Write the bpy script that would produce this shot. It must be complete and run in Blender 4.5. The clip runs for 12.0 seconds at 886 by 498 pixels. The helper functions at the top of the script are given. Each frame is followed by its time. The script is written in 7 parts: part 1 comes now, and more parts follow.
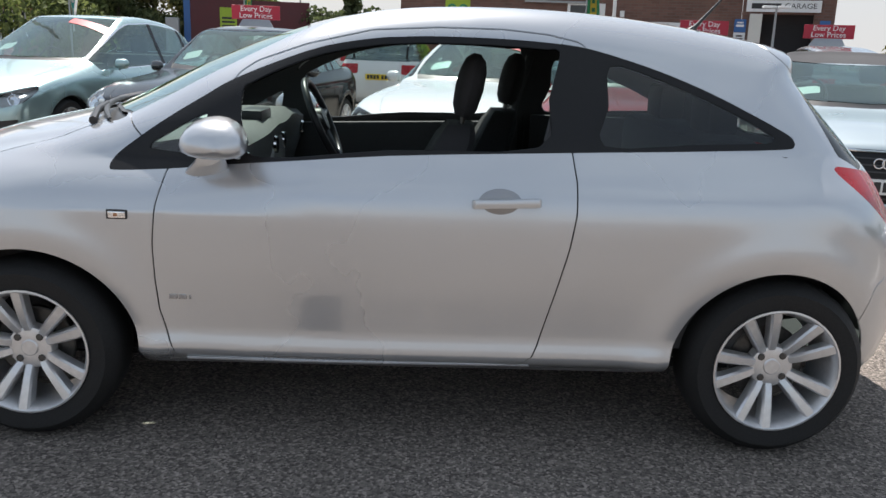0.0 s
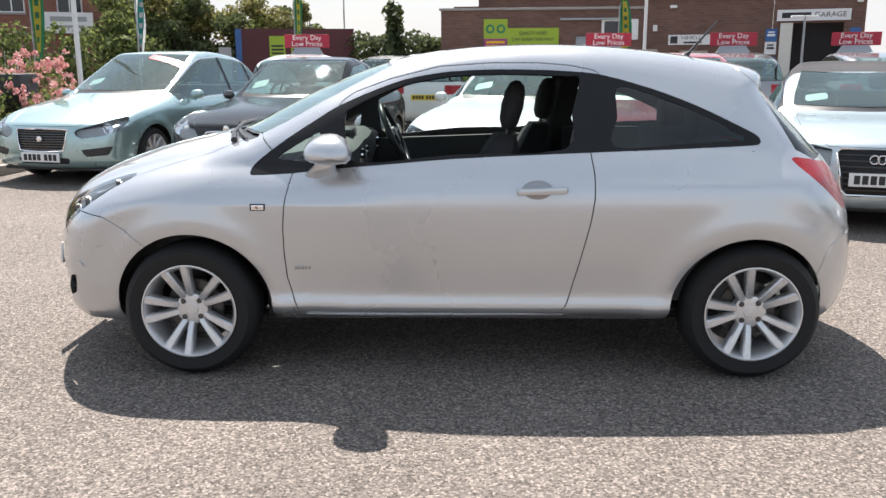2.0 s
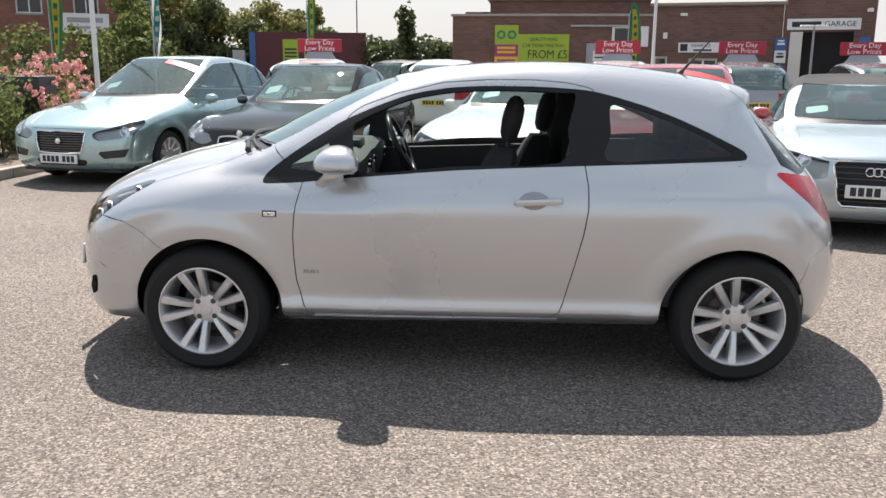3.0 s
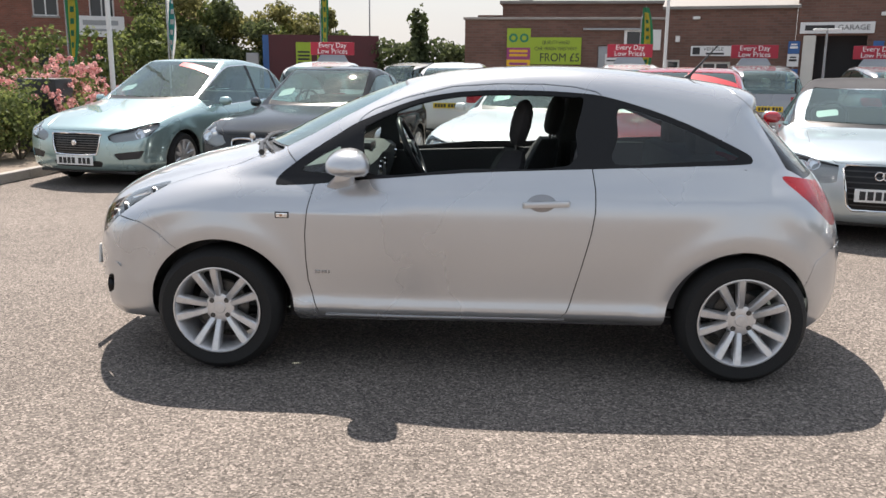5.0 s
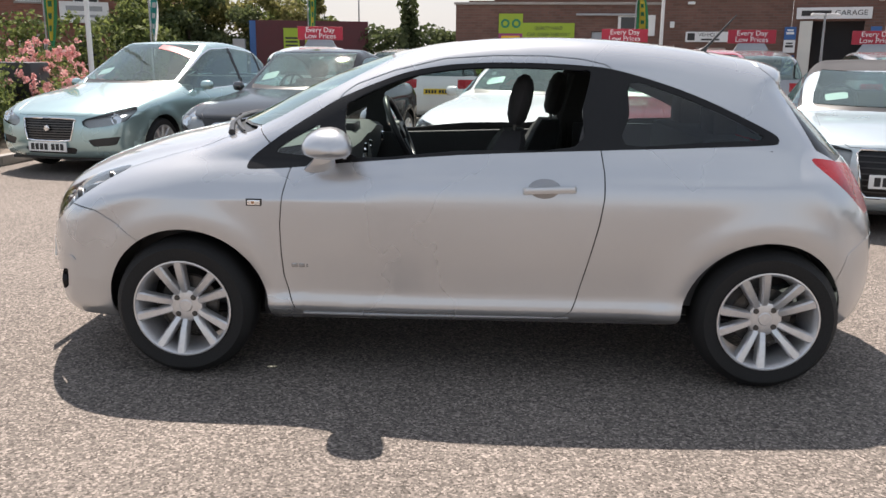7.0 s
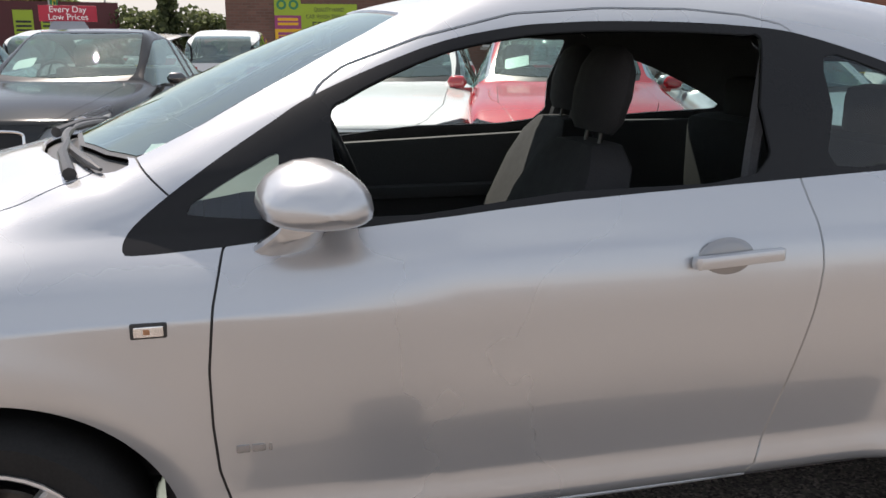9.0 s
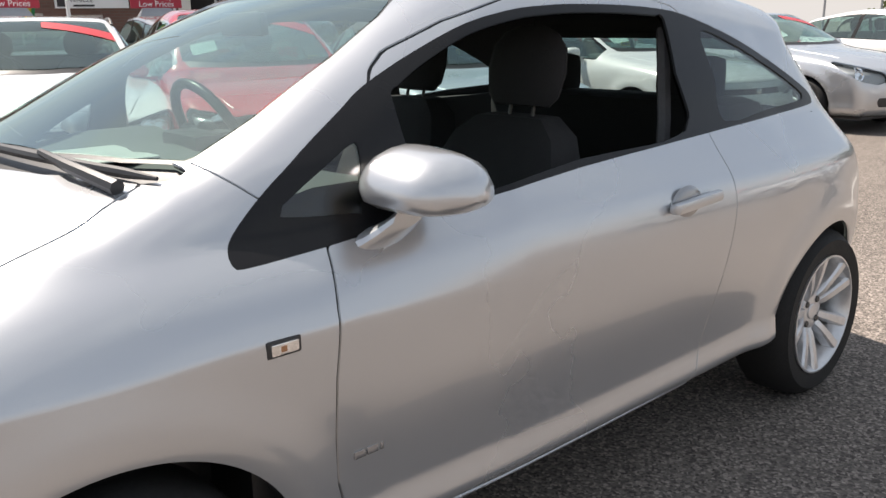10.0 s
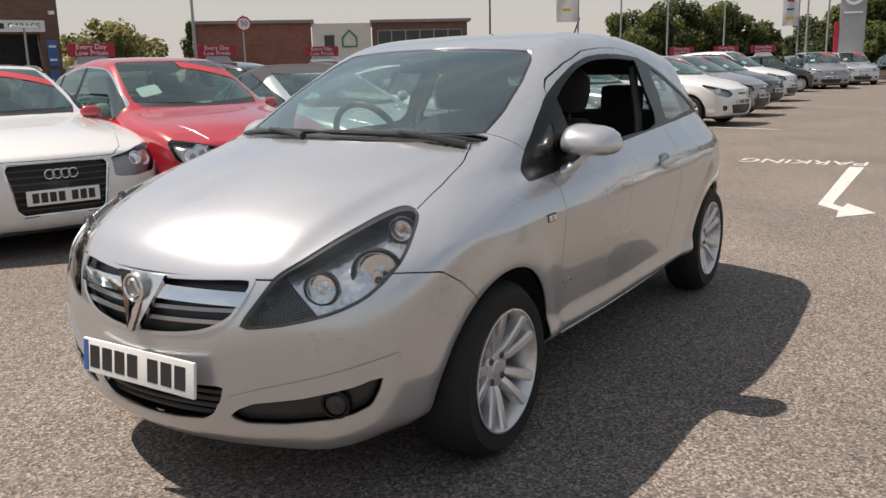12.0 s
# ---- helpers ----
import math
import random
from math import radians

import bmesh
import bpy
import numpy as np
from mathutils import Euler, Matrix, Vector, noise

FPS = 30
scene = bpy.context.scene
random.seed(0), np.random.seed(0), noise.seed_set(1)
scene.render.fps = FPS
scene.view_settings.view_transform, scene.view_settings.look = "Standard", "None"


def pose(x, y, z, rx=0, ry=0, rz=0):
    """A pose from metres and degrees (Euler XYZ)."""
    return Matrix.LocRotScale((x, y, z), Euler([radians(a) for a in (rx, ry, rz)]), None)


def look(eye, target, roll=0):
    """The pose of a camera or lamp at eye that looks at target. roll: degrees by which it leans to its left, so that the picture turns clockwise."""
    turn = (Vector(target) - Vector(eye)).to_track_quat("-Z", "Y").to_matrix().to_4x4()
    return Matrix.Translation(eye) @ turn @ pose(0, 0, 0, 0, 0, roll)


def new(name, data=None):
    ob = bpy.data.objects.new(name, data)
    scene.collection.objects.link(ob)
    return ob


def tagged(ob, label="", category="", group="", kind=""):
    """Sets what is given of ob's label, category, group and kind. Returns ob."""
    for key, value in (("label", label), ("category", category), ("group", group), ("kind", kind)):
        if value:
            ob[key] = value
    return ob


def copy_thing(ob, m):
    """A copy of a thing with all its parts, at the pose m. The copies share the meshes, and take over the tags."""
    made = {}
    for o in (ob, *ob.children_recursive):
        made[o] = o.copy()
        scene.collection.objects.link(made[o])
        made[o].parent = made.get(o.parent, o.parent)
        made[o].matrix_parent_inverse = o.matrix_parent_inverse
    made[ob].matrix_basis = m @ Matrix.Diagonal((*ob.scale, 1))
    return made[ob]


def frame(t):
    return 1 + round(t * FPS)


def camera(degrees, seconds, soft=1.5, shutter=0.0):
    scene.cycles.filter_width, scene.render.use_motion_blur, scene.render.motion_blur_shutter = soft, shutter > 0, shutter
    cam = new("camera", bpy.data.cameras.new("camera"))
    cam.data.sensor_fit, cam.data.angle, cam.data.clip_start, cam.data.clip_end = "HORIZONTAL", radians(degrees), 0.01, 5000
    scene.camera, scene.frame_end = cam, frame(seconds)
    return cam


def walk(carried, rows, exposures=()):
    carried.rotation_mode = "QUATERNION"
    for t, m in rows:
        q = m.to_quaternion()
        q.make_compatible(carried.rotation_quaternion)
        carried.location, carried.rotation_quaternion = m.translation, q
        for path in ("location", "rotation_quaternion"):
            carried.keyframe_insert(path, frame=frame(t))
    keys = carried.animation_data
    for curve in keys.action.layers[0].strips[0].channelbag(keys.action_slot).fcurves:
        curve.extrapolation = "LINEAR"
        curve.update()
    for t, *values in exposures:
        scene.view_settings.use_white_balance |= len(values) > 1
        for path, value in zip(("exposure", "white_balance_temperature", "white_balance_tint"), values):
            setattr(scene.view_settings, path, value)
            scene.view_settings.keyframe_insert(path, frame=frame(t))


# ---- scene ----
cam = camera(55.6, 12.0)
PATH = [
    (0, (0.065, -3.473, 1.34), (0.105, -1.53, 0.868), 1.9),
    (0.5, (0.045, -3.863, 1.361), (0.057, -1.928, 0.855), 0.7),
    (1, (0.068, -4.141, 1.361), (0.026, -2.204, 0.863), 0.2),
    (1.5, (0.041, -4.298, 1.397), (-0.026, -2.358, 0.918), 0.1),
    (2, (0.003, -4.429, 1.399), (-0.059, -2.478, 0.965), -0.2),
    (2.5, (0.025, -4.509, 1.414), (-0.034, -2.549, 1.019), -0.2),
    (3, (0.051, -4.624, 1.461), (-0.035, -2.672, 1.033), 0.4),
    (5, (0.067, -4.69, 1.469), (-0.047, -2.739, 1.047), 0.5),
    (5.5, (0.068, -4.69, 1.469), (-0.05, -2.738, 1.05), 0.3),
    (6, (0.073, -4.677, 1.467), (-0.047, -2.726, 1.046), 0.4),
    (6.5, (0.076, -4.58, 1.445), (-0.041, -2.63, 1.015), 0.6),
    (6.7, (0.068, -4.482, 1.421), (-0.038, -2.533, 0.984), 0.6),
    (8.5, (-0.413, -2.909, 1.322), (-0.299, -0.967, 0.858), 0.7),
    (9, (-0.735, -2.450, 1.315), (-0.274, -0.562, 0.842), 0.0),
    (9.5, (-1.134, -2.143, 1.325), (-0.186, -0.475, 0.759), -0.5),
    (10, (-1.619, -2.049, 1.321), (-0.336, -0.603, 0.805), -0.9),
    (10.5, (-2.174, -1.98, 1.315), (-0.664, -0.761, 0.834), -0.3),
    (11, (-2.723, -2.013, 1.326), (-1.198, -0.809, 0.848), -2.0),
    (11.5, (-3.215, -2.033, 1.317), (-1.613, -0.922, 0.87), -1.3),
    (12, (-3.651, -2.121, 1.324), (-2.005, -1.066, 0.901), -1.3),
]
walk(cam, [(t, look(eye, target, roll)) for t, eye, target, roll in PATH],
     exposures=[(0, 0.73, 6500, 11), (0.5, 1.17, 6450, 11), (1, 1.19, 6500, 12), (1.5, 1.05, 6550, 12), (2.5, 0.99, 6650, 13), (3, 0.89, 6750, 13), (6.7, 0.84, 6850, 15), (8.5, 0.86, 6950, 16), (9.5, 0.87, 7000, 16), (10.5, 0.67, 6950, 12), (11.2, 0.48, 7050, 13), (12, 0.31, 7200, 15)])

# ================= light =================
world = bpy.data.worlds.new("world")
scene.world = world
world.use_nodes = True
wn = world.node_tree
sky = wn.nodes.new("ShaderNodeTexSky")
sky.sky_type, sky.sun_disc = "NISHITA", False
sky.sun_elevation, sky.sun_rotation = radians(58), radians(-18)
sky.dust_density, sky.air_density, sky.ozone_density = 0.9, 1.0, 1.0
# thin broken cloud, paler towards the horizon
coord = wn.nodes.new("ShaderNodeTexCoord")
flat = wn.nodes.new("ShaderNodeMapping")
flat.inputs["Scale"].default_value = (1.0, 1.0, 2.6)
cloud = wn.nodes.new("ShaderNodeTexNoise")
cloud.inputs["Scale"].default_value, cloud.inputs["Detail"].default_value, cloud.inputs["Roughness"].default_value = 2.6, 8.0, 0.6
band = wn.nodes.new("ShaderNodeMapRange")
band.inputs[1].default_value, band.inputs[2].default_value, band.inputs[3].default_value, band.inputs[4].default_value = 0.40, 0.66, 0.42, 0.92
veil = wn.nodes.new("ShaderNodeMixRGB")
veil.inputs[2].default_value = (4.8, 5.5, 6.1, 1)
wn.links.new(coord.outputs["Generated"], flat.inputs[0])
wn.links.new(flat.outputs[0], cloud.inputs["Vector"])
wn.links.new(cloud.outputs[0], band.inputs[0])
# white haze that closes in above the horizon
up = wn.nodes.new("ShaderNodeSeparateXYZ")
haze = wn.nodes.new("ShaderNodeMapRange")
haze.interpolation_type = "SMOOTHSTEP"
haze.inputs[1].default_value, haze.inputs[2].default_value, haze.inputs[3].default_value, haze.inputs[4].default_value = -0.02, 0.24, 0.92, 0.0
low = wn.nodes.new("ShaderNodeMixRGB")
low.inputs[2].default_value = (5.5, 5.45, 5.4, 1)
wn.links.new(coord.outputs["Generated"], up.inputs[0])
wn.links.new(up.outputs[2], haze.inputs[0])
wn.links.new(haze.outputs[0], low.inputs[0])
wn.links.new(band.outputs[0], veil.inputs[0])
wn.links.new(sky.outputs[0], veil.inputs[1])
wn.links.new(veil.outputs[0], low.inputs[1])
wn.links.new(low.outputs[0], wn.nodes["Background"].inputs[0])
wn.nodes["Background"].inputs[1].default_value = 0.084
sun = new("sun", bpy.data.lights.new("sun", "SUN"))
sun.data.energy, sun.data.angle, sun.data.color = 5.0, radians(0.55), (1.0, 0.95, 0.88)
sun.matrix_world = look((-1.9, 6.0, 10.0), (0, 0, 0))

# ================= shape engine =================
def smooth_line(pts, closed=False, n=8):
    """Catmull-Rom samples through 2D points."""
    p = [np.array(q, float) for q in pts]
    m = len(p)
    out = []
    for i in range(m if closed else m - 1):
        if closed:
            a, b, c, d = p[(i - 1) % m], p[i], p[(i + 1) % m], p[(i + 2) % m]
        else:
            b, c = p[i], p[i + 1]
            a = p[i - 1] if i else 2 * b - c
            d = p[i + 2] if i + 2 < m else 2 * c - b
        for k in range(n):
            t = k / n
            out.append(0.5 * (2 * b + (c - a) * t + (2 * a - 5 * b + 4 * c - d) * t * t + (3 * b - 3 * c + d - a) * t ** 3))
    if not closed:
        out.append(p[-1])
    return np.array(out)


def poly_sdf(q, poly):
    """Signed distance (negative inside) of 2D points to a closed polygon."""
    q = np.asarray(q, float)
    poly = np.asarray(poly, float)
    best = np.full(len(q), 1e9)
    odd = np.zeros(len(q), bool)
    m = len(poly)
    for i in range(m):
        a, b = poly[i], poly[(i + 1) % m]
        ab, aq = b - a, q - a
        t = np.clip((aq @ ab) / max(ab @ ab, 1e-12), 0, 1)
        dd = aq - t[:, None] * ab
        best = np.minimum(best, (dd * dd).sum(1))
        if a[1] != b[1]:
            hit = (a[1] > q[:, 1]) != (b[1] > q[:, 1])
            odd ^= hit & (q[:, 0] < (b[0] - a[0]) * (q[:, 1] - a[1]) / (b[1] - a[1]) + a[0])
    return np.sqrt(best) * np.where(odd, -1, 1)


class Form:
    """A vehicle body: a side outline, bowed in plan, met softly by a flank whose half width follows height and length."""

    def __init__(self, outline, flank, taper, bow_front, bow_rear, crown, mid, arches, arch_r, flare=0.02, soft=0.09, front_belt=0.0, rear_belt=0.0):
        self.poly = smooth_line(outline, True, 6)
        self.flank, self.taper = smooth_line(flank, False, 12).T, smooth_line(taper, False, 36).T
        self.crisp, self.rear_belt = False, rear_belt
        self.bow_front, self.bow_rear, self.crown, self.mid = bow_front, bow_rear, crown, mid
        self.arches, self.arch_r, self.flare, self.soft, self.front_belt = arches, arch_r, flare, soft, front_belt
        lo, hi = self.poly.min(0) - 0.3, self.poly.max(0) + 0.3
        self.lo, self.step = lo, 0.015
        nx, nz = (np.ceil((hi - lo) / self.step)).astype(int) + 1
        gx, gz = np.meshgrid(lo[0] + self.step * np.arange(nx), lo[1] + self.step * np.arange(nz), indexing="ij")
        table = poly_sdf(np.stack([gx.ravel(), gz.ravel()], 1), self.poly).reshape(nx, nz)
        for _ in range(2):
            t = np.pad(table, 1, mode="edge")
            table = (t[:-2, 1:-1] + t[2:, 1:-1] + t[1:-1, :-2] + t[1:-1, 2:] + 2 * table) / 6
        self.table = table

    def outline_at(self, x, z):
        u = np.clip((x - self.lo[0]) / self.step, 0, self.table.shape[0] - 1.001)
        v = np.clip((z - self.lo[1]) / self.step, 0, self.table.shape[1] - 1.001)
        i, j = u.astype(int), v.astype(int)
        a, b = u - i, v - j
        t = self.table
        return (t[i, j] * (1 - a) + t[i + 1, j] * a) * (1 - b) + (t[i, j + 1] * (1 - a) + t[i + 1, j + 1] * a) * b

    def width(self, x, z):
        w = np.interp(z, *self.flank)
        if self.crisp:
            k = np.clip((np.abs(x) - 1.30) / 0.30, 0, 1)
            w = w * (1 - k) + k * np.minimum(w, np.interp(z, (0.10, 0.20, 0.30, 0.42, 0.56), (0.69, 0.752, 0.797, 0.830, 0.852)) + 10 * np.clip(z - 0.56, 0, 1))
        w = w + np.interp(x, *self.taper)
        w = w - self.front_belt * np.clip((z - 0.80) / 0.15, 0, 1) * np.clip((1.12 - z) / 0.16, 0.3, 1) * np.clip((-0.3 - x) / 0.55, 0, 1)
        w = w - self.rear_belt * np.clip((z - 0.88) / 0.14, 0, 1) * np.clip((x - 0.2) / 0.8, 0, 1)
        for cx, cz in self.arches:
            r = np.hypot(x - cx, z - cz)
            w = w + self.flare * np.exp(-((r - self.arch_r) / 0.07) ** 2) * (z > cz - 0.2)
        return w

    def value(self, p):
        x, y, z = p[:, 0], np.abs(p[:, 1]), p[:, 2]
        ahead = 1 / (1 + np.exp((x - self.mid) / 0.12))
        shift = -self.bow_front * ahead + self.bow_rear * (1 - ahead)
        side = self.outline_at(x + shift * y * y, z + self.crown * y * y * np.clip((z - 0.6) / 0.4, 0, 1))
        if self.crisp:
            t = np.clip((y - 0.40 - 0.17 * np.clip((x + 1.98) / 0.85, 0, 1)) / 0.075, 0, 1)
            drop = 0.013 * t * t * (3 - 2 * t) * np.clip((-1.02 - x) / 0.15, 0, 1) * np.clip((x + 2.02) / 0.15, 0, 1) * np.clip((z - 0.72) / 0.08, 0, 1)
            side = self.outline_at(x + shift * y * y, z + drop + self.crown * y * y * np.clip((z - 0.6) / 0.4, 0, 1))
        flank = y - self.width(x, z)
        k = self.soft
        hh = np.clip(k - np.abs(side - flank), 0, None) / k
        return np.maximum(side, flank) + hh * hh * k * 0.25

    def slope(self, p, e=0.012):
        g = np.empty_like(p)
        for a in range(3):
            d = np.zeros(3)
            d[a] = e
            g[:, a] = (self.value(p + d) - self.value(p - d)) / (2 * e)
        return g

    def skin(self, h):
        """A smooth quad net over the form: places, normals, faces."""
        lo = np.array([self.poly[:, 0].min() - 2.3 * h, -1.15, self.poly[:, 1].min() - 2.3 * h])
        hi = np.array([self.poly[:, 0].max() + 2.3 * h, 1.15, self.poly[:, 1].max() + 2.3 * h])
        n = np.ceil((hi - lo) / h).astype(int)
        lo[1] = -h * n[1] / 2
        ax = [lo[a] + h * np.arange(n[a] + 1) for a in range(3)]
        g = np.stack(np.meshgrid(*ax, indexing="ij"), -1)
        val = self.value(g.reshape(-1, 3)).reshape(g.shape[:3])
        acc, cnt = np.zeros((*n, 3)), np.zeros(n)
        corner = [(i, j, k) for i in (0, 1) for j in (0, 1) for k in (0, 1)]

        def part_of(arr, c):
            return arr[c[0]:n[0] + c[0], c[1]:n[1] + c[1], c[2]:n[2] + c[2]]

        for c in corner:
            for a in range(3):
                if c[a]:
                    continue
                d = list(c)
                d[a] = 1
                va, vb = part_of(val, c), part_of(val, d)
                cross = (va < 0) != (vb < 0)
                t = np.where(cross, va / np.where(cross, va - vb, 1), 0)
                pa, pb = part_of(g, c), part_of(g, d)
                acc += np.where(cross[..., None], pa + (pb - pa) * t[..., None], 0)
                cnt += cross
        cells = cnt > 0
        index = np.full(n, -1)
        index[cells] = np.arange(cells.sum())
        places = acc[cells] / cnt[cells][:, None]
        faces = []
        for a in range(3):
            b, c = (a + 1) % 3, (a + 2) % 3
            s0, s1 = [slice(1, -1)] * 3, [slice(1, -1)] * 3
            s0[a], s1[a] = slice(0, n[a]), slice(1, n[a] + 1)
            va, vb = val[tuple(s0)], val[tuple(s1)]
            where = np.argwhere((va < 0) != (vb < 0))
            flip = (va < 0)[tuple(where.T)]
            base = where.copy()
            base[:, b] += 1
            base[:, c] += 1
            quad = []
            for db, dc in ((0, 0), (-1, 0), (-1, -1), (0, -1)):
                q = base.copy()
                q[:, b] += db
                q[:, c] += dc
                quad.append(index[tuple(q.T)])
            quad = np.stack(quad, 1)
            quad[~flip] = quad[~flip][:, ::-1]
            faces.append(quad)
        for _ in range(4):
            gr = self.slope(places)
            places = places - gr * np.clip(self.value(places) / np.maximum((gr * gr).sum(1), 0.05), -h, h)[:, None]
        gr = self.slope(places, 0.02)
        if self.crisp:
            x, y, z = places[:, 0], np.abs(places[:, 1]), places[:, 2]
            inner = np.clip((-self.outline_at(x, z) - self.soft - 0.03) / 0.05, 0, 1)[:, None] * (y > 0.5)[:, None]
            gr = gr * (1 - inner) + self.slope(places, 0.007) * inner
        return Skin(places, gr / np.linalg.norm(gr, axis=1)[:, None], [tuple(f) for f in np.concatenate(faces).tolist()])


class Skin:
    """Places, normals and faces that can be split along the zero line of a field."""

    def __init__(self, places, normals, faces):
        self.p, self.n, self.f = np.asarray(places, float).reshape(-1, 3), np.asarray(normals, float).reshape(-1, 3), faces

    def tidy(self):
        if not self.f:
            return Skin(np.zeros((0, 3)), np.zeros((0, 3)), [])
        used = np.unique(np.concatenate([np.array(f) for f in self.f]))
        back = np.full(len(self.p), -1)
        back[used] = np.arange(len(used))
        return Skin(self.p[used], self.n[used], [tuple(int(back[i]) for i in f) for f in self.f])

    def split(self, field):
        """(inside, outside) of field(places, normals) < 0."""
        if not self.f:
            return self, self
        v = field(self.p, self.n)
        v = np.where(np.abs(v) < 1e-6, 1e-6, v)
        neg = v < 0
        inside, outside, extra_p, extra_n, made = [], [], [], [], {}
        base = len(self.p)
        sign = neg.tolist()
        for f in self.f:
            s = [sign[i] for i in f]
            if all(s):
                inside.append(f)
                continue
            if not any(s):
                outside.append(f)
                continue
            a_loop, b_loop = [], []
            m = len(f)
            for k in range(m):
                i, j = f[k], f[(k + 1) % m]
                (a_loop if s[k] else b_loop).append(i)
                if s[k] != s[(k + 1) % m]:
                    key = (i, j) if i < j else (j, i)
                    if key not in made:
                        i2, j2 = key
                        t = v[i2] / (v[i2] - v[j2])
                        made[key] = base + len(extra_p)
                        extra_p.append(self.p[i2] + t * (self.p[j2] - self.p[i2]))
                        extra_n.append(self.n[i2] + t * (self.n[j2] - self.n[i2]))
                    a_loop.append(made[key])
                    b_loop.append(made[key])
            if len(a_loop) > 2:
                inside.append(tuple(a_loop))
            if len(b_loop) > 2:
                outside.append(tuple(b_loop))
        p = np.concatenate([self.p, np.array(extra_p).reshape(-1, 3)])
        n = np.concatenate([self.n, np.array(extra_n).reshape(-1, 3)])
        n = n / np.maximum(np.linalg.norm(n, axis=1), 1e-9)[:, None]
        return Skin(p, n, inside).tidy(), Skin(p, n, outside).tidy()

    def panel(self, field, gap=0.003):
        """Cuts a panel out with a shut line round it: (panel, shut line, rest)."""
        inner, rest = self.split(lambda p, n: field(p, n) + gap)
        line, rest = rest.split(lambda p, n: field(p, n) - gap)
        return inner, line.moved(-0.006), rest

    def band(self, height_of, lo, hi):
        """The strip where lo < height_of(places) < hi, however narrow."""
        below, _ = self.split(lambda p, n: height_of(p) - hi)
        _, strip = below.split(lambda p, n: height_of(p) - lo)
        return strip

    def moved(self, d):
        return Skin(self.p + self.n * d, self.n, self.f)

    def half(self, left):
        keep = [f for f in self.f if (self.p[list(f), 1].mean() < 0) == left]
        return Skin(self.p, self.n, keep).tidy()

    def joined(self, other):
        k = len(self.p)
        return Skin(np.concatenate([self.p, other.p]), np.concatenate([self.n, other.n]), self.f + [tuple(i + k for i in f) for f in other.f])


def side_area(poly, inner=0.3):
    """A field: inside a polygon in (x, z), on both flanks."""
    poly = np.array(poly)
    return lambda p, n: np.maximum(poly_sdf(p[:, [0, 2]], poly), inner - np.abs(p[:, 1]))


def top_area(poly, low):
    """A field: inside a polygon in (x, |y|), above z = low."""
    poly = np.array(poly)
    return lambda p, n: np.maximum(poly_sdf(np.stack([p[:, 0], np.abs(p[:, 1])], 1), poly), low - p[:, 2])


def corner_area(poly, turn, limit):
    """A field: inside a polygon in (a, z), a = |y| cos + x sin of turn, seen from a corner; x within limit."""
    poly = np.array(poly)
    c, s = math.cos(radians(turn)), math.sin(radians(turn))
    def field(p, n):
        a = np.abs(p[:, 1]) * c + p[:, 0] * s
        return np.maximum(poly_sdf(np.stack([a, p[:, 2]], 1), poly), np.maximum(limit[0] - p[:, 0], p[:, 0] - limit[1]))
    return field

# ================= materials =================
def node_of(m, kind, **inputs):
    nd = m.node_tree.nodes.new(kind)
    for k, v in inputs.items():
        nd.inputs[k.replace("_", " ")].default_value = v
    return nd


def mat(name, base, rough=0.5, metal=0.0, coat=0.0, vary=0.12, scale=3.0, fine=60.0, bump=0.0, spec=0.5, rough_vary=0.1):
    """A plain surface with two scales of variation, and fine relief where bump is given."""
    m = bpy.data.materials.new(name)
    m.use_nodes = True
    nt = m.node_tree
    b = nt.nodes["Principled BSDF"]
    b.inputs["Roughness"].default_value, b.inputs["Metallic"].default_value = rough, metal
    b.inputs["Coat Weight"].default_value, b.inputs["Coat Roughness"].default_value = coat, 0.03
    b.inputs["Specular IOR Level"].default_value = spec
    geo = nt.nodes.new("ShaderNodeTexCoord")
    big, small = node_of(m, "ShaderNodeTexNoise", Scale=scale, Detail=4.0), node_of(m, "ShaderNodeTexNoise", Scale=fine, Detail=3.0)
    mix = nt.nodes.new("ShaderNodeMath")
    mix.operation = "ADD"
    for nd in (big, small):
        nt.links.new(geo.outputs["Object"], nd.inputs["Vector"])
    nt.links.new(big.outputs[0], mix.inputs[0])
    nt.links.new(small.outputs[0], mix.inputs[1])
    ramp = nt.nodes.new("ShaderNodeMapRange")
    ramp.inputs[1].default_value, ramp.inputs[2].default_value = 0.6, 1.4
    ramp.inputs[3].default_value, ramp.inputs[4].default_value = 1 - vary, 1 + vary
    nt.links.new(mix.outputs[0], ramp.inputs[0])
    tint = nt.nodes.new("ShaderNodeVectorMath")
    tint.operation = "SCALE"
    tint.inputs[0].default_value = base[:3]
    nt.links.new(ramp.outputs[0], tint.inputs["Scale"])
    nt.links.new(tint.outputs[0], b.inputs["Base Color"])
    if rough_vary:
        rr = nt.nodes.new("ShaderNodeMapRange")
        rr.inputs[1].default_value, rr.inputs[2].default_value = 0.3, 0.7
        rr.inputs[3].default_value, rr.inputs[4].default_value = max(rough * (1 - rough_vary), 0.01), min(rough * (1 + rough_vary), 1)
        nt.links.new(big.outputs[0], rr.inputs[0])
        nt.links.new(rr.outputs[0], b.inputs["Roughness"])
    if bump:
        bp = node_of(m, "ShaderNodeBump", Strength=0.6, Distance=bump)
        nt.links.new(small.outputs[0], bp.inputs["Height"])
        nt.links.new(bp.outputs[0], b.inputs["Normal"])
    return m


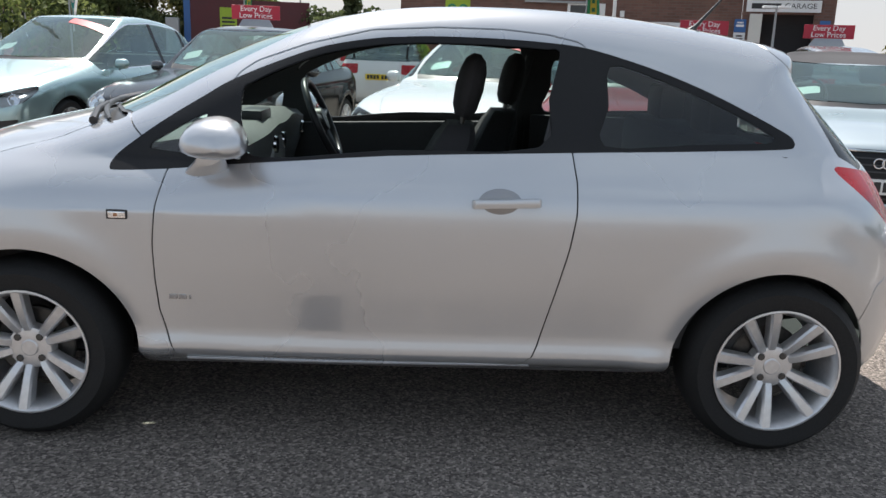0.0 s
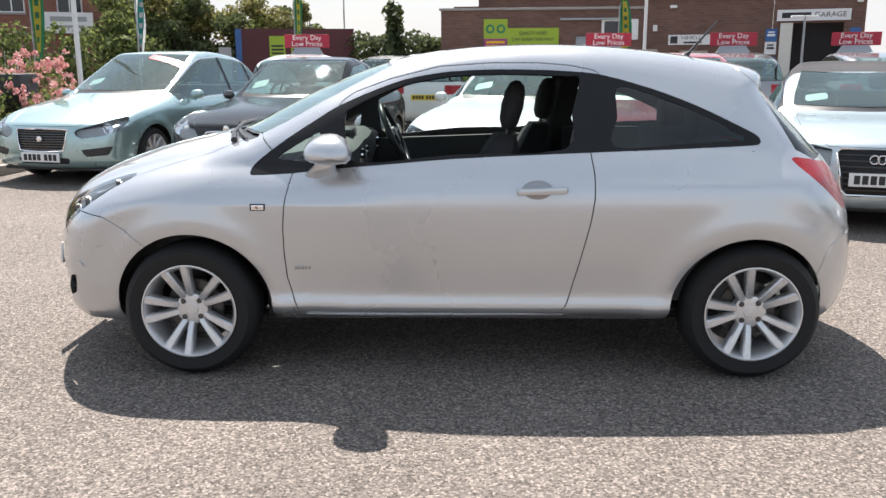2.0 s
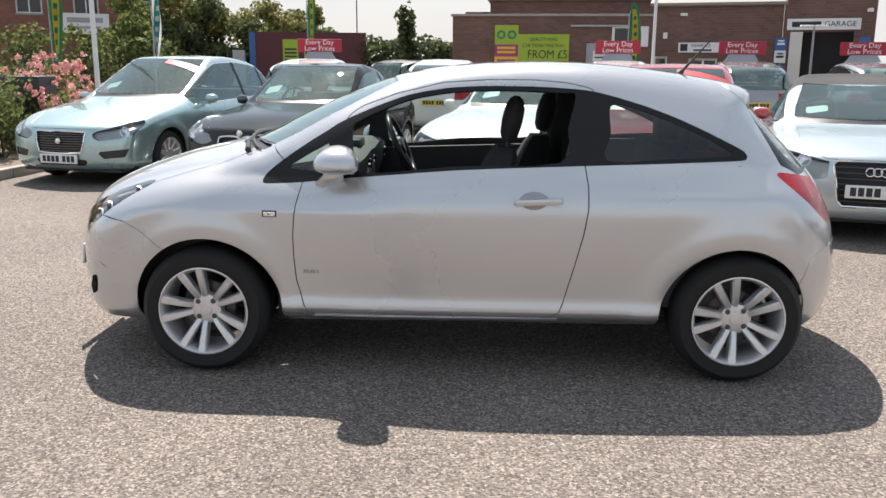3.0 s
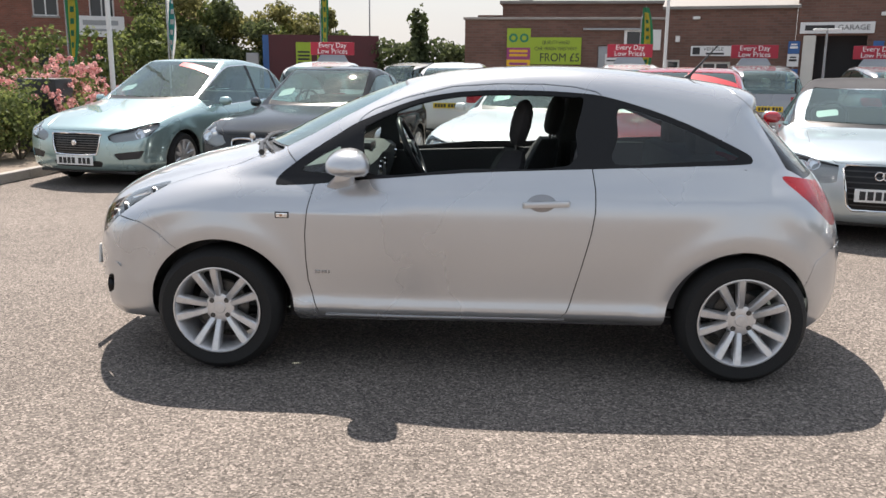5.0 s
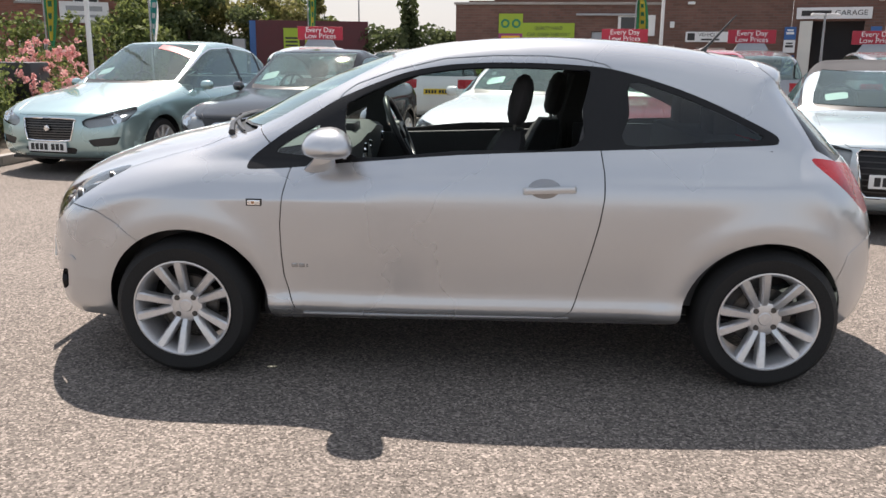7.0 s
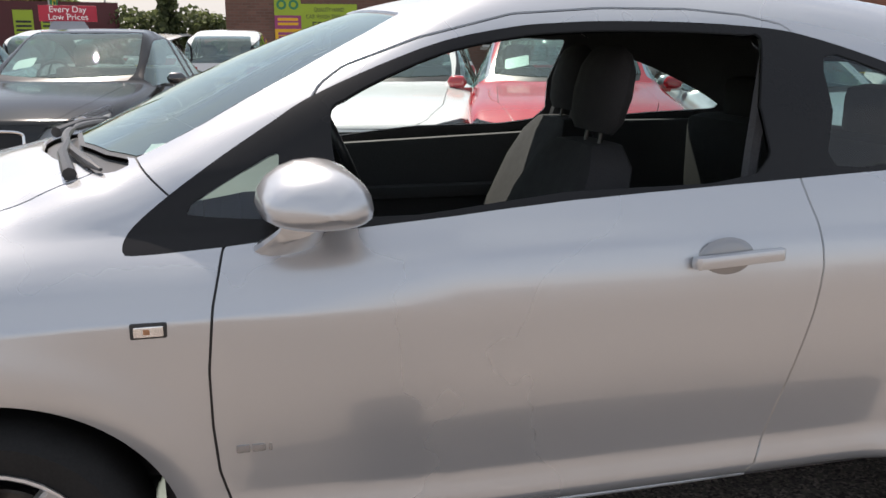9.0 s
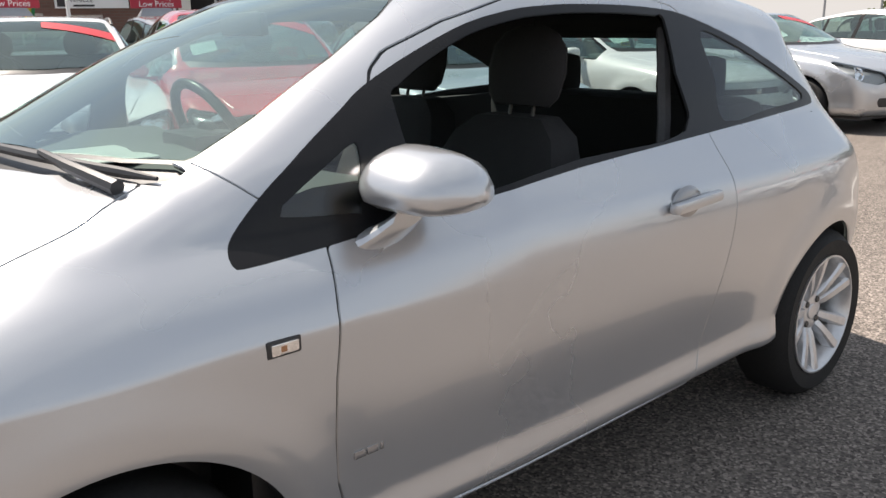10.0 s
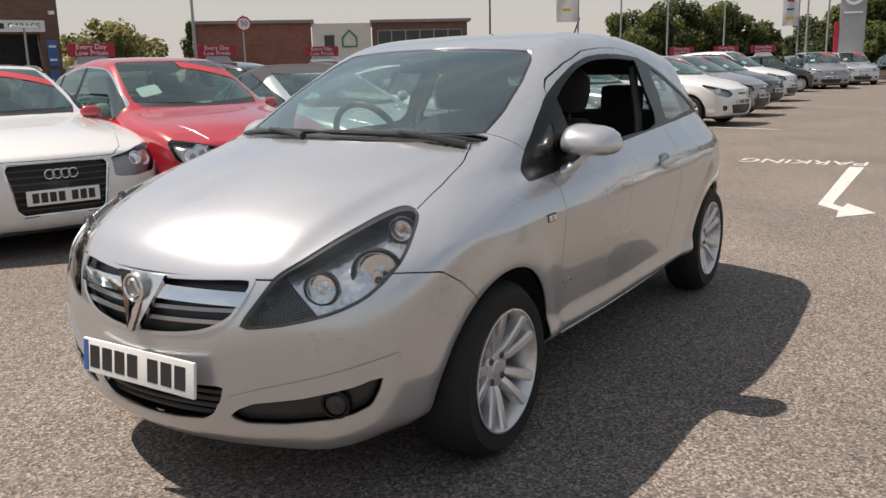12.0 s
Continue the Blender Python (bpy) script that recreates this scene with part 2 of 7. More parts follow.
def paint(name, base, metal=0.5, rough=0.3, flake=0.03, coat=1.0):
    """Car paint: a flake layer under clear lacquer."""
    m = mat(name, base, rough, metal, coat, flake, 1.2, 900.0, 0.0, 0.5, 0.15)
    b = m.node_tree.nodes["Principled BSDF"]
    b.inputs["Coat IOR"].default_value, b.inputs["Coat Roughness"].default_value = 1.72, 0.02
    return m


def glass(name, tint, gloss=1.0, rough=0.0, sheen=(1, 1, 1)):
    """Thin window glass: tinted see-through with a mirror share that grows to the edge."""
    m = bpy.data.materials.new(name)
    m.use_nodes = True
    nt = m.node_tree
    nt.nodes.remove(nt.nodes["Principled BSDF"])
    see, shine = nt.nodes.new("ShaderNodeBsdfTransparent"), nt.nodes.new("ShaderNodeBsdfGlossy")
    see.inputs[0].default_value = (*tint, 1)
    shine.inputs["Roughness"].default_value = rough
    shine.inputs[0].default_value = (*sheen, 1)
    lw = node_of(m, "ShaderNodeLayerWeight", Blend=0.5)
    fr = nt.nodes.new("ShaderNodeMath")
    fr.operation = "POWER"
    fr.inputs[1].default_value = 4.5
    nt.links.new(lw.outputs["Facing"], fr.inputs[0])
    mul = nt.nodes.new("ShaderNodeMath")
    mul.operation, mul.use_clamp = "MULTIPLY_ADD", True
    mul.inputs[1].default_value, mul.inputs[2].default_value = 0.9, 0.06 * gloss
    mix = nt.nodes.new("ShaderNodeMixShader")
    nt.links.new(fr.outputs[0], mul.inputs[0])
    nt.links.new(mul.outputs[0], mix.inputs[0])
    nt.links.new(see.outputs[0], mix.inputs[1])
    nt.links.new(shine.outputs[0], mix.inputs[2])
    nt.links.new(mix.outputs[0], nt.nodes["Material Output"].inputs[0])
    return m


SILVER = paint("silver_metallic_paint", (0.54, 0.553, 0.575), 0.68, 0.285)
ICE_BLUE = paint("ice_blue_metallic_paint", (0.37, 0.52, 0.525), 0.6, 0.28)
PALE_BLUE = paint("pale_silver_blue_paint", (0.48, 0.55, 0.575), 0.55, 0.3)
GRAPHITE = paint("graphite_metallic_paint", (0.011, 0.012, 0.012), 0.0, 0.12, 0.03, 0.0)
WHITE_PAINT = paint("white_car_paint", (0.68, 0.68, 0.675), 0.0, 0.25)
RED_PAINT = paint("red_car_paint", (0.40, 0.008, 0.018), 0.0, 0.22)
BLACK_PAINT = paint("black_car_paint", (0.015, 0.015, 0.018), 0.1, 0.2)
GREY_PAINT = paint("grey_car_paint", (0.28, 0.28, 0.29), 0.6, 0.28)
TRIM = mat("black_plastic_trim", (0.027, 0.027, 0.029), 0.38, vary=0.25, fine=120)
GLOSS_BLACK = mat("gloss_black_trim", (0.010, 0.010, 0.011), 0.25, vary=0.1, spec=0.28)
RUBBER = mat("black_tyre_rubber", (0.017, 0.017, 0.0175), 0.7, vary=0.3, scale=9, fine=150, bump=0.001, spec=0.3)
ALLOY = mat("silver_alloy_rim", (0.66, 0.66, 0.67), 0.32, 0.7, 0.3, vary=0.1)
STEEL_DARK = mat("dark_brake_metal", (0.10, 0.095, 0.09), 0.45, 0.8, vary=0.3)
CHROME = mat("polished_chrome", (0.82, 0.83, 0.84), 0.07, 1.0, vary=0.03)
LINER = mat("dark_cabin_lining", (0.062, 0.061, 0.063), 0.8, vary=0.2, fine=200, bump=0.0006)
CLOTH = mat("charcoal_seat_cloth", (0.021, 0.020, 0.021), 0.9, vary=0.35, scale=30, fine=300, bump=0.001)
CLOTH_GREY = mat("grey_seat_cloth", (0.085, 0.085, 0.09), 0.9, vary=0.3, scale=30, fine=300, bump=0.001)
GLASS = glass("clear_window_glass", (0.80, 0.88, 0.86), 1.2)
SCREEN_GLASS = glass("greenish_windscreen_glass", (0.66, 0.80, 0.74), 4.6, 0.0, (0.86, 0.98, 0.93))
TINT_GLASS = glass("tinted_window_glass", (0.50, 0.60, 0.58), 0.9)
LENS = glass("clear_lamp_lens", (0.92, 0.94, 0.95), 0.8)
LAMP_RED = mat("red_lamp_lens", (0.36, 0.004, 0.009), 0.28, 0.0, 0.1, vary=0.15, fine=90)
LAMP_ORANGE = mat("amber_lamp_bulb", (0.42, 0.20, 0.10), 0.25, vary=0.1)
REFLECTOR = mat("lamp_reflector", (0.88, 0.88, 0.89), 0.12, 0.95, vary=0.2, scale=14, fine=40)
PLATE_WHITE = mat("white_plate_plastic", (0.74, 0.75, 0.74), 0.35, vary=0.05)
PLATE_YELLOW = mat("yellow_plate_plastic", (0.72, 0.50, 0.03), 0.35, vary=0.05)
INK = mat("black_ink", (0.02, 0.02, 0.022), 0.5, vary=0.1)
BLUE_INK = mat("blue_ink", (0.03, 0.11, 0.33), 0.45, vary=0.1)

# ================= helpers for meshes =================
def link(name, mesh, material, parent=None, label=""):
    ob = new(name, mesh)
    mats = material if isinstance(material, (list, tuple)) else [material]
    for mm in mats:
        mesh.materials.append(mm)
    if parent is not None:
        ob.parent = parent
    if label:
        tagged(ob, label)
    return ob


def part(name, bm, material, parent=None, label="", smooth=True):
    """One bmesh as one object."""
    mesh = bpy.data.meshes.new(name)
    bm.normal_update()
    bm.to_mesh(mesh)
    bm.free()
    if smooth:
        mesh.shade_smooth()
        mesh.set_sharp_from_angle(angle=radians(38))
    return link(name, mesh, material, parent, label)


def skin_part(name, skin, material, parent=None, label="", lining=None, depth=0.014):
    """A split skin as one object, lined on its inner side where asked."""
    if not skin.f:
        return None
    p, n, f, k = skin.p, skin.n, list(skin.f), len(skin.p)
    mesh = bpy.data.meshes.new(name)
    inner = []
    if lining is not None:
        p = np.concatenate([p, skin.p - skin.n * depth])
        n = np.concatenate([n, -skin.n])
        inner = [tuple(i + k for i in q[::-1]) for q in skin.f]
        count = {}
        for q in skin.f:
            for a, b in zip(q, q[1:] + q[:1]):
                count[(a, b)] = 1
        rim = [(b, a, a + k, b + k) for (a, b) in count if (b, a) not in count]
        f_all = f + inner + rim
    else:
        f_all, rim = f, []
    mesh.from_pydata(p.tolist(), [], f_all)
    mesh.shade_smooth()
    if lining is not None:
        idx = np.zeros(len(f_all), np.int32)
        idx[len(f):len(f) + len(inner)] = 1
        mesh.polygons.foreach_set("material_index", idx)
    mesh.normals_split_custom_set_from_vertices(n.tolist())
    mesh.update()
    return link(name, mesh, [material] + ([lining] if lining is not None else []), parent, label)


def empty(name, m=None):
    ob = new(name)
    if m is not None:
        ob.matrix_world = m
    return ob


def add_box(bm, lo, hi, bevel=0.0, m=None):
    vs = [bm.verts.new((x, y, z)) for x in (lo[0], hi[0]) for y in (lo[1], hi[1]) for z in (lo[2], hi[2])]
    fs = [bm.faces.new([vs[i] for i in q]) for q in ((0, 1, 3, 2), (4, 6, 7, 5), (0, 4, 5, 1), (2, 3, 7, 6), (0, 2, 6, 4), (1, 5, 7, 3))]
    if bevel:
        es = list({e for q in fs for e in q.edges})
        done = bmesh.ops.bevel(bm, geom=es, offset=bevel, segments=2, affect="EDGES", profile=0.6)
        vs = [v for v in vs if v.is_valid] + list({v for q in done["faces"] for v in q.verts})
        vs = list(set(vs))
    if m is not None:
        bmesh.ops.transform(bm, matrix=m, verts=vs)
    return vs


def box(lo, hi, bevel=0.0, m=None):
    bm = bmesh.new()
    add_box(bm, lo, hi, bevel, m)
    return bm


def add_spin(bm, profile, n=32, axis="y", m=None, closed=False):
    """A lathe: profile of (radius, height) turned round an axis."""
    rings = []
    for r, h in profile:
        ring = []
        for k in range(n):
            a = 2 * math.pi * k / n
            c, s = r * math.cos(a), r * math.sin(a)
            v = {"y": (c, h, s), "z": (c, s, h), "x": (h, c, s)}[axis]
            ring.append(bm.verts.new(m @ Vector(v) if m is not None else v))
        rings.append(ring)
    pairs = list(zip(rings, rings[1:])) + ([(rings[-1], rings[0])] if closed else [])
    for a, b in pairs:
        for k in range(n):
            bm.faces.new((a[k], a[(k + 1) % n], b[(k + 1) % n], b[k]))
    if not closed:
        for ring, (r, h) in ((rings[0], profile[0]), (rings[-1], profile[-1])):
            if r > 1e-4:
                bm.faces.new(ring)
    bmesh.ops.recalc_face_normals(bm, faces=bm.faces)
    return rings


def spin(profile, n=32, axis="y", m=None, closed=False):
    bm = bmesh.new()
    add_spin(bm, profile, n, axis, m, closed)
    return bm


def add_tube(bm, pts, radius, n=8, cap=True):
    """A round bar along points; radius may be a list."""
    pts = [Vector(q) for q in pts]
    rr = radius if isinstance(radius, (list, tuple)) else [radius] * len(pts)
    rings = []
    for i, q in enumerate(pts):
        d = (pts[min(i + 1, len(pts) - 1)] - pts[max(i - 1, 0)]).normalized()
        a = d.orthogonal().normalized() if not rings else (rings_a - d * rings_a.dot(d)).normalized()
        rings_a = a
        b = d.cross(a)
        rings.append([bm.verts.new(q + rr[i] * (a * math.cos(2 * math.pi * k / n) + b * math.sin(2 * math.pi * k / n))) for k in range(n)])
    for a, b in zip(rings, rings[1:]):
        for k in range(n):
            bm.faces.new((a[k], a[(k + 1) % n], b[(k + 1) % n], b[k]))
    if cap:
        bm.faces.new(rings[0][::-1])
        bm.faces.new(rings[-1])
    return rings


def tube(pts, radius, n=8):
    bm = bmesh.new()
    add_tube(bm, pts, radius, n)
    return bm


def add_plate(bm, poly, d0, d1, to3):
    """A polygon of (u, v) given thickness from d0 to d1 by to3(u, v, d)."""
    a = [bm.verts.new(to3(u, v, d0)) for u, v in poly]
    b = [bm.verts.new(to3(u, v, d1)) for u, v in poly]
    m = len(poly)
    bm.faces.new(a[::-1])
    bm.faces.new(b)
    for k in range(m):
        bm.faces.new((a[k], a[(k + 1) % m], b[(k + 1) % m], b[k]))
    bmesh.ops.recalc_face_normals(bm, faces=bm.faces)


def text_mesh(body, size, deep=0.002, spacing=1.0):
    cu = bpy.data.curves.new("lettering", "FONT")
    cu.body, cu.size, cu.extrude, cu.align_x, cu.align_y = body, size, deep, "CENTER", "CENTER"
    cu.space_character = spacing
    tmp = new("lettering", cu)
    mesh = bpy.data.meshes.new_from_object(tmp)
    bpy.data.objects.remove(tmp)
    bpy.data.curves.remove(cu)
    return mesh


def lettering(body, size, m, material, parent=None, name="lettering", deep=0.002, wide=None):
    mesh = text_mesh(body, size, deep)
    if wide:
        xs = [v.co.x for v in mesh.vertices]
        mesh.transform(Matrix.Diagonal((wide / max(max(xs) - min(xs), 1e-6), 1, 1, 1)))
    mesh.transform(m)
    return link(name, mesh, material, parent)


def wheel_arm(bm, r0, r1, y0, y1, side, spread, w0, w1):
    """A spoke of an alloy rim in the x-z plane, its outer face at y0 (negative is outwards)."""
    a0, a1 = side * spread * 1.05, side * spread
    p0 = Vector((math.cos(a0) * r0, 0, math.sin(a0) * r0))
    p1 = Vector((math.cos(a1) * r1, 0, math.sin(a1) * r1))
    d = (p1 - p0).normalized()
    n = Vector((-d.z, 0, d.x))
    rows = []
    for t in (0, 0.15, 0.33, 0.5, 0.66, 0.83, 1):
        c = p0.lerp(p1, t)
        w = (w0 + (w1 - w0) * t) / 2
        y = y0 + (y1 - y0) * (t * t if y0 - y1 < 0.02 else t ** 0.7)
        rows.append([bm.verts.new(c + n * s * w * f + Vector((0, yy, 0))) for s, f, yy in ((-1, 1.15, y + 0.042), (-1, 1, y + 0.008), (-1, 0.66, y), (1, 0.66, y), (1, 1, y + 0.008), (1, 1.15, y + 0.042))])
    for a_row, b_row in zip(rows, rows[1:]):
        for i in range(6):
            bm.faces.new((a_row[i], a_row[(i + 1) % 6], b_row[(i + 1) % 6], b_row[i]))
    bmesh.ops.recalc_face_normals(bm, faces=bm.faces)


WHEELS = {}


def wheel_meshes(radius, rim, width, arms, spread, twin, n=40):
    """Tyre, rim, brake disc, hub cap and bolts for a wheel at the origin, its face towards -y."""
    key = (radius, rim, width, arms, spread, twin, n)
    if key in WHEELS:
        return WHEELS[key]
    h = width / 2
    e = h - 0.036 if twin else h
    out = {}
    bm = spin([(rim - 0.012, -h + 0.012), (rim + 0.004, -h + 0.004), (rim + 0.02, -h), (rim + 0.6 * (radius - rim), -h - 0.004), (radius - 0.026, -h + 0.010), (radius - 0.009, -h + 0.030),
               (radius, -h + 0.062), (radius, h - 0.055), (radius - 0.003, h - 0.03), (radius - 0.016, h - 0.01), (rim + 0.02, h), (rim - 0.012, h - 0.012)], n, closed=True)
    out["tyre"] = (bm, RUBBER)
    bm = spin([(rim + 0.003, -h + 0.003), (rim + 0.003, -h - 0.002), (rim - 0.003, -h - 0.003), (rim - 0.008, -h + 0.003), (rim - 0.020, -h + 0.03), (rim - 0.03, 0.02), (rim - 0.03, h - 0.02), (rim - 0.022, h - 0.02), (rim - 0.022, -h + 0.05)], n, closed=True)
    out["rim"] = (bm, ALLOY)
    out["hub"] = (spin([(0.028, -e + 0.011), (0.064, -e + 0.0105), (0.071, -e + 0.013), (0.076, -e + 0.022), (0.078, -e + 0.05), (0.028, -e + 0.05)], 24, closed=True), ALLOY)
    for nm, side in (("spoke", -1), ("spoke_twin", 1)) if twin else (("spoke", 0),):
        bm = bmesh.new()
        wheel_arm(bm, 0.060, rim - 0.005, -e + 0.0095, -h + 0.0005, side, spread, 0.030 if twin else 0.06, 0.041 if twin else 0.05)
        out[nm] = (bm, ALLOY)
    out["brake_disc"] = (spin([(0.0, 0.0), (0.125, 0.0), (0.13, 0.004), (0.13, 0.02), (0.0, 0.02)], 28), STEEL_DARK)
    bm = spin([(0.0, -e + 0.006), (0.025, -e + 0.0064), (0.029, -e + 0.009), (0.03, -e + 0.03)], 20)
    out["hub_cap"] = (bm, ALLOY)
    for name in out:
        bm, mm = out[name]
        mesh = bpy.data.meshes.new(name)
        bm.normal_update()
        bm.to_mesh(mesh)
        bm.free()
        mesh.shade_smooth()
        mesh.set_sharp_from_angle(angle=radians(32))
        mesh.materials.append(mm)
        out[name] = mesh
    bolt = spin([(0.0, -0.012), (0.010, -0.012), (0.013, -0.008), (0.013, 0.01)], 8)
    mesh = bpy.data.meshes.new("bolt")
    bolt.to_mesh(mesh)
    bolt.free()
    mesh.materials.append(STEEL_DARK)
    out["bolt"] = mesh
    WHEELS[key] = out
    return out


def add_wheel(parent, x, y, z, radius, rim, width, arms=5, spread=0.2, twin=True, turn=0.0, steer=0.0, bolts=4, lean=False):
    """A wheel under its car; y < 0 is the left side."""
    ms = wheel_meshes(radius, rim, width, arms, spread, twin)
    flip = 180 if y > 0 else 0
    hub = new("wheel", ms["rim"])
    hub.parent = parent
    hub.matrix_local = pose(x, y, z, 0, 0, flip + steer) @ pose(0, 0, 0, 0, turn, 0)
    for k in range(arms):
        for nm in ("spoke", "spoke_twin") if twin else ("spoke",):
            o = new("spoke", ms[nm])
            o.parent = hub
            o.matrix_local = pose(0, 0, 0, 0, -105 - 360 * k / arms, 0)
    for nm in ("tyre", "hub", "hub_cap") + (() if lean else ("brake_disc",)):
        o = new(nm, ms[nm])
        o.parent = hub
    if not lean:
        for k in range(bolts):
            o = new("bolt", ms["bolt"])
            o.parent = hub
            a = 2 * math.pi * (k + 0.5) / bolts
            o.matrix_local = pose(0.052 * math.cos(a), -width / 2 + (0.053 if twin else 0.017), 0.052 * math.sin(a))
    return hub


def plate_with_bars(parent, m, yellow=False, name="number_plate"):
    pl = part(name, box((-0.26, -0.055, -0.006), (0.26, 0.055, 0.006), 0.004), PLATE_YELLOW if yellow else PLATE_WHITE, parent, "plain plate with dark bars")
    pl.matrix_local = m
    for k in range(7):
        x0 = -0.222 + 0.061 * k + (0.033 if k > 3 else 0.0)
        x1 = x0 + 0.046
        bar = part("bar", box((x0, -0.036, 0.005), (x1, 0.036, 0.0075)), INK, pl)
    return pl

# ================= the silver three-door hatchback =================
HATCH = Form(
    outline=[(-1.86, 0.19), (-2.02, 0.22), (-2.068, 0.31), (-2.082, 0.45), (-2.082, 0.58), (-2.058, 0.68), (-2.018, 0.755), (-1.95, 0.825), (-1.80, 0.905),
             (-1.55, 0.99), (-1.30, 1.05), (-1.12, 1.10), (-0.80, 1.255), (-0.50, 1.375), (-0.25, 1.44), (0.05, 1.475), (0.35, 1.485), (0.65, 1.475), (0.95, 1.445),
             (1.25, 1.400), (1.36, 1.376), (1.415, 1.352), (1.425, 1.322), (1.425, 1.290), (1.465, 1.24), (1.555, 1.15), (1.655, 1.05), (1.765, 0.93), (1.84, 0.80), (1.885, 0.66), (1.90, 0.50), (1.885, 0.36), (1.82, 0.25), (1.66, 0.20), (0.9, 0.248), (-0.8, 0.225)],
    flank=[(0.10, 0.62), (0.20, 0.715), (0.26, 0.772), (0.292, 0.812), (0.316, 0.837), (0.332, 0.8405), (0.376, 0.832), (0.392, 0.829), (0.42, 0.831), (0.48, 0.839), (0.56, 0.852), (0.64, 0.863), (0.72, 0.869), (0.79, 0.870), (0.85, 0.862),
           (0.90, 0.845), (0.95, 0.815), (1.00, 0.788), (1.05, 0.765), (1.2, 0.703), (1.38, 0.612), (1.5, 0.54)],
    taper=[(-2.1, -0.19), (-1.95, -0.13), (-1.8, -0.085), (-1.6, -0.05), (-1.4, -0.038), (-1.2, -0.03), (-0.9, -0.028), (-0.5, -0.010), (-0.2, 0), (0.7, 0), (1.0, -0.008), (1.25, -0.022), (1.45, -0.05), (1.6, -0.085), (1.75, -0.13), (1.9, -0.19)],
    bow_front=0.47, bow_rear=0.42, crown=0.07, mid=-0.2, arches=((-1.24, 0.30), (1.235, 0.30)), arch_r=0.40, flare=0.016, soft=0.10, front_belt=0.05, rear_belt=0.028)


DLO = [(-0.965, 0.925), (-0.945, 0.915), (-0.777, 0.924), (-0.526, 0.950), (-0.06, 0.990), (0.528, 1.014), (0.923, 1.027), (1.235, 1.040), (1.272, 1.052), (1.268, 1.072), (1.246, 1.090), (1.131, 1.148), (0.979, 1.218),
       (0.80, 1.284), (0.593, 1.341), (0.45, 1.358), (0.276, 1.366), (0.089, 1.367), (-0.03, 1.362), (-0.126, 1.354), (-0.288, 1.324), (-0.449, 1.267), (-0.591, 1.205), (-0.665, 1.160), (-0.772, 1.093), (-0.877, 1.020), (-0.95, 0.960)]
FRONT_OPENING = [(-0.49, 0.972), (-0.06, 1.008), (0.418, 1.028), (0.452, 1.18), (0.490, 1.332), (0.45, 1.338), (0.276, 1.346), (0.089, 1.347), (-0.03, 1.342), (-0.126, 1.333), (-0.288, 1.302), (-0.43, 1.248), (-0.515, 1.205), (-0.545, 1.18), (-0.54, 1.06)]
SAIL_GLASS = [(-0.845, 0.985), (-0.828, 1.008), (-0.672, 1.100), (-0.655, 1.095), (-0.675, 0.978), (-0.69, 0.972)]
REAR_GLASS = [(0.632, 1.038), (0.648, 1.16), (0.655, 1.290), (0.80, 1.258), (0.979, 1.190), (1.131, 1.120), (1.215, 1.070), (1.20, 1.060), (0.923, 1.048)]
DOOR = [(-0.776, 0.921), (-0.800, 0.82), (-0.814, 0.69), (-0.814, 0.57), (-0.807, 0.465), (-0.780, 0.36), (-0.755, 0.290), (-0.735, 0.284), (0.33, 0.296), (0.385, 0.306), (0.425, 0.335), (0.444, 0.38), (0.485, 0.545), (0.525, 0.72), (0.541, 0.83), (0.541, 0.93),
        (0.528, 1.018), (0.555, 1.18), (0.575, 1.345), (0.555, 1.362), (0.45, 1.384), (0.303, 1.396), (0.088, 1.396), (-0.128, 1.382), (-0.344, 1.330), (-0.508, 1.271), (-0.56, 1.235), (-0.592, 1.19), (-0.600, 1.14), (-0.66, 1.05)]
HEADLAMP = [(-1.041, 0.753), (-0.955, 0.795), (-0.871, 0.833), (-0.78, 0.868), (-0.708, 0.892), (-0.650, 0.905), (-0.612, 0.900), (-0.606, 0.882), (-0.632, 0.845), (-0.692, 0.773), (-0.785, 0.697), (-0.85, 0.662), (-0.929, 0.634), (-1.052, 0.607),
            (-1.14, 0.597), (-1.165, 0.602), (-1.155, 0.625), (-1.126, 0.662), (-1.075, 0.722)]
GRILLE = [(0.0, 0.733), (0.177, 0.737), (0.34, 0.744), (0.385, 0.738), (0.39, 0.72), (0.365, 0.66), (0.335, 0.618), (0.26, 0.582), (0.153, 0.562), (0.0, 0.552)]
LOW_GRILLE = [(0.0, 0.413), (0.20, 0.415), (0.305, 0.418), (0.29, 0.37), (0.255, 0.32), (0.213, 0.297), (0.10, 0.286), (0.0, 0.284)]
FOG_POCKET = [(-1.215, 0.315), (-1.19, 0.345), (-1.14, 0.37), (-1.0, 0.392), (-0.85, 0.428), (-0.80, 0.445), (-0.765, 0.448), (-0.775, 0.41), (-0.80, 0.36), (-0.85, 0.338), (-0.909, 0.322), (-1.05, 0.302), (-1.17, 0.297)]
FOG_FIN = [(-1.26, 0.34), (-1.20, 0.385), (-1.10, 0.418), (-0.95, 0.455), (-0.82, 0.492), (-0.72, 0.515), (-0.70, 0.505), (-0.74, 0.42), (-0.77, 0.33), (-0.85, 0.26), (-1.0, 0.24), (-1.2, 0.24), (-1.28, 0.28)]
BONNET = [(-2.3, -0.2), (-2.3, 0.06), (-2.2, 0.20), (-1.99, 0.379), (-1.948, 0.474), (-1.80, 0.568), (-1.63, 0.633), (-1.545, 0.667), (-1.35, 0.650), (-1.15, 0.615), (-1.03, 0.575), (-1.06, 0.50), (-1.14, 0.38), (-1.20, 0.22), (-1.225, 0.06), (-1.225, -0.2)]
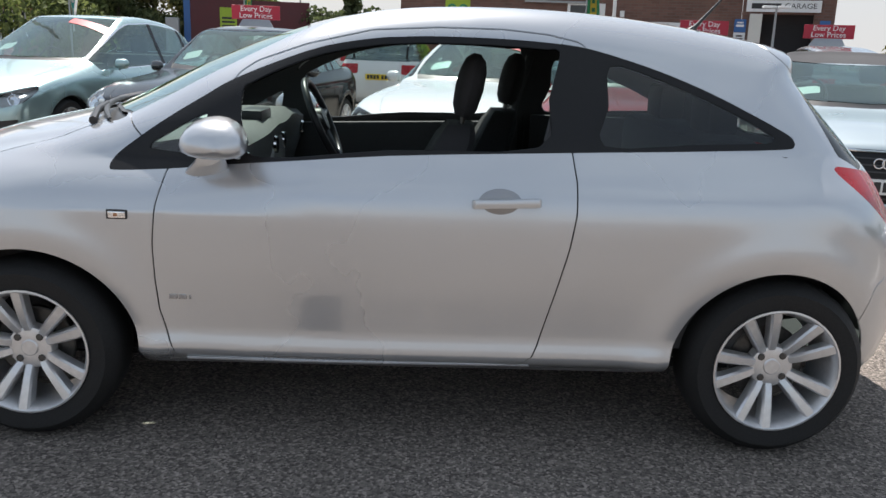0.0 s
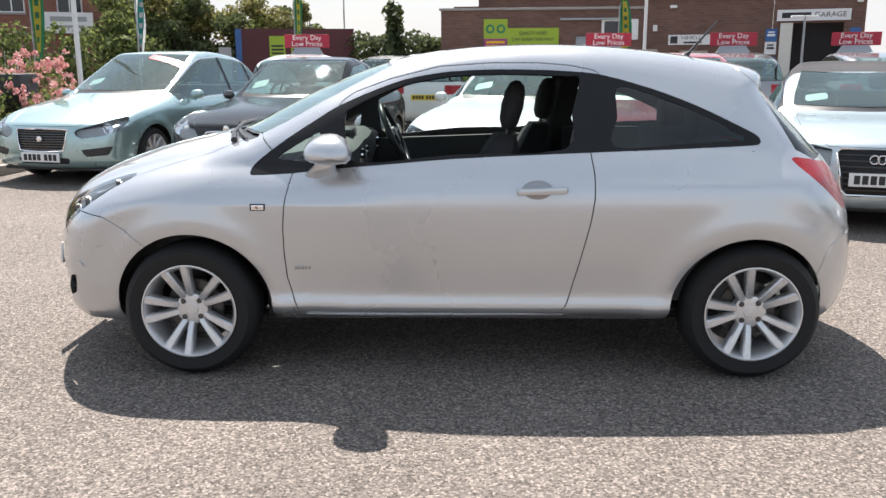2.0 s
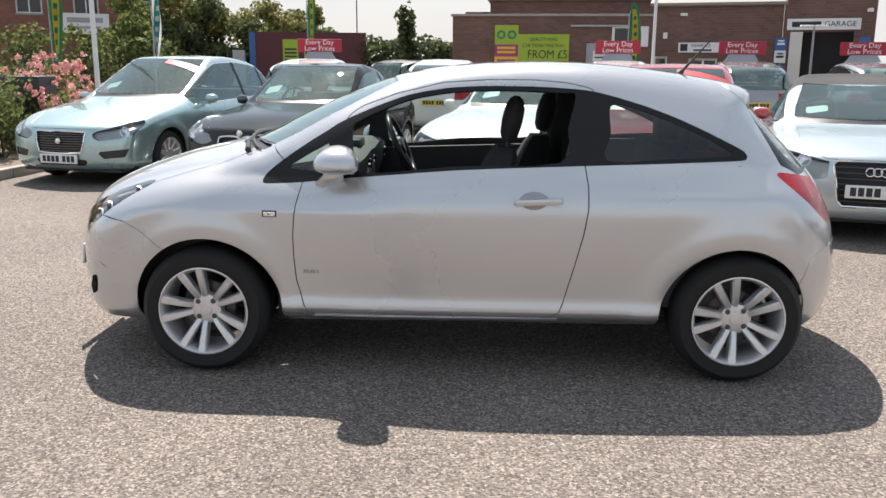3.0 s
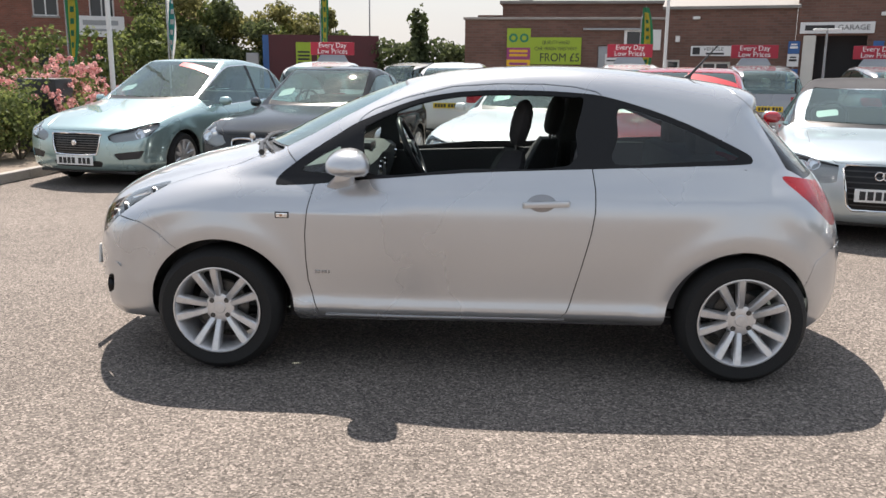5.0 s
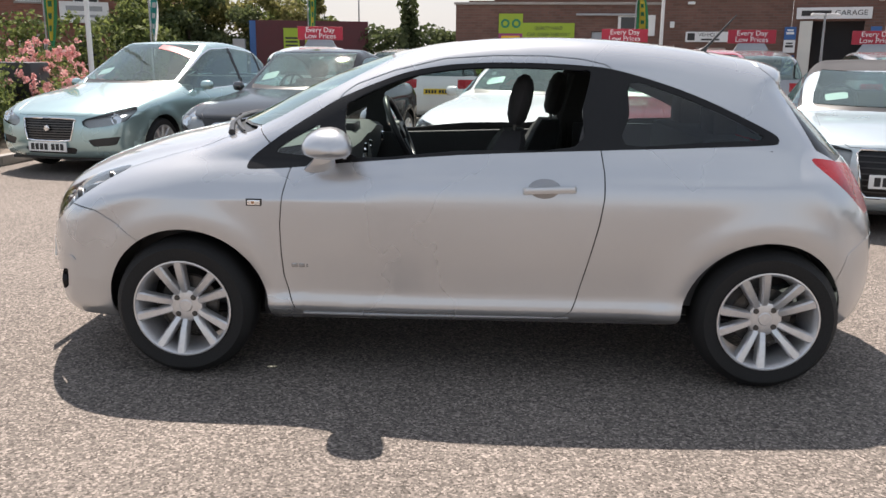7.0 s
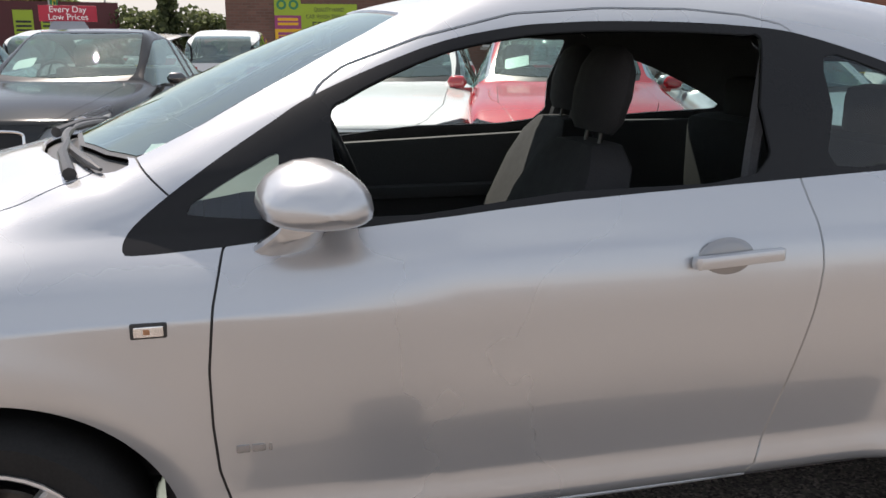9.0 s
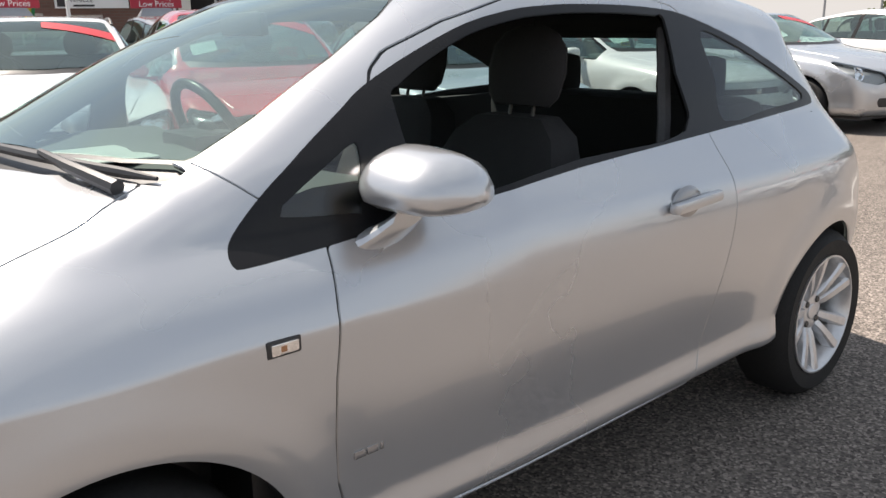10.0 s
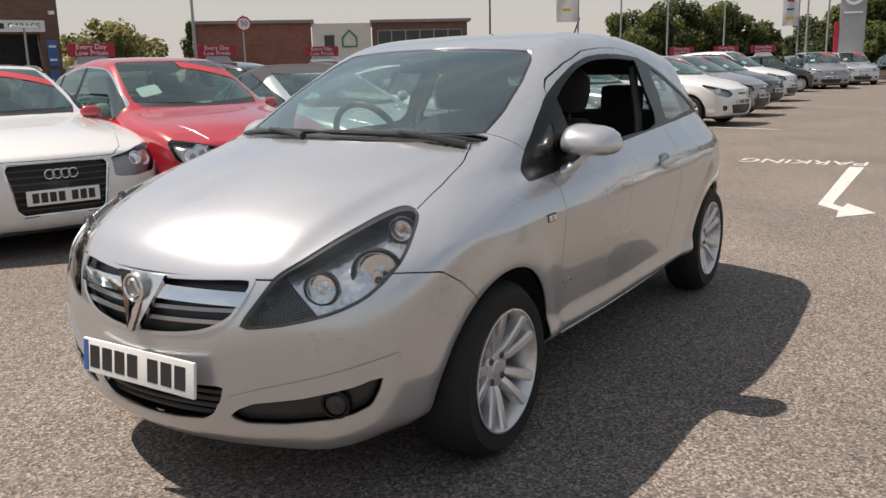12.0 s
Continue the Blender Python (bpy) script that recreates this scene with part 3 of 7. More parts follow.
COWL = [(-1.30, -0.2), (-1.30, 0.06), (-1.22, 0.33), (-1.10, 0.52), (-0.99, 0.612), (-0.955, 0.605), (-0.965, 0.555), (-1.02, 0.44), (-1.085, 0.25), (-1.105, 0.06), (-1.105, -0.2)]
SCREEN = [(-1.14, -0.2), (-1.14, 0.06), (-1.10, 0.28), (-1.02, 0.46), (-0.945, 0.578), (-0.80, 0.580), (-0.60, 0.555), (-0.44, 0.515), (-0.36, 0.47), (-0.385, 0.30), (-0.41, 0.1), (-0.415, -0.2)]


def mirrored(poly):
    return [(u, v) for u, v in poly] + [(-u, v) for u, v in reversed(poly) if u > 1e-6]


def front_area(poly, limit=-1.5):
    """A field: inside a polygon in (y, z) on the nose."""
    poly = np.array(poly)
    return lambda p, n: np.maximum(poly_sdf(p[:, [1, 2]], poly), p[:, 0] - limit)


def round_poly(poly, n=4):
    return smooth_line(poly, True, n)


def seat(parent_name, m, label, group, cloth=CLOTH):
    s = empty(parent_name, m)
    # cushion, back and head restraint, front towards -x
    bm = bmesh.new()
    add_box(bm, (-0.27, -0.25, 0.0), (0.25, 0.25, 0.15), 0.05)
    part("seat_cushion", bm, cloth, s)
    bm = bmesh.new()
    rows = []
    for z, w, x0, x1 in ((0.02, 0.20, -0.08, 0.09), (0.12, 0.25, -0.11, 0.10), (0.30, 0.265, -0.10, 0.10), (0.48, 0.25, -0.075, 0.095), (0.58, 0.20, -0.055, 0.085), (0.63, 0.13, -0.03, 0.06)):
        ring = []
        for a in range(16):
            c, t = math.cos(2 * math.pi * a / 16), math.sin(2 * math.pi * a / 16)
            sx = math.copysign(abs(c) ** 0.6, c)
            sy = math.copysign(abs(t) ** 0.6, t)
            bolster = -0.035 * abs(sy) ** 3 if sx < 0 else 0
            ring.append(bm.verts.new(((x0 + x1) / 2 + sx * (x1 - x0) / 2 + bolster + 0.36 * z, sy * w, z)))
        rows.append(ring)
    for a, b in zip(rows, rows[1:]):
        for k in range(16):
            bm.faces.new((a[k], a[(k + 1) % 16], b[(k + 1) % 16], b[k]))
    bm.faces.new(rows[0][::-1])
    bm.faces.new(rows[-1])
    back = part("seat_back", bm, cloth, s)
    back.location = (0.22, 0, 0.08)
    bm = bmesh.new()
    rows = []
    for z, w, d in ((0.0, 0.105, 0.04), (0.03, 0.132, 0.055), (0.10, 0.145, 0.062), (0.165, 0.135, 0.058), (0.205, 0.100, 0.045), (0.225, 0.05, 0.022)):
        rows.append([bm.verts.new((d * math.cos(2 * math.pi * a / 16) - 0.02 * abs(math.cos(math.pi * a / 16)), w * math.sin(2 * math.pi * a / 16), z)) for a in range(16)])
    for a, b in zip(rows, rows[1:]):
        for k in range(16):
            bm.faces.new((a[k], a[(k + 1) % 16], b[(k + 1) % 16], b[k]))
    bm.faces.new(rows[0][::-1])
    bm.faces.new(rows[-1])
    head = part("head_restraint", bm, cloth, s)
    head.matrix_local = pose(0.475, 0, 0.735, 0, 12, 0)
    bm = bmesh.new()
    for y in (-0.045, 0.045):
        add_tube(bm, [(0.455, y, 0.68), (0.475, y, 0.78)], 0.006, 8)
    part("restraint_posts", bm, STEEL_DARK, s)
    return s


def surface_z(form, x, y, lo=0.6, hi=1.6):
    """The height of a form's upper skin over (x, y)."""
    for _ in range(40):
        mid = (lo + hi) / 2
        if form.value(np.array([[x, y, mid]]))[0] < 0:
            lo = mid
        else:
            hi = mid
    return lo


def surface_x(form, y, z, lo=-2.4, hi=-1.2):
    """Where a form's nose begins at (y, z)."""
    for _ in range(40):
        mid = (lo + hi) / 2
        if form.value(np.array([[mid, y, z]]))[0] < 0:
            hi = mid
        else:
            lo = mid
    return hi


def hatch_details(car, grille, low, fog):
    # grille: black back, chrome bar, slats, emblem
    g = skin_part("grille", grille.moved(-0.035), TRIM, car, "black grille behind a chrome bar")
    bar = grille.band(lambda p: p[:, 2] + 0.02 * np.abs(p[:, 1]), 0.668, 0.708)
    skin_part("chrome_bar", bar.moved(0.003), CHROME, g, "polished chrome", TRIM, 0.02)
    for z in (0.642, 0.606):
        sl = grille.band(lambda p: p[:, 2] - 0.02 * np.abs(p[:, 1]), z - 0.006, z + 0.006)
        skin_part("grille_slat", sl.moved(-0.010), GREY_PAINT, g, "", TRIM, 0.02)
    rim = grille.band(lambda p: -poly_sdf(p[:, [1, 2]], round_poly(mirrored(GRILLE), 3)), -1.0, 0.011)
    skin_part("grille_surround", rim.moved(0.002), SILVER, g, "", TRIM, 0.012)
    xg = surface_x(HATCH, 0, 0.66)
    for s in (-1, 1):
        bm = bmesh.new()
        add_plate(bm, [(s * 0.105, 0.735), (s * 0.045, 0.735), (0.0, 0.625), (0.0, 0.562), (s * 0.018, 0.565)], 0.0, 0.016, lambda u, v, d: (surface_x(HATCH, u, v) - d - 0.006, u, v))
        part("emblem_wing", bm, CHROME, g, "", False)
    bm = spin([(0.0, -0.016), (0.036, -0.014), (0.045, -0.006), (0.047, 0.004), (0.047, 0.02)], 28, "x", Matrix.Translation((surface_x(HATCH, 0, 0.692) - 0.014, 0, 0.692)))
    part("emblem_disc", bm, REFLECTOR_GREY, g)
    bm = bmesh.new()
    add_tube(bm, [(surface_x(HATCH, 0, 0.692) - 0.03, 0.041 * math.cos(t), 0.692 + 0.041 * math.sin(t)) for t in np.linspace(0, 2 * math.pi, 25)], 0.005, 6, False)
    add_tube(bm, [(surface_x(HATCH, 0, 0.692) - 0.031, 0.024 * math.cos(t) * (1 - 0.3 * math.sin(3 * t)), 0.692 + 0.026 * math.sin(t)) for t in np.linspace(0.4, 5.2, 15)], 0.006, 6)
    part("emblem_ring", bm, CHROME, g)
    lg = skin_part("lower_grille", low.moved(-0.05), TRIM, car)
    for z in (0.31, 0.335, 0.36, 0.385):
        sl = low.band(lambda p: p[:, 2], z - 0.005, z + 0.005)
        skin_part("grille_slat", sl.moved(-0.022), TRIM, lg, "", TRIM, 0.02)
    for left in (True, False):
        s = -1 if left else 1
        fp = skin_part("fog_lamp_recess", fog.half(left).moved(-0.03), TRIM, car, "", None)
        turn = look((surface_x(HATCH, 0.605, 0.368) + 0.016, s * 0.605, 0.368), (-2.945, s * 0.9, 0.36))
        bm = spin([(0.0, 0.010), (0.022, 0.007), (0.033, 0.0), (0.036, -0.004), (0.036, -0.03)], 22, "z", turn @ Matrix.Rotation(math.pi, 4, "X"))
        fo_ = part("fog_lamp", bm, LAMP_BOWL, fp, "round clear fog lamp")
        bm = spin([(0.037, 0.002), (0.046, 0.0), (0.048, -0.02), (0.037, -0.02)], 22, "z", turn @ Matrix.Rotation(math.pi, 4, "X"), True)
        part("fog_lamp_bezel", bm, GLOSS_BLACK, fp)
    # front plate with bars
    pl = plate_with_bars(car, Matrix.Translation((-2.098, 0, 0.446)) @ Matrix.Rotation(radians(-90), 4, "Z") @ Matrix.Rotation(radians(84), 4, "X"))
    part("blue_band", box((-0.255, -0.05, 0.0055), (-0.232, 0.05, 0.0075)), BLUE_INK, pl)
    plate_with_bars(car, Matrix.Translation((1.872, 0, 0.545)) @ Matrix.Rotation(radians(90), 4, "Z") @ Matrix.Rotation(radians(90), 4, "X"), True, "rear_number_plate")
    # wipers on the scuttle
    for y0, y1, ya in ((-0.60, 0.02, -0.30), (0.02, 0.56, 0.34)):
        bm = bmesh.new()
        def on_glass(y, lift, back=0.0):
            x = -1.135 + 0.42 * y * y + back
            return (x, y, surface_z(HATCH, x, y) + lift)
        add_tube(bm, [on_glass(y, 0.010, -0.03) for y in np.linspace(y0, y1, 11)], [0.004] + [0.0105] * 9 + [0.004], 8)
        blade = part("wiper_blade", bm, TRIM, car, "black wiper blade")
        bm = bmesh.new()
        add_tube(bm, [on_glass(ya - 0.02, 0.020, -0.03), on_glass(ya - 0.14, 0.022, -0.06), on_glass(ya - 0.28, 0.012, -0.085)], [0.008, 0.012, 0.015], 8)
        part("wiper_arm", bm, TRIM, blade)
    # aerial, badge, and a silver bead added as the sill edge's bright reflection
    bm = bmesh.new()
    add_tube(bm, [(1.10, 0, surface_z(HATCH, 1.10, 0) - 0.004), (1.12, 0, surface_z(HATCH, 1.10, 0) + 0.02), (1.255, 0, 1.60)], [0.022, 0.008, 0.003], 8)
    part("aerial", bm, TRIM, car)
    for s in (-1, 1):
        bg = None
        for x0, x1 in ((-0.772, -0.745), (-0.741, -0.714), (-0.708, -0.700)):
            bm = box((x0, -0.003, 0.503), (x1, 0.003, 0.519), 0.002)
            o = part("trim_badge", bm, GREY_PAINT, car if bg is None else bg)
            if bg is None:
                bg = o
                o.location = (0, s * (HATCH.width(np.array([-0.74]), np.array([0.51]))[0] + 0.001), 0)
        bm = bmesh.new()
        pts = [(x, s * (HATCH.width(np.array([x]), np.array([0.292]))[0] - 0.001), 0.2875 + 0.010 * (x + 0.73) / 1.06) for x in np.linspace(-0.73, 0.42, 19)]
        add_tube(bm, pts, 0.0045, 6)
        part("sill_strip", bm, SILVER, car)
    # cabin
    bm = bmesh.new()
    rows = []
    for y in np.linspace(-0.66, 0.66, 13):
        b = 0.035 * math.exp(-((y - 0.36) / 0.17) ** 2) + 0.02 * math.exp(-(y / 0.15) ** 2)
        bow = 0.28 * y * y
        rows.append([bm.verts.new(q) for q in ((-1.06 + bow, y, 0.90), (-1.02 + bow, y, 0.985), (-0.80 + bow * 0.6, y, 1.015 + b), (-0.62 + bow * 0.3, y, 1.015 + b), (-0.55, y, 0.985 + b), (-0.56, y, 0.90), (-0.62, y, 0.72), (-0.70, y, 0.5))])
    for p0, p1 in zip(rows, rows[1:]):
        for q in range(7):
            bm.faces.new((p0[q], p1[q], p1[q + 1], p0[q + 1]))
    bmesh.ops.recalc_face_normals(bm, faces=bm.faces)
    dash = part("dashboard", bm, DASH, car, "grey dashboard")
    part("centre_console", box((-0.66, -0.13, 0.45), (-0.545, 0.13, 0.96), 0.03), REFLECTOR_GREY, dash)
    part("screen_display", box((-0.70, -0.10, 1.02), (-0.60, 0.10, 1.065), 0.015), TRIM, dash)
    for y in (-0.62, -0.09, 0.09, 0.62):
        part("air_vent", spin([(0.018, -0.012), (0.034, -0.012), (0.038, 0.0), (0.034, 0.01)], 18, "x", Matrix.Translation((-0.552, y, 0.93))), CHROME, dash)
    part("paper_sheet", box((-0.98, -0.12, 1.028), (-0.80, 0.16, 1.031)), PLATE_WHITE, dash, "white paper on the dashboard")
    bm = bmesh.new()
    c, tilt = Vector((-0.42, 0.36, 0.995)), radians(24)
    ring = [c + Vector((0.185 * math.sin(t) * -math.sin(tilt), 0.185 * math.cos(t), 0.185 * math.sin(t) * math.cos(tilt))) for t in np.linspace(0, 2 * math.pi, 33)]
    add_tube(bm, ring, 0.016, 10, False)
    for t in (0.15, math.pi - 0.15, -math.pi / 2):
        e = c + Vector((0.18 * math.sin(t) * -math.sin(tilt), 0.18 * math.cos(t), 0.18 * math.sin(t) * math.cos(tilt)))
        add_tube(bm, [c + Vector((-0.02, 0, 0)), e], [0.03, 0.014], 8)
    add_spin(bm, [(0.0, 0.02), (0.05, 0.015), (0.062, -0.01), (0.05, -0.04)], 16, "x", Matrix.Translation(c) @ Matrix.Rotation(-tilt, 4, "Y"))
    part("steering_wheel", bm, TRIM, car)
    for y, x in ((-0.37, -0.28), (0.37, -0.06)):
        st = seat("front_seat", None, "", "")
        st.parent = car
        st.matrix_local = pose(x, y, 0.355)
    bm = bmesh.new()
    add_box(bm, (0.62, -0.58, 0.40), (1.12, 0.58, 0.60), 0.05)
    add_box(bm, (0.98, -0.58, 0.58), (1.22, 0.58, 1.06), 0.06)
    part("rear_bench", bm, CLOTH, car)
    for y in (-0.33, 0.33):
        part("rear_restraint", box((1.06, y - 0.12, 1.04), (1.18, y + 0.12, 1.20), 0.04), CLOTH, car)
    part("cabin_floor", box((-0.84, -0.765, 0.262), (0.84, 0.765, 0.292), 0.008), LINER, car)
    # unseen wall added to keep sun from passing through the footwell gap
    part("bulkhead", box((-0.93, -0.70, 0.25), (-0.87, 0.70, 0.90), 0.01), TRIM, car)
    part("boot_floor", box((0.85, -0.60, 0.262), (1.50, 0.60, 0.292), 0.008), LINER, car)
    for s in (-1, 1):
        bm = bmesh.new()
        add_box(bm, (-0.74, -0.02, 0.34), (0.50, 0.02, 0.965), 0.012)
        for v in bm.verts:
            v.co.z += 0.035 * (v.co.x + 0.1) * (v.co.z > 0.7)
            v.co.y += s * (0.05 if v.co.z < 0.75 else 0.0) * 0.4
        o = part("door_card", bm, LINER, car)
        o.location = (0, s * 0.73, 0)
        part("rear_side_card", box((0.56, s * 0.715 - 0.02, 0.34), (1.25, s * 0.715 + 0.02, 1.02), 0.012), LINER, car)
        part("armrest", box((-0.35, s * 0.69 - 0.03, 0.74), (0.25, s * 0.69 + 0.03, 0.79), 0.015), LINER, car)
        bm = bmesh.new()
        add_tube(bm, [(0.53, s * 0.60, 1.30), (0.47, s * 0.66, 1.05), (0.42, s * 0.69, 0.6)], 0.02, 6)
        part("seat_belt", bm, CLOTH_GREY, car)
    part("mirror_inside", box((-0.50, -0.11, 1.30), (-0.475, 0.11, 1.36), 0.012), TRIM, car)


DASH = mat("grey_dash_plastic", (0.10, 0.105, 0.105), 0.6, vary=0.15, fine=160, bump=0.0005)
REFLECTOR_GREY = mat("silver_grey_console", (0.32, 0.33, 0.33), 0.35, 0.5, vary=0.1)


def hatchback():
    car = empty("hatchback_car")
    tagged(car, "silver metallic three-door hatchback with its front window open, parked on tarmac", "car")
    HATCH.crisp = True
    sk = HATCH.skin(0.018)
    # wheel arches and sill underside
    def arch(p, n):
        f = np.hypot(p[:, 0] + 1.240, p[:, 2] - 0.300) - 0.362
        r = np.hypot(p[:, 0] - 1.235, p[:, 2] - 0.300) - 0.350
        return np.maximum(np.minimum(f, r), 0.55 - np.abs(p[:, 1]))
    _, sk = sk.split(arch)
    dlo, sk = sk.split(side_area(round_poly(DLO, 3)))
    hole, dlo = dlo.split(side_area(round_poly(FRONT_OPENING, 3)))
    sail, dlo = dlo.split(side_area(round_poly(SAIL_GLASS, 3)))
    rear, dlo = dlo.split(side_area(round_poly(REAR_GLASS, 3)))
    lamp, sk = sk.split(corner_area(round_poly(HEADLAMP, 3), 45, (-2.3, -1.3)))
    grille, sk = sk.split(front_area(round_poly(mirrored(GRILLE), 3)))
    low, sk = sk.split(front_area(mirrored(LOW_GRILLE)))
    fog, sk = sk.split(corner_area(FOG_POCKET, 45, (-2.3, -1.6)))
    bonnet, bline, sk = sk.panel(top_area(BONNET, 0.735), 0.0028)
    screen, scline, sk = sk.panel(top_area(SCREEN, 0.95), 0.006)
    cowl, sk = sk.split(top_area(COWL, 0.9))
    tail, sk = sk.split(side_area(round_poly([(1.405, 0.985), (1.50, 0.978), (1.60, 0.955), (1.72, 0.93), (1.84, 0.90), (1.84, 0.76), (1.70, 0.745), (1.63, 0.79), (1.56, 0.85), (1.48, 0.915)], 3), 0.45))
    back_edge, sk = sk.split(lambda p, n: np.maximum(poly_sdf(p[:, [1, 2]], np.array([(-0.62, 1.285), (0.62, 1.285), (0.69, 1.04), (0.64, 0.97), (-0.64, 0.97), (-0.69, 1.04)])), 1.30 + 0.52 * (1.285 - p[:, 2]) - p[:, 0]))
    back_glass, back_edge = back_edge.split(lambda p, n: poly_sdf(p[:, [1, 2]], np.array([(-0.53, 1.265), (0.53, 1.265), (0.58, 1.04), (0.54, 0.99), (-0.54, 0.99), (-0.58, 1.04)])))
    door, dline, sk = sk.panel(side_area(DOOR), 0.0028)
    bumper, buline, sk = sk.panel(lambda p, n: poly_sdf(p[:, [0, 2]], np.array([(-2.6, -0.2), (-1.30, -0.2), (-1.30, 0.50), (-1.455, 0.617), (-1.53, 0.682), (-1.62, 0.733), (-1.72, 0.746), (-2.6, 0.80)])), 0.0025)
    spoiler, spline, sk = sk.panel(lambda p, n: poly_sdf(p[:, [0, 2]], np.array([(1.215, 1.6), (1.195, 1.385), (1.23, 1.345), (1.30, 1.285), (1.36, 1.264), (2.2, 1.258), (2.2, 1.6)])), 0.0025)
    rbumper, rline, sk = sk.panel(lambda p, n: poly_sdf(p[:, [0, 2]], np.array([(1.35, -0.2), (1.52, 0.42), (1.575, 0.60), (1.66, 0.648), (2.4, 0.64), (2.4, -0.2)])), 0.0025)
    # the raised fin over each fog lamp
    inside, fin, bumper = bumper.panel(corner_area(FOG_FIN, 45, (-2.3, -1.55)), 0.006)
    bumper = bumper.joined(inside)
    low_fin, fin = fin.split(lambda p, n: p[:, 2] - (0.365 + 0.27 * (np.abs(p[:, 1]) * 0.7071 + p[:, 0] * 0.7071 + 1.2)))
    bumper = bumper.joined(low_fin.moved(0.006))
    # the A pillar's joint with the wing
    wing, wline, sk = sk.panel(lambda p, n: poly_sdf(p[:, [0, 2]], np.array([(-2.4, -0.2), (-0.74, -0.2), (-0.74, 0.96), (-0.877, 1.023), (-0.945, 1.083), (-1.0, 1.12), (-2.4, 1.3)])), 0.0022)

    skin_part("body_shell", sk, SILVER, car, "silver metallic paint", LINER)
    for left in (True, False):
        skin_part("front_wing", wing.half(left), SILVER, car, "", LINER)
    for left in (True, False):
        skin_part("door", door.half(left), SILVER, car, "", LINER)
        skin_part("window_surround", dlo.half(left), GLOSS_BLACK, car, "gloss black pillar and window trim", LINER)
        skin_part("quarter_window", rear.half(left).moved(-0.003), TINT_GLASS, car, "dark tinted glass")
        skin_part("sail_window", sail.half(left).moved(-0.003), GLASS, car)
        skin_part("shut_line", dline.half(left), INK, car)
        upper, lower = wline.half(left).split(lambda p, n: 0.85 - p[:, 2])
        skin_part("wing_joint", upper, INK, car)
        skin_part("sill_joint", lower, INK, car)
        if not left:
            skin_part("side_window", hole.half(left).moved(-0.006), GLASS, car)
    skin_part("bonnet", bonnet, SILVER, car, "", LINER)
    skin_part("bonnet_gap", bline, INK, car)
    skin_part("front_bumper", bumper, SILVER, car, "", LINER)
    skin_part("bumper_gap", buline, INK, car)
    for left in (True, False):
        skin_part("bumper_fin", fin.half(left).moved(0.013), SILVER, car, "", SILVER, 0.012)
    skin_part("spoiler", spoiler, SILVER, car, "", LINER)
    skin_part("spoiler_gap", spline, INK, car)
    skin_part("rear_bumper", rbumper, SILVER, car, "", LINER)
    skin_part("rear_bumper_gap", rline, INK, car)
    skin_part("windscreen", screen.moved(-0.004), SCREEN_GLASS, car, "clear greenish windscreen")
    skin_part("windscreen_seal", scline, TRIM, car)
    skin_part("cowl_panel", cowl.moved(-0.018), TRIM, car, "black plastic scuttle", LINER)
    back = skin_part("rear_window", back_glass.moved(-0.003), TINT_GLASS, car)
    skin_part("window_border", back_edge.moved(-0.004), GLOSS_BLACK, back, "gloss black glass border", LINER)
    for left in (True, False):
        skin_part("tail_lamp", tail.half(left), LAMP_RED, car, "red lens")
        # headlamp: dark bowl, reflectors, clear lens
        hl = lamp.half(left)
        lampo = skin_part("headlamp", hl.moved(0.001), LENS, car, "clear lens")
        dark, bright = hl.moved(-0.055).split(lambda p, n: np.abs(p[:, 1]) * 0.7071 + p[:, 0] * 0.7071 + 1.0 + 0.8 * (p[:, 2] - 0.70))
        skin_part("lamp_bowl", bright, FLUTED, lampo, "bright fluted reflector")
        skin_part("lamp_corner", dark, LAMP_BOWL, lampo, "dark lamp corner")
        edge = hl.band(lambda p: -poly_sdf(np.stack([np.abs(p[:, 1]) * 0.7071 + p[:, 0] * 0.7071, p[:, 2]], 1), round_poly(HEADLAMP, 3)), -1.0, 0.010)
        skin_part("lamp_rim", edge.moved(-0.004), TRIM, lampo)
        s = -1 if left else 1
        for (x, y, z, r) in ((-1.815, 0.672, 0.735, 0.068), (-1.905, 0.548, 0.702, 0.042), (-1.67, 0.662, 0.842, 0.030)):
            x += 0.016 + 0.11 * y * y
            turn = look((x, s * y, z), (x - 1, s * (y + 0.45), z - 0.02))
            bm = spin([(0.006, -0.055), (r * 0.55, -0.045), (r * 0.9, -0.012), (r, 0.0), (r + 0.003, 0.002), (r + 0.003, -0.02)], 24, "z", turn @ Matrix.Rotation(math.pi, 4, "X") @ Matrix.Translation((0, 0, 0.0)))
            part("lamp_reflector", bm, REFLECTOR, lampo)
            bm = spin([(r + 0.002, 0.003), (r + 0.007, 0.005), (r + 0.012, 0.001), (r + 0.012, -0.014), (r + 0.002, -0.014)], 24, "z", turn @ Matrix.Rotation(math.pi, 4, "X"), True)
            part("lamp_ring", bm, LAMP_BOWL, lampo)
            bm = spin([(0.0, 0.012), (r * 0.22, 0.010), (r * 0.3, 0.0), (r * 0.3, -0.04)], 14, "z", turn @ Matrix.Rotation(math.pi, 4, "X"))
            part("bulb_cover", bm, CHROME if r > 0.035 else LAMP_ORANGE, lampo)
    # unseen blocks that stop sun leaking through the lamps, then the under tray
    part("engine_block", box((-1.72, -0.57, 0.25), (-1.1, 0.57, 0.72), 0.03), TRIM, car)
    part("radiator", box((-1.93, -0.42, 0.30), (-1.74, 0.42, 0.68), 0.02), TRIM, car)
    part("underbody", box((-1.6, -0.55, 0.20), (1.5, 0.55, 0.25), 0.02), TRIM, car)
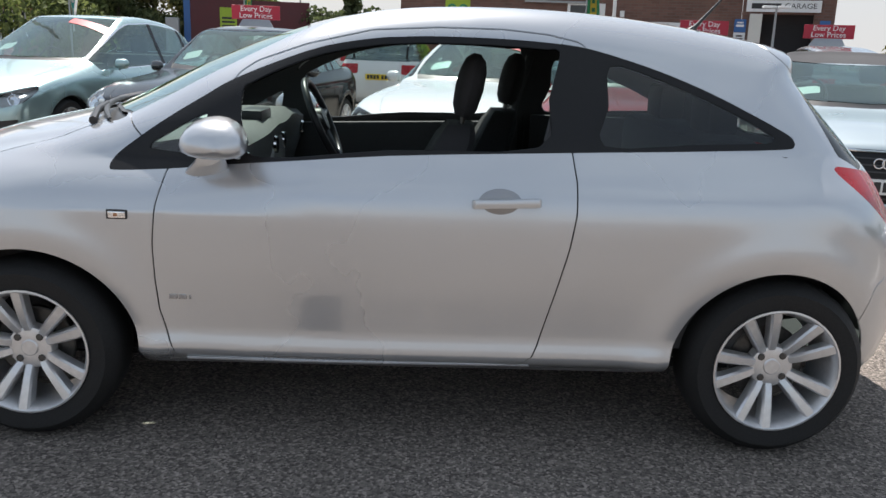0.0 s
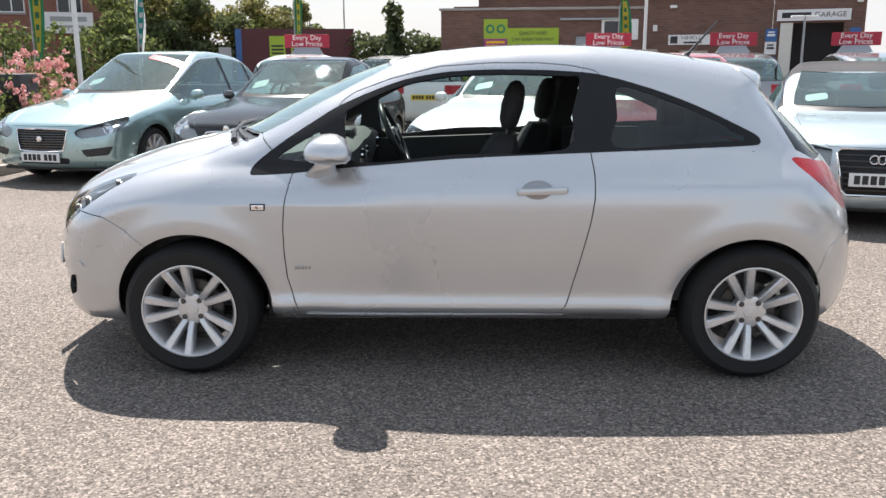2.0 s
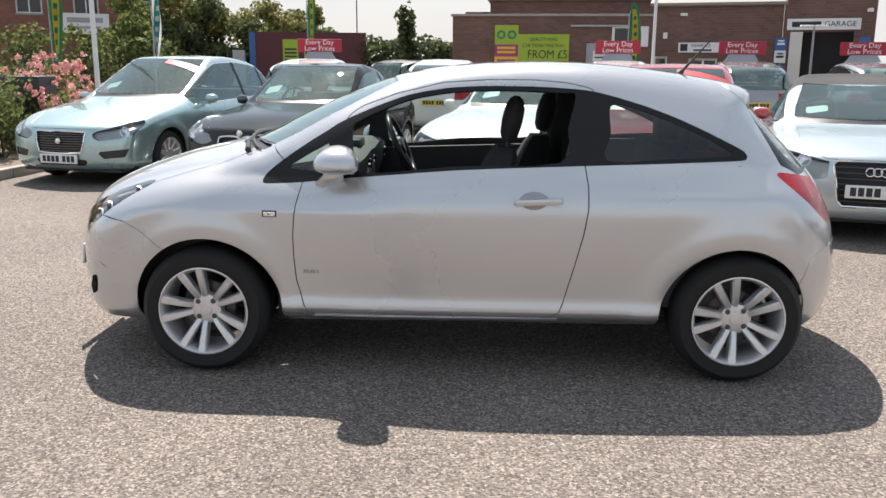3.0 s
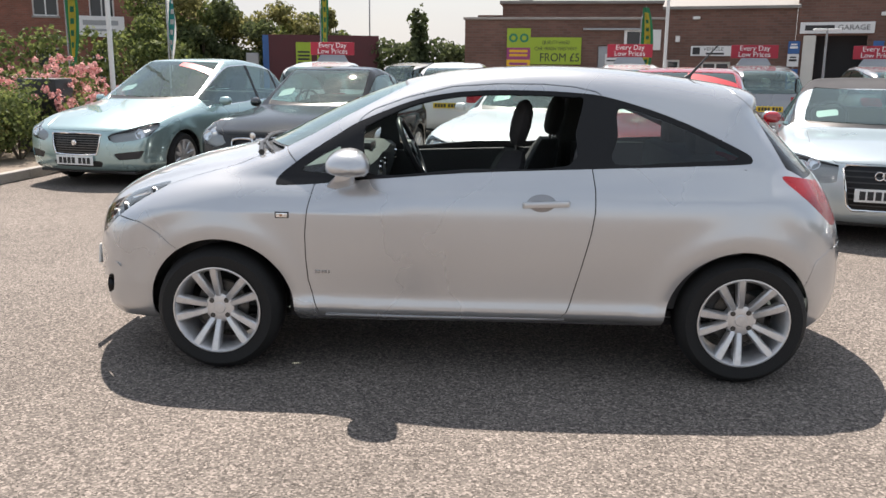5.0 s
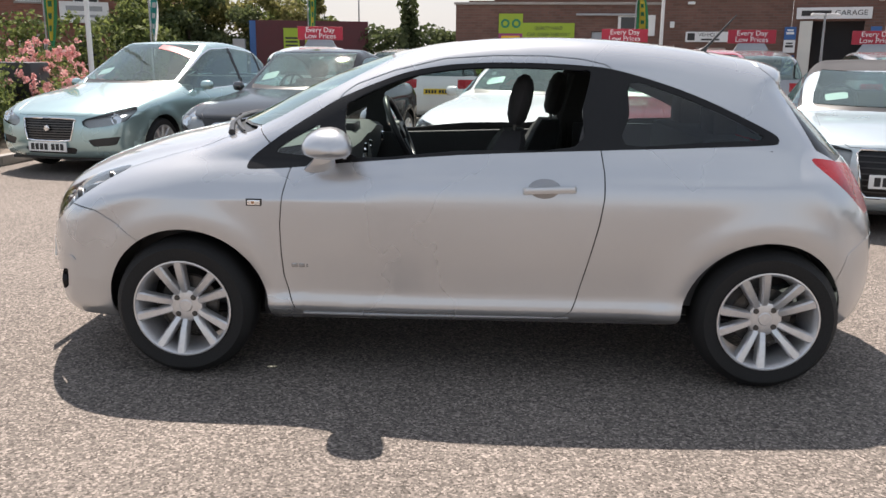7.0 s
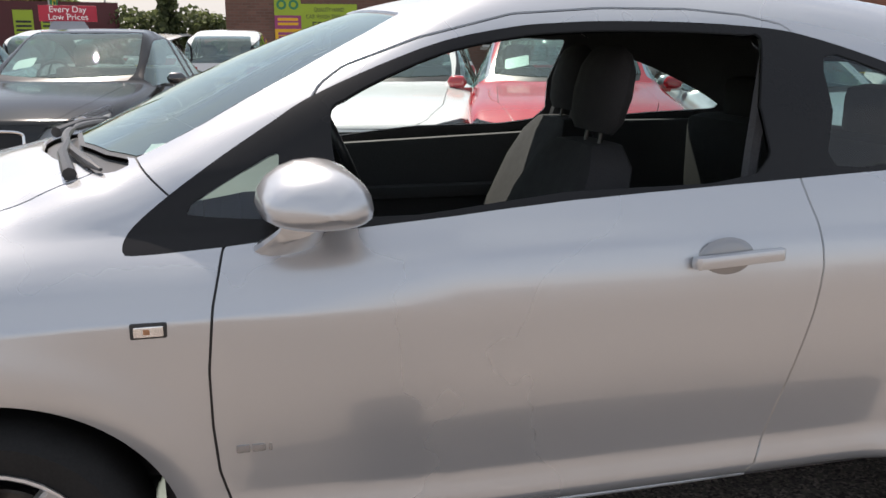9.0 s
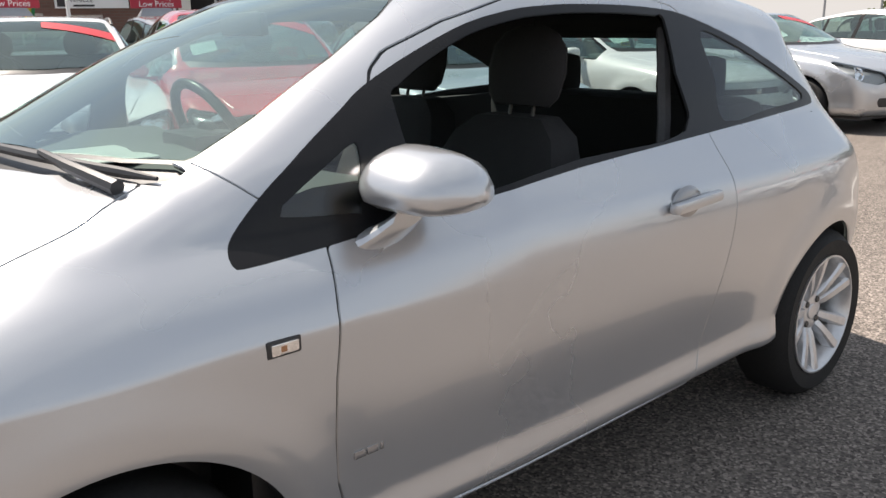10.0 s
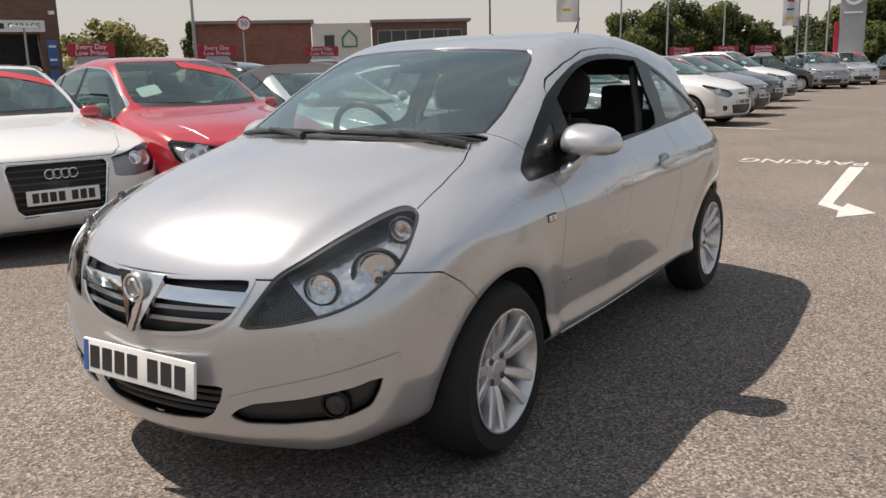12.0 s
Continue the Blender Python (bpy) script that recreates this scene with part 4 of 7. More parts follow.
    for cx, r in ((-1.24, 0.375), (1.235, 0.363)):
        for s in (-1, 1):
            bm = bmesh.new()
            rings = []
            for k in range(25):
                a = (0.0 if cx < 0 else 0.34) + (math.pi - 0.34) * k / 24
                lx, lz = cx + r * math.cos(a), 0.30 + r * math.sin(a)
                edge_y = min(0.80, float(HATCH.width(np.array([lx]), np.array([lz]))[0]) - 0.025)
                rings.append([bm.verts.new((lx, s * y, lz)) for y in (0.52, 0.64, edge_y)])
            for a, b in zip(rings, rings[1:]):
                for k in range(2):
                    bm.faces.new((a[k], a[k + 1], b[k + 1], b[k]))
            mid = [q[0] for q in rings]
            bm.faces.new(mid)
            o = part("wheel_arch_liner", bm, TRIM, car)
    for x, steer in ((-1.2555, 0.0), (1.2555, 0.0)):
        for y in (-0.742, 0.742):
            add_wheel(car, x, y, 0.308, 0.308, 0.212, 0.195, 5, 0.235, True, -2 if x < 0 else -4, steer)
    # door mirrors
    for s in (-1, 1):
        bm = bmesh.new()
        rows = []
        for t in np.linspace(0, 1, 11):
            y = 0.005 + 0.222 * t
            k = math.sqrt(max(1 - (2 * t - 0.95) ** 4 * 0.98, 0.02)) if t > 0.02 else 0.45
            hh, dd = 0.076 * k * (1.0 - 0.15 * t), 0.118 * k
            rows.append([bm.verts.new((-0.055 + dd * (math.cos(a) - 0.22 * (math.cos(a) > 0) * math.cos(a)) + 0.03 * t, s * y, (hh * 1.10 * math.sin(a) if math.sin(a) > 0 else -hh * 0.62 * abs(math.sin(a)) ** 0.7) - 0.012 * t)) for a in np.linspace(0, 2 * math.pi, 20, endpoint=False)])
        for a, b in zip(rows, rows[1:]):
            for k in range(20):
                bm.faces.new((a[k], a[(k + 1) % 20], b[(k + 1) % 20], b[k]))
        bm.faces.new(rows[0])
        bm.faces.new(rows[-1])
        bmesh.ops.recalc_face_normals(bm, faces=bm.faces)
        mir = part("door_mirror", bm, SILVER, car)
        mir.location = (-0.548, s * 0.745, 1.026)
        bm = bmesh.new()
        rows = []
        for t in np.linspace(0, 1, 7):
            c = Vector((-0.118 + 0.045 * t, s * (0.005 + 0.085 * t), -0.118 + 0.066 * t ** 1.5))
            rows.append([bm.verts.new(c + Vector((0.088 * (1 - 0.5 * t) * math.cos(a), 0, 0.034 * (1 - 0.25 * t) * math.sin(a) + 0.012 * math.cos(a)))) for a in np.linspace(0, 2 * math.pi, 14, endpoint=False)])
        for a, b in zip(rows, rows[1:]):
            for k in range(14):
                bm.faces.new((a[k], a[(k + 1) % 14], b[(k + 1) % 14], b[k]))
        bm.faces.new(rows[0])
        bm.faces.new(rows[-1])
        bmesh.ops.recalc_face_normals(bm, faces=bm.faces)
        part("mirror_foot", bm, SILVER, mir)
        bm = spin([(0.0, 0.0), (0.05, 0.002), (0.056, -0.004), (0.056, -0.012)], 24, "x", Matrix.Translation((0.030, s * 0.115, -0.004)) @ Matrix.Diagonal((1, 1.25, 0.85, 1)))
        part("mirror_glass", bm, CHROME, mir)
    # door handles, side repeaters, badges
    for s in (-1, 1):
        # recess shade is put into the cup's colour: grey where the car is silver
        bm = spin([(0.0, -0.008), (0.04, -0.006), (0.052, 0.0), (0.056, 0.004)], 28, "y", Matrix.Translation((0.295, 0, 0.858)) @ Matrix.Diagonal((1.25, 1, 0.85, 1)))
        cup = part("handle_cup", bm, GREY_PAINT, car)
        cup.location = (0, s * 0.862, 0)
        cup.scale = (1, -s, 1)
        bm = bmesh.new()
        add_box(bm, (0.205, -0.014, 0.842), (0.425, 0.012, 0.872), 0.010)
        for v in bm.verts:
            t = (v.co.x - 0.205) / 0.22
            v.co.y += -0.026 * math.sin(math.pi * min(max(t, 0), 1)) ** 0.5
            v.co.z += 0.010 * t
        hd = part("door_handle", bm, SILVER, car)
        hd.location = (0, -0.872 if s < 0 else 0.872, 0)
        hd.scale = (1, -s, 1)
        bm = bmesh.new()
        add_box(bm, (-0.955, -0.006, 0.768), (-0.885, 0.01, 0.800), 0.005)
        rp = part("side_repeater", bm, TRIM, car)
        rp.location = (0, s * 0.838, 0)
        bm = bmesh.new()
        add_box(bm, (-0.948, -0.010, 0.773), (-0.892, 0.004, 0.795), 0.004)
        o = part("repeater_lens", bm, REFLECTOR, rp)
        bm = bmesh.new()
        add_box(bm, (-0.930, -0.0112, 0.778), (-0.917, 0.003, 0.790), 0.003)
        o = part("repeater_bulb", bm, LAMP_ORANGE, rp)
        if s < 0:
            rp.scale = (1, 1, 1)
        else:
            rp.scale = (1, -1, 1)
    hatch_details(car, grille, low, fog)
    return car


FLUTED = mat("fluted_lamp_chrome", (0.72, 0.73, 0.74), 0.22, 0.9, vary=0.35, scale=16, fine=55, bump=0.004)
LAMP_BOWL = mat("dark_lamp_bowl", (0.022, 0.023, 0.025), 0.25, 0.0, vary=0.3, scale=20)
hatch = hatchback()

# ================= the other parked cars =================
def car_form(kind, L, W, H, WB, fo, hood, cowl, top_x, roof_end, boot=1.02, dip=0.0):
    """The form of a plain road car: its nose at -x, the middle of its wheelbase at x = 0."""
    a, b = -(WB / 2 + fo), L - (WB / 2 + fo)
    cx, cz = cowl
    front = [(a + 0.24, 0.20), (a + 0.06, 0.22), (a + 0.005, 0.33), (a, 0.46), (a + 0.012, 0.58), (a + 0.05, hood - 0.06), (a + 0.15, hood), (a * 0.62 + cx * 0.38, hood * 0.6 + cz * 0.4 + 0.015), (cx - 0.12, cz - 0.02)]
    roof = [(cx + 0.06, cz + 0.05), (cx * 0.5 + top_x * 0.5, cz * 0.5 + (H - dip - 0.045) * 0.5 + 0.025), (top_x, H - dip - 0.045), (top_x + 0.32, H - dip * 0.3 - 0.008), (top_x * 0.45 + roof_end * 0.55, H), (roof_end, H - 0.075)]
    if kind == "saloon":
        rear = [(roof_end + 0.30, H - 0.21), (b - 0.62, boot + 0.035), (b - 0.40, boot), (b - 0.12, boot - 0.01), (b - 0.05, boot - 0.07), (b - 0.015, 0.75), (b, 0.55), (b - 0.01, 0.38), (b - 0.08, 0.25), (b - 0.3, 0.2)]
    else:
        rear = [(b - 0.22, H - 0.20), (b - 0.10, 1.02), (b - 0.05, 0.90), (b - 0.01, 0.72), (b, 0.55), (b - 0.01, 0.38), (b - 0.08, 0.25), (b - 0.3, 0.2)]
    h = W / 2
    flank = [(0.10, h - 0.14), (0.20, h - 0.07), (0.28, h - 0.03), (0.36, h - 0.03), (0.5, h - 0.012), (0.68, h), (0.80, h - 0.004), (0.87, h - 0.022), (0.94, h - 0.06), (1.0, h - 0.09), (H - 0.1, h - 0.27), (H + 0.05, h - 0.36)]
    taper = [(a, -0.17), (a + 0.15, -0.11), (a + 0.35, -0.065), (a + 0.6, -0.035), (a + 1.0, -0.015), (-0.3, 0), (0.8, 0), (b - 0.6, -0.03), (b - 0.25, -0.09), (b, -0.17)]
    f = Form(front + roof + rear + [(0.3, 0.19), (-0.9, 0.19)], flank, taper, 0.30, 0.34, 0.06, (cx + roof_end) / 2, ((-WB / 2, 0.31), (WB / 2, 0.31)), 0.39, 0.018, 0.09)
    f.spec = (kind, L, W, H, WB, fo, hood, cowl, top_x, roof_end, boot, a, b)
    return f


def generic_car(form, colour, name, label, style, where, group="", roof=None, arms=(10, 0.0, False), simple=False, sticker=True, grid=0.045):
    kind, L, W, H, WB, fo, hood, cowl, top_x, roof_end, boot, a, b = form.spec
    h = W / 2
    car = empty(name)
    tagged(car, label, "car", group)
    sk = form.skin(grid)
    def arch(p, n):
        r = np.minimum(np.hypot(p[:, 0] + WB / 2, p[:, 2] - 0.31), np.hypot(p[:, 0] - WB / 2, p[:, 2] - 0.31)) - 0.365
        return np.maximum(r, 0.5 - np.abs(p[:, 1]))
    _, sk = sk.split(arch)
    belt = lambda x: 0.925 + 0.035 * (x + 0.6)
    end = roof_end + (0.42 if kind == "saloon" else 0.60)
    def dlo_field(d, e):
        return lambda p, n: np.maximum.reduce([belt(p[:, 0]) + e - p[:, 2], form.outline_at(p[:, 0], p[:, 2]) + d, 0.42 - np.abs(p[:, 1]), p[:, 0] - (end if kind != "estate" else b - 0.2), cowl[0] + 0.18 - p[:, 0]])
    dlo, sk = sk.split(dlo_field(0.085, 0.0))
    panes, dlo = dlo.split(dlo_field(0.099, 0.012))
    xb, xc = top_x + 0.62, roof_end - (0.10 if kind == "estate" else 0.02)
    pillar = [panes.band(lambda p: p[:, 0] + 0.10 * p[:, 2], xb + 0.12 - 0.035, xb + 0.12 + 0.035).moved(0.003), panes.band(lambda p: p[:, 0] + 0.15 * p[:, 2], xc + 0.12, xc + 0.18).moved(0.003)]
    k = W / 1.74
    cx, cz = cowl
    ws = [(cx + 0.02, -0.2), (cx + 0.02, 0.06), (cx + 0.06, 0.28 * k), (cx + 0.13, 0.46 * k), (cx + 0.22, 0.62 * k), (cx * 0.5 + top_x * 0.5, 0.605 * k), (top_x + 0.08, 0.525 * k), (top_x + 0.03, 0.30), (top_x, 0.1), (top_x, -0.2)]
    screen, sk = sk.split(top_area(ws, cz - 0.08))
    cowlp, sk = sk.split(top_area([(cx - 0.07, -0.2), (cx - 0.07, 0.06), (cx - 0.02, 0.30 * k), (cx + 0.10, 0.58 * k), (cx + 0.23, 0.62 * k), (cx + 0.25, -0.2)], cz - 0.12))
    if kind == "saloon":
        x0, x1 = roof_end + 0.02, b - 0.62
        rw, sk = sk.split(top_area([(x0, -0.2), (x0 - 0.03, 0.3), (x0 - 0.08, 0.47 * k), (x1 - 0.1, 0.56 * k), (x1, 0.3), (x1 + 0.02, -0.2)], boot))
    else:
        rw, sk = sk.split(lambda p, n: np.maximum(poly_sdf(p[:, [1, 2]], np.array([(-0.47 * k, H - 0.12), (0.47 * k, H - 0.12), (0.58 * k, 1.0), (-0.58 * k, 1.0)])), roof_end + 0.15 - p[:, 0]))
    # lamps: polygons about the front corner
    ac, zz = (h * 0.78) * 0.7071 + (a + 0.16) * 0.7071, hood - 0.07
    hp = [(ac + u, zz + v) for u, v in style["lamp"]]
    lamp, sk = sk.split(corner_area(hp, 45, (a - 0.2, a + 0.62)))
    opened = []
    for poly, material, nm in style["front"]:
        g, sk = sk.split(front_area(np.array([(u * k, v) for u, v in poly]), a + 0.55))
        opened.append((g, material, nm))
    tl, sk = sk.split(lambda p, n: np.maximum(poly_sdf(p[:, [0, 2]], np.array([(b - 0.36, 0.93), (b + 0.2, 0.95), (b + 0.2, 0.74), (b - 0.22, 0.76)])), 0.42 - np.abs(p[:, 1])))
    bonnet, bline, sk = sk.panel(top_area([(a - 0.2, -0.2), (a - 0.2, 0.2), (a + 0.22, 0.50 * k), (a + 0.6, 0.60 * k), (cx - 0.05, 0.60 * k), (cx + 0.06, 0.56 * k), (cx - 0.03, 0.3), (cx - 0.06, -0.2)], hood - 0.06), 0.003)
    if roof is not None:
        top, sk = sk.split(lambda p, n: np.maximum.reduce([1.02 - p[:, 2], top_x + 0.03 - p[:, 0], p[:, 0] - (b - 0.55)]))
        skin_part("soft_top", top, roof, car, "dark grey fabric soft top", LINER)
    if not simple:
        field = side_area([(cx + 0.34, 0.28), (cx + 0.30, 0.70), (cx + 0.36, 1.0), (xb + 0.02, 1.0), (xb + 0.035, 0.6), (xb + 0.02, 0.28)], 0.5)
        door, dl, sk = sk.panel(field, 0.003)
        skin_part("shut_line", dl, INK, car)
        for s in (True, False):
            skin_part("door", door.half(s), colour, car, "", LINER)
        if kind in ("hatch", "estate") or style.get("four"):
            field = side_area([(xb + 0.03, 0.28), (xb + 0.047, 0.6), (xb + 0.035, 1.0), (WB / 2 + 0.08, 1.0), (WB / 2 - 0.10, 0.72), (WB / 2 - 0.36, 0.45), (WB / 2 - 0.40, 0.28)], 0.5)
            door, dl, sk = sk.panel(field, 0.003)
            skin_part("shut_line", dl, INK, car)
            for s in (True, False):
                skin_part("rear_door", door.half(s), colour, car, "", LINER)
    body = skin_part("body_shell", sk, colour, car, "", LINER)
    skin_part("bonnet", bonnet, colour, car, "", LINER)
    skin_part("bonnet_gap", bline, INK, car)
    for s in (True, False):
        skin_part("window_surround", dlo.half(s), style.get("surround", GLOSS_BLACK), car)
        for strip in pillar:
            skin_part("pillar_trim", strip.half(s), GLOSS_BLACK, car)
        skin_part("side_window", panes.half(s), CAR_GLASS, car)
        lo = skin_part("headlamp", lamp.half(s), LENS, car, "clear lens")
        skin_part("lamp_bowl", lamp.half(s).moved(-0.05), REFLECTOR_GREY, lo)
        sg = -1 if s else 1
        for t, r in ((0.28, 0.055), (0.62, 0.05)):
            pp = lamp.half(s)
            if len(pp.p):
                c = np.array([np.quantile(pp.p[:, 0], t), np.quantile(np.abs(pp.p[:, 1]), 1 - t) * sg, np.quantile(pp.p[:, 2], 0.5)])
                i = int(np.argmin(((pp.p - c) ** 2).sum(1)))
                at, nn = pp.p[i], pp.n[i]
                turn = look(tuple(at - nn * 0.035), tuple(at + nn + np.array([-0.6, 0, 0])))
                bm = spin([(0.004, -0.035), (r * 0.7, -0.022), (r, 0.0), (r + 0.006, 0.0), (r + 0.006, -0.015)], 16, "z", turn @ Matrix.Rotation(math.pi, 4, "X"))
                part("lamp_reflector", bm, REFLECTOR, lo)
        skin_part("tail_lamp", tl.half(s), LAMP_RED, car, "red lens")
    scr = skin_part("windscreen", screen.moved(-0.003), CAR_GLASS, car)
    skin_part("cowl_panel", cowlp.moved(-0.008), TRIM, car, "", LINER)
    skin_part("rear_window", rw.moved(-0.003), CAR_GLASS, car)
    if sticker == True:
        st, _ = screen.split(lambda p, n: np.maximum.reduce([top_x - 0.16 + 0.20 * (p[:, 1] + h * 0.05) - p[:, 0], p[:, 0] - (top_x - 0.03 + 0.20 * (p[:, 1] + h * 0.05)), p[:, 1] + h * 0.05]))
        skin_part("sale_banner", st.moved(0.002), STICKER_RED, scr, "red sale sticker on the glass")
    if sticker:
        st, _ = screen.split(lambda p, n: np.maximum.reduce([np.abs(p[:, 1] - 0.42) - 0.10, np.abs(p[:, 0] - cx - 0.30) - 0.07]))
        skin_part("price_card", st.moved(-0.006), PLATE_WHITE, scr, "white price card")
    for g, material, nm in opened:
        inset = 0.02 if nm != "badge_bar" else -0.004
        o = skin_part(nm, g.moved(-inset), material, car)
        if nm == "grille" and style.get("disc") != 0.70 and style.get("disc") != 0.63:
            poly = [q for st_poly, _, n2 in style["front"] if n2 == nm for q in ([st_poly] if np.sign(np.mean([u for u, _ in st_poly])) == np.sign(round(float(g.p[:, 1].mean()), 2)) or abs(np.mean([u for u, _ in st_poly])) < 0.02 else [])]
            if poly:
                ring = [(surface_x(form, u * k, v) - 0.004, u * k, v) for u, v in poly[0]]
                part("grille_rim", tube(ring + ring[:1], 0.011, 6), CHROME, o, "chrome grille rim")
        if nm == "grille" and g.f and style.get("bars"):
            zs = g.p[:, 2]
            for z in np.linspace(zs.min(), zs.max(), style["bars"] + 2)[1:-1]:
                gb = g.band(lambda p: p[:, 2], z - 0.006, z + 0.006)
                skin_part("grille_bar", gb.moved(-0.008), style.get("bar_mat", TRIM), o)
    if kind == "estate":
        for s in (-1, 1):
            pts = [(x, s * (h - 0.30), surface_z(form, x, s * (h - 0.30)) + 0.030 * min(1, 6 * min(x - top_x - 0.08, roof_end - 0.1 - x) + 0.05)) for x in np.linspace(top_x + 0.09, roof_end - 0.11, 15)]
            part("roof_rail", tube(pts, 0.014, 8), STEEL_DARK, car, "dark roof rail")
    if style.get("rings"):
        z = style["rings"]
        for i in range(4):
            bm = bmesh.new()
            yy = (i - 1.5) * 0.056
            pts = [(a - 0.012 + 0.30 * yy * yy, yy + 0.034 * math.cos(t), z + 0.034 * math.sin(t)) for t in np.linspace(0, 2 * math.pi, 19)]
            add_tube(bm, pts, 0.005, 6, False)
            part("badge_ring", bm, CHROME, car)
    if style.get("disc"):
        part("badge", spin([(0.0, -0.012), (0.03, -0.01), (0.036, 0.0)], 20, "x", Matrix.Translation((a - 0.002, 0, style["disc"]))), CHROME, car)
    plate_with_bars(car, Matrix.Translation((a - 0.012, 0, style["plate"])) @ Matrix.Rotation(radians(-90), 4, "Z") @ Matrix.Rotation(radians(90), 4, "X"))
    plate_with_bars(car, Matrix.Translation((b + 0.006, 0, 0.70 if kind == "hatch" else 0.62)) @ Matrix.Rotation(radians(90), 4, "Z") @ Matrix.Rotation(radians(90), 4, "X"), True, "rear_number_plate")
    part("underbody", box((a + 0.2, -h + 0.25, 0.16), (b - 0.2, h - 0.25, 0.20), 0.02), TRIM, car)
    for x in (-WB / 2, WB / 2):
        for s in (-1, 1):
            bm = bmesh.new()
            rings = []
            for q in range(17):
                t = math.pi * (q / 16 * 1.16 - 0.08)
                rings.append([bm.verts.new((x + 0.375 * math.cos(t), s * y, 0.31 + 0.375 * math.sin(t))) for y in (h - 0.38, h - 0.05)])
            for p0, p1 in zip(rings, rings[1:]):
                bm.faces.new((p0[0], p0[1], p1[1], p1[0]))
            bm.faces.new([q[0] for q in rings])
            part("wheel_arch_liner", bm, TRIM, car)
            add_wheel(car, x, s * (h - 0.125), 0.318, 0.318, 0.225, 0.205, *arms, 10 + 20 * x, 0.0, 5, True)
    for s in (-1, 1):
        bm = bmesh.new()
        rows = []
        for t in np.linspace(0, 1, 7):
            q = math.sqrt(max(1 - (2 * t - 1) ** 4 * 0.95, 0.05))
            rows.append([bm.verts.new((0.05 * q * math.cos(u) + 0.03 * t, s * (0.03 + 0.17 * t), 0.058 * q * math.sin(u))) for u in np.linspace(0, 2 * math.pi, 12, endpoint=False)])
        for p0, p1 in zip(rows, rows[1:]):
            for q in range(12):
                bm.faces.new((p0[q], p0[(q + 1) % 12], p1[(q + 1) % 12], p1[q]))
        bm.faces.new(rows[0])
        bm.faces.new(rows[-1])
        add_box(bm, (-0.02, min(s * -0.06, s * 0.09), -0.075), (0.03, max(s * -0.06, s * 0.09), -0.045))
        bmesh.ops.recalc_face_normals(bm, faces=bm.faces)
        mo = part("door_mirror", bm, style.get("mirror", colour), car)
        mo.location = (cx + 0.42, s * (h - 0.05), 1.0)
        for xh in (xb - 0.14, WB / 2 - 0.22) if kind != "saloon" or style.get("four") else (xb - 0.14,):
            hd = part("door_handle", box((-0.10, -0.016, -0.014), (0.10, 0.016, 0.014), 0.008), colour, car)
            hd.location = (xh, s * (h + 0.004), 0.80)
    # cabin
    part("dashboard", box((cx + 0.18, -h + 0.2, 0.80), (cx + 0.55, h - 0.2, cz - 0.03), 0.05), LINER, car)
    for y in (-0.36, 0.36):
        st = seat("front_seat", None, "", "")
        st.parent = car
        st.matrix_local = pose(top_x + 0.42, y, 0.36)
    bm = bmesh.new()
    add_box(bm, (roof_end - 0.55, -h + 0.22, 0.40), (roof_end - 0.05, h - 0.22, 0.58), 0.05)
    add_box(bm, (roof_end - 0.18, -h + 0.22, 0.56), (roof_end + 0.05, h - 0.22, 1.08), 0.06)
    part("rear_bench", bm, CLOTH, car)
    bm = bmesh.new()
    ring = [(top_x + 0.02 + 0.045 * math.sin(t), 0.36 + 0.18 * math.cos(t), 0.98 + 0.17 * math.sin(t)) for t in np.linspace(0, 2 * math.pi, 21)]
    add_tube(bm, ring, 0.014, 6, False)
    part("steering_wheel", bm, TRIM, car)
    car.matrix_world = where
    return car


STICKER_RED = mat("red_sticker", (0.48, 0.04, 0.05), 0.4, vary=0.1)
CAR_GLASS = glass("green_tint_car_glass", (0.60, 0.76, 0.71), 3.0, 0.0, (0.85, 0.98, 0.93))
FABRIC = mat("dark_grey_roof_fabric", (0.05, 0.05, 0.055), 0.9, vary=0.2, fine=220, bump=0.001)
ROUND_LAMP = [(-0.30, -0.10), (-0.22, 0.0), (0.0, 0.06), (0.20, 0.10), (0.34, 0.13), (0.36, 0.11), (0.22, 0.0), (0.05, -0.10), (-0.15, -0.14)]
SLIM_LAMP = [(-0.30, -0.07), (-0.24, -0.02), (0.0, 0.045), (0.20, 0.09), (0.35, 0.115), (0.33, 0.06), (0.18, -0.05), (0.0, -0.10), (-0.22, -0.13)]
SQUARE_LAMP = [(-0.28, -0.16), (-0.27, -0.01), (0.0, 0.045), (0.22, 0.07), (0.24, 0.04), (0.16, -0.08), (0.06, -0.15), (-0.12, -0.17)]


def both(poly):
    return [(-u, v) for u, v in poly]


SINGLE_FRAME = [(-0.33, 0.70), (0.33, 0.70), (0.35, 0.66), (0.30, 0.36), (0.26, 0.32), (-0.26, 0.32), (-0.30, 0.36), (-0.35, 0.66)]
SIDE_INTAKE = [(0.46, 0.42), (0.72, 0.45), (0.68, 0.30), (0.48, 0.29)]
STYLE_RING = {"lamp": SQUARE_LAMP, "front": [(SINGLE_FRAME, GLOSS_BLACK, "grille"), (SIDE_INTAKE, TRIM, "intake"), (both(SIDE_INTAKE), TRIM, "intake")], "rings": 0.62, "plate": 0.455, "bars": 7, "bar_mat": TRIM, "surround": GLOSS_BLACK, "four": True}
OVAL = smooth_line([(-0.27, 0.655), (0.27, 0.655), (0.31, 0.61), (0.28, 0.45), (0.22, 0.405), (-0.22, 0.405), (-0.28, 0.45), (-0.31, 0.61)], True, 4).tolist()
